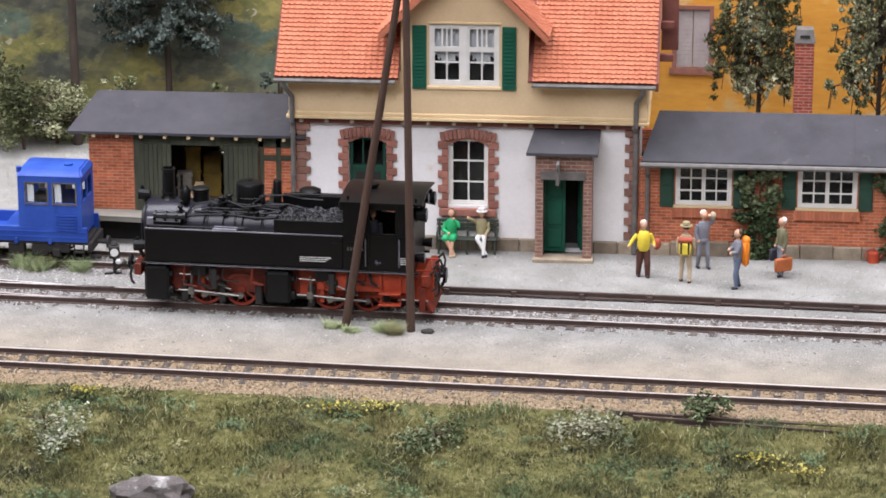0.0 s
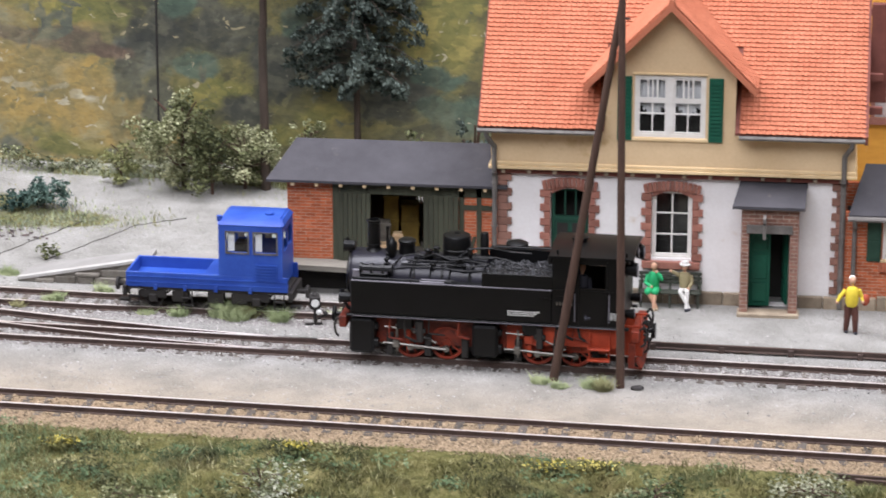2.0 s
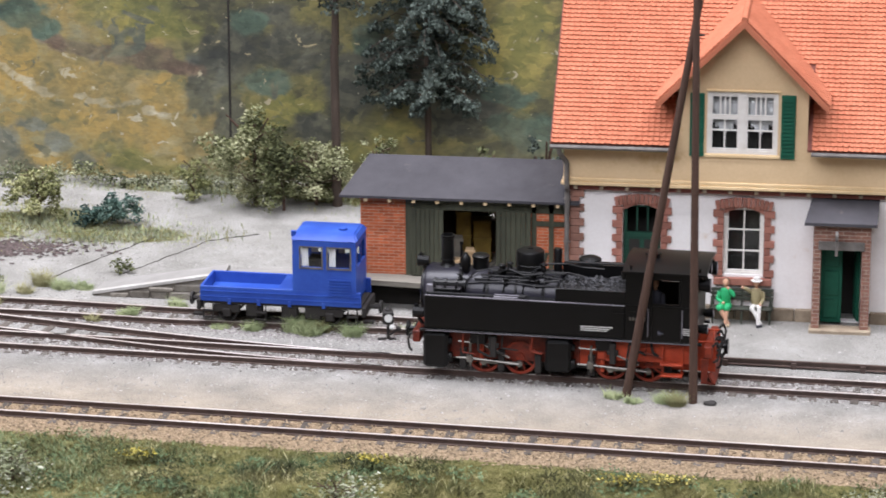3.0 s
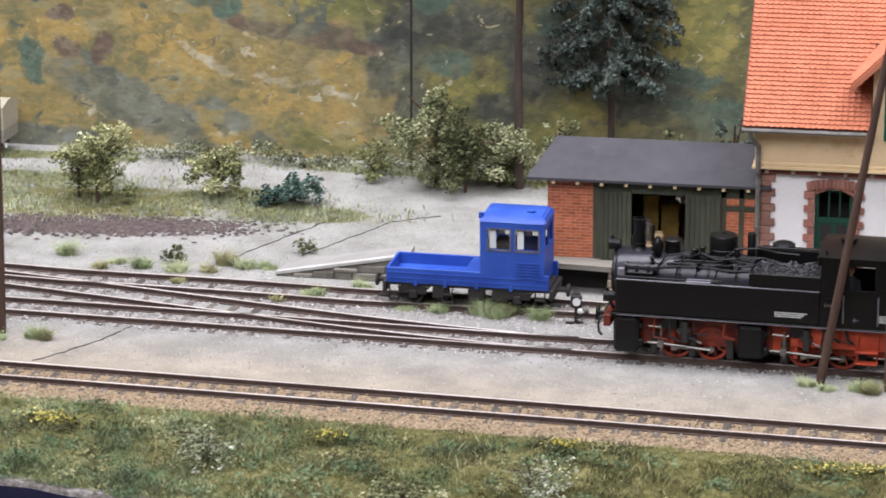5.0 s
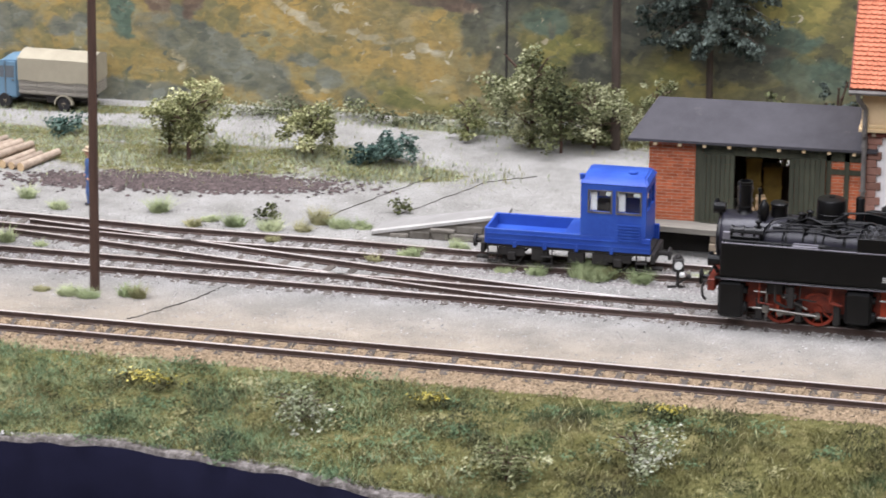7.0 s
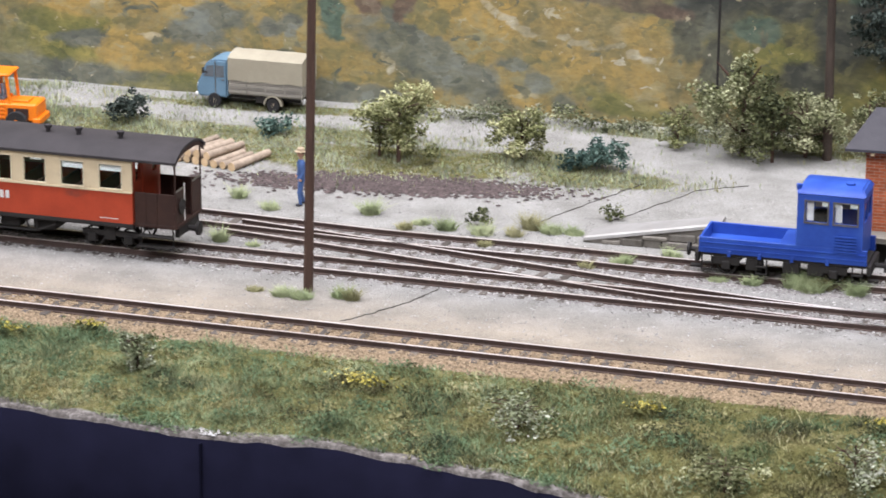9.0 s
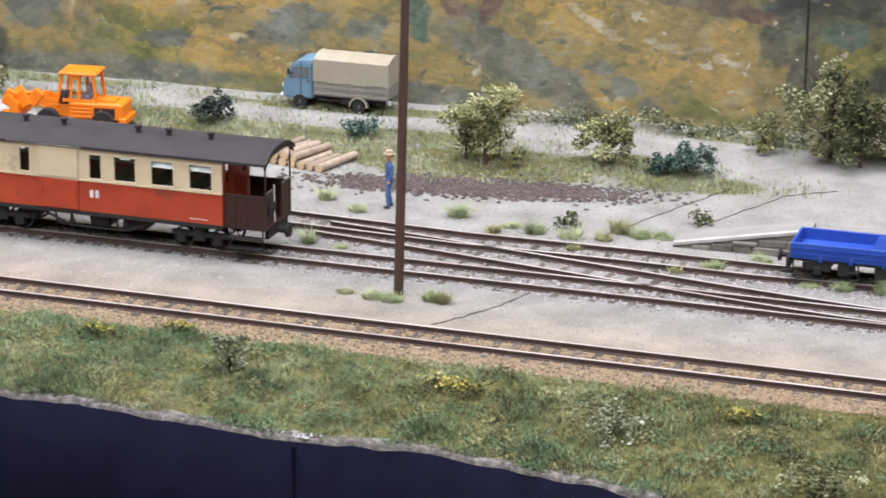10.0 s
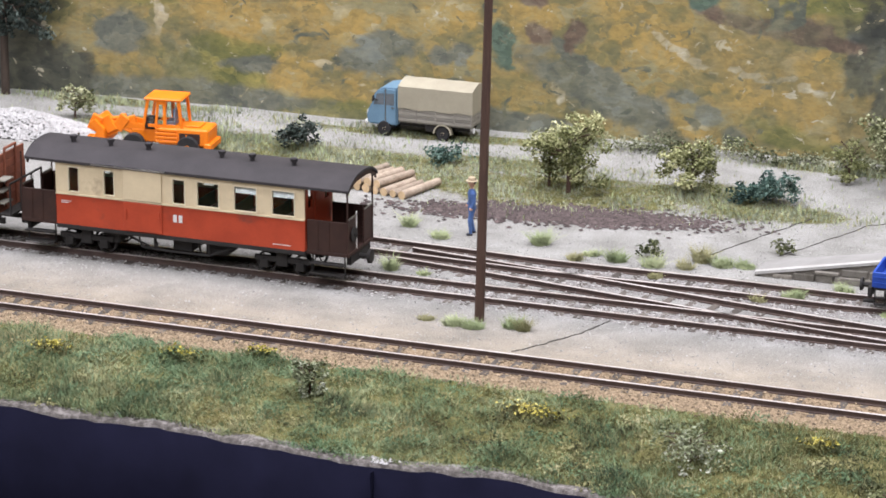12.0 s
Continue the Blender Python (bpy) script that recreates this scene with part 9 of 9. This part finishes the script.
bush(-208, 110, 6, 9, L_olive, "tiny shrub beside the ramp", 260, 0.6, 12, False, low=0.1)
bush(-250, 92, 7, 11, L_olive, "small dry shrub beside the siding", 320, 0.6, 13, False, low=0.1)
rr = random.Random(40)
for i in range(44):
    x = -520 + i * 8.4 + rr.uniform(-3, 3)
    if -335 < x < -170:
        bush(x, 227 + rr.uniform(-4, 3), rr.uniform(3.5, 7), rr.uniform(12, 20), rr.choice((L_scrub, L_scrub, L_olive)), "low grey-green scrub along the foot of the hill", 330, 0.6, 50 + i, False, low=0.05)


def pine(x, y, r, h, crown, label, seed, mat=L_dark, n=2600, k=34):
    t = thing("tree", x, y, ground_z(x, y), 0, label, "tree", "trees")
    bm = bmesh.new()
    rr = random.Random(seed)
    cyl(bm, (0, 0, -2), (rr.uniform(-1, 1), 0, h * 0.5), r, r * 0.8, 10)
    cyl(bm, (0, 0, h * 0.5), (0, 0, h), r * 0.8, r * 0.4, 10)
    tr = part("trunk", bm, M_trunk, t, smooth=True)
    if crown:
        z0, z1, w = crown
        cl = []
        bm = bmesh.new()
        for j in range(k):
            i = j * 34 / k
            z = z0 + (z1 - z0) * i / 34
            a = j * 2.4 + rr.uniform(-0.4, 0.4)
            l = w * (0.55 + 0.45 * math.sin(math.pi * min(1, (i + 4) / 26))) * rr.uniform(0.7, 1.1)
            cx, cy = math.cos(a) * l, math.sin(a) * l * 0.7
            pipe(bm, [(0, 0, z + 5), (cx * 0.6, cy * 0.6, z + 6), (cx, cy, z + 1)], r * 0.13, 5)
            for q in (0.45, 0.75, 1.0):
                cl.append((cx * q, cy * q, z + 4.5 - 4 * q * q, 3.6, 3.4, 2.3))
        part("limb_whorl", bm, M_trunk, t)
        leaves("foliage", cl, n * 2, 0.85, mat, t, seed, droop=0.9, flat=1.6, shell=0.2)
    return t


M_trunk = material("dark_bark", (0.075, 0.055, 0.042), (0.04, 0.03, 0.023), scale=200, bump=0.5, stretch=(2, 2, 0.4))
pine(-115, 226, 1.4, 120, (33, 114, 25), "dark conifer with drooping blue-green sprays", 3, n=13000, k=80)
pine(-147, 205, 1.9, 125, (76, 116, 17), "tall tree with a bare dark trunk", 4, n=1500)
pine(-552, 226, 1.8, 110, (26, 108, 24), "dark conifer in the far corner", 5, n=8000, k=60)


def weeping_tree(x, y, h, z0, w, label, seed, n):
    """A slim trunk, limbs that arch outwards and long hanging strands of small leaves with gaps between them."""
    t = thing("tree", x, y, ground_z(x, y), 0, label, "tree", "trees")
    rr = random.Random(seed)
    bm = bmesh.new()
    cyl(bm, (0, 0, -2), (0.8, 0, h * 0.5), 1.1, 0.8, 10)
    cyl(bm, (0.8, 0, h * 0.5), (0, 0, h), 0.8, 0.3, 8)
    part("trunk", bm, M_trunk, t, smooth=True)
    cl = []
    for i in range(90):
        a, q = i * 2.4, w * math.sqrt(rr.random()) * rr.uniform(0.7, 1.15)
        cx, cy = math.cos(a) * q, math.sin(a) * q * 0.6
        top = z0 + (h - z0) * rr.uniform(0.3, 1.0) - q * 0.6
        low_end = z0 - 2 + 14 * (q / w) ** 2 * rr.uniform(0.3, 1.3)
        bm = bmesh.new()
        pipe(bm, [(0.3, 0, max(z0 * 0.8, top - 9)), (cx * 0.6, cy * 0.6, top + 1), (cx, cy, top - 1), (cx * 1.06, cy, top - 9)], 0.16, 5)
        part("limb", bm, M_trunk, t)
        drop = rr.uniform(6, 20)
        z = top
        while z > max(low_end, top - drop):
            cl.append((cx + rr.uniform(-1.6, 1.6) + (top - z) * 0.06 * math.copysign(1, cx), cy, z, rr.uniform(0.9, 2.6), 1.8, rr.uniform(1.0, 2.4)))
            z -= rr.uniform(2.0, 5.0)
    leaves("foliage", cl, n, 0.62, L_birch, t, seed, flat=1.5, shell=0.15)
    return t


weeping_tree(108, 158, 92, 33, 17, "olive-leaved weeping tree behind the station wing", 7, 20000)
weeping_tree(150, 153, 94, 31, 18, "olive-leaved weeping tree behind the chimney", 8, 24000)
weeping_tree(176, 156, 88, 33, 12, "olive-leaved weeping tree at the wing's far end", 9, 12000)


def ivy(x0, x1, z1, seed):
    iv = thing("climbing_ivy", (x0 + x1) / 2, 86.5, 0, 0, "dark climbing ivy on the brick wall", "ivy", "climbing plants")
    w = (x1 - x0) / 2
    rr = random.Random(seed)
    bm = bmesh.new()
    for i in range(5):
        x = rr.uniform(-w * 0.6, w * 0.6)
        pipe(bm, [(x * 0.4, -1.5, 0), (x * 0.8, -1.2, z1 * 0.4), (x, -0.9, z1 * 0.9)], 0.3, 5)
    part("stem", bm, M_trunk, iv)
    cl = [(rr.uniform(-w, w) * 0.7, -2.2, z1 * (i + 0.6) / 18, w * 0.5, 1.9, z1 * 0.08) for i in range(18)]
    leaves("foliage", cl, 2600, 0.9, L_ivy, iv, seed, shell=0.2)


ivy(101.5, 117.0, 31.5, 1)
ivy(147.5, 163.0, 31.0, 2)


def blades(name, pts, h, w, mat, label, category, seed=0, lean=0.5, kind="stuff"):
    """Grass blades as slim upright triangles rooted at the given places."""
    rg = np.random.default_rng(seed)
    p = np.asarray(pts, dtype=float)
    n = len(p)
    a = rg.random(n) * 2 * math.pi
    patch = np.array([0.5 + 1.3 * max(0.0, noise.noise((q[0] * 0.06, q[1] * 0.08, 1.7)) + 0.25) + 1.1 * max(0.0, noise.noise((q[0] * 0.2, q[1] * 0.25, 5.2))) for q in p])
    hh = h * (0.45 + 0.9 * rg.random(n)) * patch
    side = np.stack([np.cos(a), np.sin(a), np.zeros(n)], 1) * (w * (0.6 + 0.8 * rg.random(n)))[:, None]
    tip = p + np.stack([rg.normal(size=n) * lean * hh * 0.5, rg.normal(size=n) * lean * hh * 0.5, hh], 1)
    mid = p * 0.5 + tip * 0.5 + np.array([0, 0, 0.15]) * hh[:, None]
    verts = np.stack([p - side, p + side, mid + side * 0.7, tip, mid - side * 0.7], 1).reshape(-1, 3)
    i = np.arange(n)[:, None] * 5
    faces = np.concatenate([i + np.array([[0, 1, 2, 4]])], 0).tolist() + np.concatenate([i + np.array([[4, 2, 3]])], 0).tolist()
    ob = raw(name, verts, faces, mat)
    return tagged(ob, label, category, kind=kind)


def bank_points(n, seed, x0=-520, x1=200, back=18.0, front=1.2, side=0):
    rr = random.Random(seed)
    out = []
    while len(out) < n:
        x = rr.uniform(x0, x1)
        if side and rr.random() > soft(-300, -90, x) * side + (0.5 - side * 0.5):
            continue
        e, b = front_edge(x) + front + 5.0 * max(0.0, noise.noise((x * 0.06, 5.0, 0)) + 0.15), near_y(x) - back + 2.6 * noise.noise((x * 0.08, 1.0, 2))
        y = e + (b - e) * rr.random()
        d = noise.noise((x * 0.045, y * 0.05, seed * 3.1)) * 0.5 + 0.5
        edge = min(1.0, (b - y) / 8)
        if rr.random() < (0.25 + 0.95 * d) * (0.35 + 0.65 * edge):
            out.append((x, y, ground_z(x, y) - 0.3))
    return out


blades("bank_grass", bank_points(105000, 1, side=1), 1.35, 0.16, L_grass, "mixed olive static grass on the front bank", "grass", 1, 1.3)
blades("bank_grass", bank_points(85000, 7, side=-1), 1.3, 0.16, L_sage, "pale sage-green static grass on the front bank", "grass", 7, 1.3)
blades("bank_grass", bank_points(12000, 2), 1.9, 0.14, L_straw, "dry straw-coloured grass among the green", "grass", 2, 1.3)
blades("bank_grass", bank_points(14000, 5, back=16.5, side=-1), 1.9, 0.16, L_weed, "bluish green weeds on the front bank", "grass", 5, 1.3)


def bank_weeds(n, count, size, mat, label, seed, hh=2.2):
    rr = random.Random(seed)
    cl = []
    for x, y, z in bank_points(n, seed, back=18.0):
        r = rr.uniform(2.5, 7.0)
        cl.append((x, y, z + 0.8, r, r * 0.8, rr.uniform(0.8, 1.4) * hh))
    ob = leaves("bank_weeds", cl, count, size, mat, None, seed, flat=0.9, shell=0.25)
    return tagged(ob, label, "weeds", kind="stuff")


bank_weeds(170, 22000, 0.45, L_weed, "soft blue-green weeds in low cushions", 61)
bank_weeds(150, 16000, 0.45, L_grass, "olive weeds in low cushions", 62, 2.8)
bank_weeds(60, 5000, 0.5, L_straw, "dry brownish weeds in low cushions", 63, 1.8)


def rear_points(n, seed):
    rr = random.Random(seed)
    out = []
    while len(out) < n:
        cx, cy, rx, ry = rr.choice(TURF)
        x, y = cx + rr.gauss(0, rx * 0.5), cy + rr.gauss(0, ry * 0.5)
        if y < 233 and y > 118:
            out.append((x, y, ground_z(x, y) - 0.3))
    return out


blades("meadow_grass", rear_points(22000, 6), 1.4, 0.22, L_grey, "short grey-green grass on the waste ground", "grass", 6)
blades("meadow_grass", rear_points(6000, 3), 1.9, 0.22, L_straw, "pale dry grass round the shrubs", "grass", 3)
blades("meadow_grass", rear_points(6000, 4), 1.7, 0.22, L_tuft, "short green grass round the shrubs", "grass", 4)


def tuft(x, y, r=4.0, h=3.4, mat=None, seed=0, label="small green grass tuft in the sand"):
    rr = random.Random(seed)
    pts = []
    for i in range(int(320 * r / 3)):
        a, q = rr.uniform(0, 2 * math.pi), r * math.sqrt(rr.random())
        u, v = x + math.cos(a) * q, y + math.sin(a) * q * 0.75
        pts.append((u, v, ground_z(u, v) - 0.2))
    ob = blades("grass_tuft", pts, h, 0.13, mat or L_tuft, label, "grass tuft", seed, 1.3, "")
    tagged(ob, group="grass tufts")


TUFTS = [(-302.6, 5.4, 3), (-293, 2.5, 3.4), (-286, 1.5, 4), (-274, 5.7, 3.6), (-270, 4, 2.4), (-339.7, 102.4, 3), (-325, 92, 3.4), (-290, 95.6, 3.4), (-274, 82, 3), (-270, 89, 3.4), (-260, 85, 3.6), (-247, 83, 4), (-236, 84, 3),
         (-130, 51.4, 4.4), (-96, 58, 3.4), (-80.5, 52.3, 4.4), (-61, 79.8, 6), (-70, 74, 4), (-161, 54.2, 3.6), (-135, 54.0, 5), (-127, 54.5, 3.4), (-150, 53, 3), (-217, 91.5, 4), (-224.5, 90.5, 4), (-232, 93, 3.4), (-25, 1.7, 3.4), (-18.6, -1.8, 3.2), (-8.1, -0.5, 4.4), (-5, -3, 3), (-116, 51.5, 3.4),
         (-195, 63, 4), (-180, 75, 3.6), (-205, 57, 3), (-330, 52, 2.6), (-318, 50, 2.6), (-352, 62, 2.6), (-243, 70, 2.6), (-168, 70, 3), (-56, 72, 3)]
for i, (x, y, r) in enumerate(TUFTS):
    tuft(x, y, r * 0.9, 2.5 if r < 5 else 3.2, L_tuft if i % 4 else L_straw, 100 + i)

# clumps and flowers on the front bank
for i, (x, y, h, w, mat, lab) in enumerate(((-96, -99, 13, 30, L_white, "weedy shrub with small white flowers"), (-317, -66, 12, 13, L_white, "spindly weed with white flowers"), (16, -93, 7, 24, L_ivy, "dark grey-green shrub on the bank"), (92, -71, 8, 18, L_ivy, "dark green shrub beside the old rails"), (-130, -112, 10, 24, L_olive, "weedy shrub with pale leaves"), (-195, -84, 10, 26, L_white, "low weed with whitish leaves"), (60, -88, 6, 30, L_scrub, "greyish weed clump on the bank"))):
    bush(x, y, h, w, mat, lab, 900, 0.65, 200 + i, True, low=0.0)
for i, (x, y, w) in enumerate(((-406, -56, 8), (-364, -53, 8), (-340, -46, 7), (-242, -69, 12), (-250, -64, 9), (-15, -75, 9), (-2, -74, 8), (108, -100, 10), (-160, -70, 7), (-90, -68, 7), (120, -108, 9))):
    b = thing("flower_clump", x, y, ground_z(x, y), 0, "clump of small yellow flowers on the bank", "flowers", "yellow flowers")
    leaves("blossom", [(0, 0, 3.4, w, w * 0.5, 1.4)], 90, 0.5, L_yellow, b, 300 + i, shell=0.1)
    leaves("stem_tuft", [(0, 0, 1.8, w, w * 0.5, 1.8)], 160, 0.8, L_grass, b, 320 + i, flat=2.0, shell=0.1)


# ---------------------------------------------------------------- loose stones and litter
def chips(name, pts, size, mat, label, category, seed=0, flatz=0.7):
    rg = np.random.default_rng(seed)
    p = np.asarray(pts, dtype=float)
    n = len(p)
    base = np.array([(1, 0, 0), (-1, 0, 0), (0, 1, 0), (0, -1, 0), (0, 0, 1), (0, 0, -0.6)], dtype=float)
    s = size * (0.5 + rg.random((n, 1, 1)))
    v = base[None] * s * (0.55 + 0.8 * rg.random((n, 6, 1)))
    a = rg.random(n) * 6.28
    c, q = np.cos(a)[:, None], np.sin(a)[:, None]
    x, y = v[:, :, 0] * c - v[:, :, 1] * q, v[:, :, 0] * q + v[:, :, 1] * c
    v = np.stack([x, y, v[:, :, 2] * flatz], 2) + p[:, None, :]
    f = np.array([(0, 2, 4), (2, 1, 4), (1, 3, 4), (3, 0, 4), (2, 0, 5), (1, 2, 5), (3, 1, 5), (0, 3, 5)])
    faces = (np.arange(n)[:, None, None] * 6 + f[None]).reshape(-1, 3)
    ob = raw(name, v.reshape(-1, 3), faces, mat)
    return tagged(ob, label, category, kind="stuff")


M_chip = material("brown_ballast_chip", (0.30, 0.225, 0.145), (0.17, 0.125, 0.08), scale=300, per=0.55, bump=0.2)
M_rock = material("dark_rock", (0.17, 0.15, 0.14), (0.07, 0.06, 0.055), scale=70, per=0, bump=0.6, spots=(0.5, 0.48, 0.46), spot_at=0.60, spot_scale=60)
M_grit = material("grey_grit", (0.36, 0.345, 0.325), (0.23, 0.22, 0.205), scale=300, per=0.4, bump=0.2)
M_litter = material("bark_litter", (0.10, 0.075, 0.07), (0.05, 0.037, 0.035), scale=300, per=0.5, bump=0.2)
M_gravel = material("white_gravel", (0.46, 0.445, 0.43), (0.31, 0.30, 0.29), scale=300, per=0.12, bump=0.3)
rr = random.Random(77)
pts = []
for i in range(17000):
    x = rr.uniform(-500, 200)
    d = rr.gauss(-8, 8)
    if d < -21 or d > 11:
        continue
    if abs(abs(d) - 6.2) < 1.1:
        continue
    pts.append((x, near_y(x) + d, ground_z(x, near_y(x) + d) + 0.15 + (0.25 if abs(d) < 6 else 0)))
chips("near_ballast", pts, 0.42, M_chip, "brown ballast stones along the near track", "ballast", 1)
pts = []
for i in range(13000):
    x = rr.uniform(-480, 170)
    d = rr.gauss(0, 6.5)
    if abs(d) > 15 or abs(abs(d) - 6.2) < 1.1:
        continue
    pts.append((x, main_y(x) + d, ground_z(x, main_y(x) + d) + 0.2))
for i in range(9000):
    x = rr.uniform(-440, -50)
    y = lin(x, SIDING) + rr.gauss(-3, 9)
    pts.append((x, y, ground_z(x, y) + 0.1))
chips("main_ballast", pts, 0.42, M_grit, "grey grit between the rails", "ballast", 2)
pts = [(rr.uniform(-560, 200), rr.uniform(-26, 150), 0) for i in range(15000)]
chips("sand_grit", [(x, y, ground_z(x, y) + 0.05) for x, y, z in pts if not (-130 < x < 200 and y > 84)], 0.32, M_grit, "scattered grit on the sanded ground", "grit", 3)
pts = []
for i in range(6500):
    x, y = rr.gauss(-292, 23), rr.gauss(132, 4.9)
    pts.append((x, y + (x + 290) * 0.12, ground_z(x, y) + 0.15))
chips("bark_litter", pts, 0.95, M_litter, "dark bark litter beside the logs", "litter", 4, 0.35)
pts = []
for i in range(6500):
    a, q = rr.uniform(0, 6.28), math.sqrt(rr.random())
    x, y = -524 + math.cos(a) * 42 * q, 179 + math.sin(a) * 13 * q
    pts.append((x, y, ground_z(x, y) + 9.5 * (1 - q) ** 0.8))
chips("gravel_heap", pts, 0.75, M_gravel, "low heap of pale gravel by the road", "gravel heap", 5)

pts = []
for i in range(45):
    x = rr.gauss(-283.5, 2.4)
    y = front_edge(x) + rr.uniform(0.3, 3.5)
    pts.append((x, y, ground_z(x, y) + 0.3))
chips("plaster_crumbs", pts, 0.5, M_gravel, "pale plaster crumbs at the board joint", "crumbs", 6)

# a rock at the front edge of the bank
rk = bmesh.new()
bmesh.ops.create_icosphere(rk, subdivisions=3, radius=1.0)
for v in rk.verts:
    n = noise.noise(v.co * 1.7) * 0.35 + noise.noise(v.co * 4) * 0.12
    v.co = Vector((v.co.x * 12, v.co.y * 6, v.co.z * 6)) * (1 + n)
lone("rock", rk, M_rock, "grey rock lying in the grass", "rock", at=at_mm(-59, -128, ground_z(-59, -128) + 0.5))
rk = bmesh.new()
bmesh.ops.create_icosphere(rk, subdivisions=2, radius=1.0)
for v in rk.verts:
    v.co = Vector((v.co.x * 2.2, v.co.y * 1.5, v.co.z * 1.1)) * (1 + noise.noise(v.co * 2) * 0.3)
lone("stone", rk, M_under, "small dark stone at the pole's foot", "stone", at=at_mm(5.4, -1.2, 0.4))
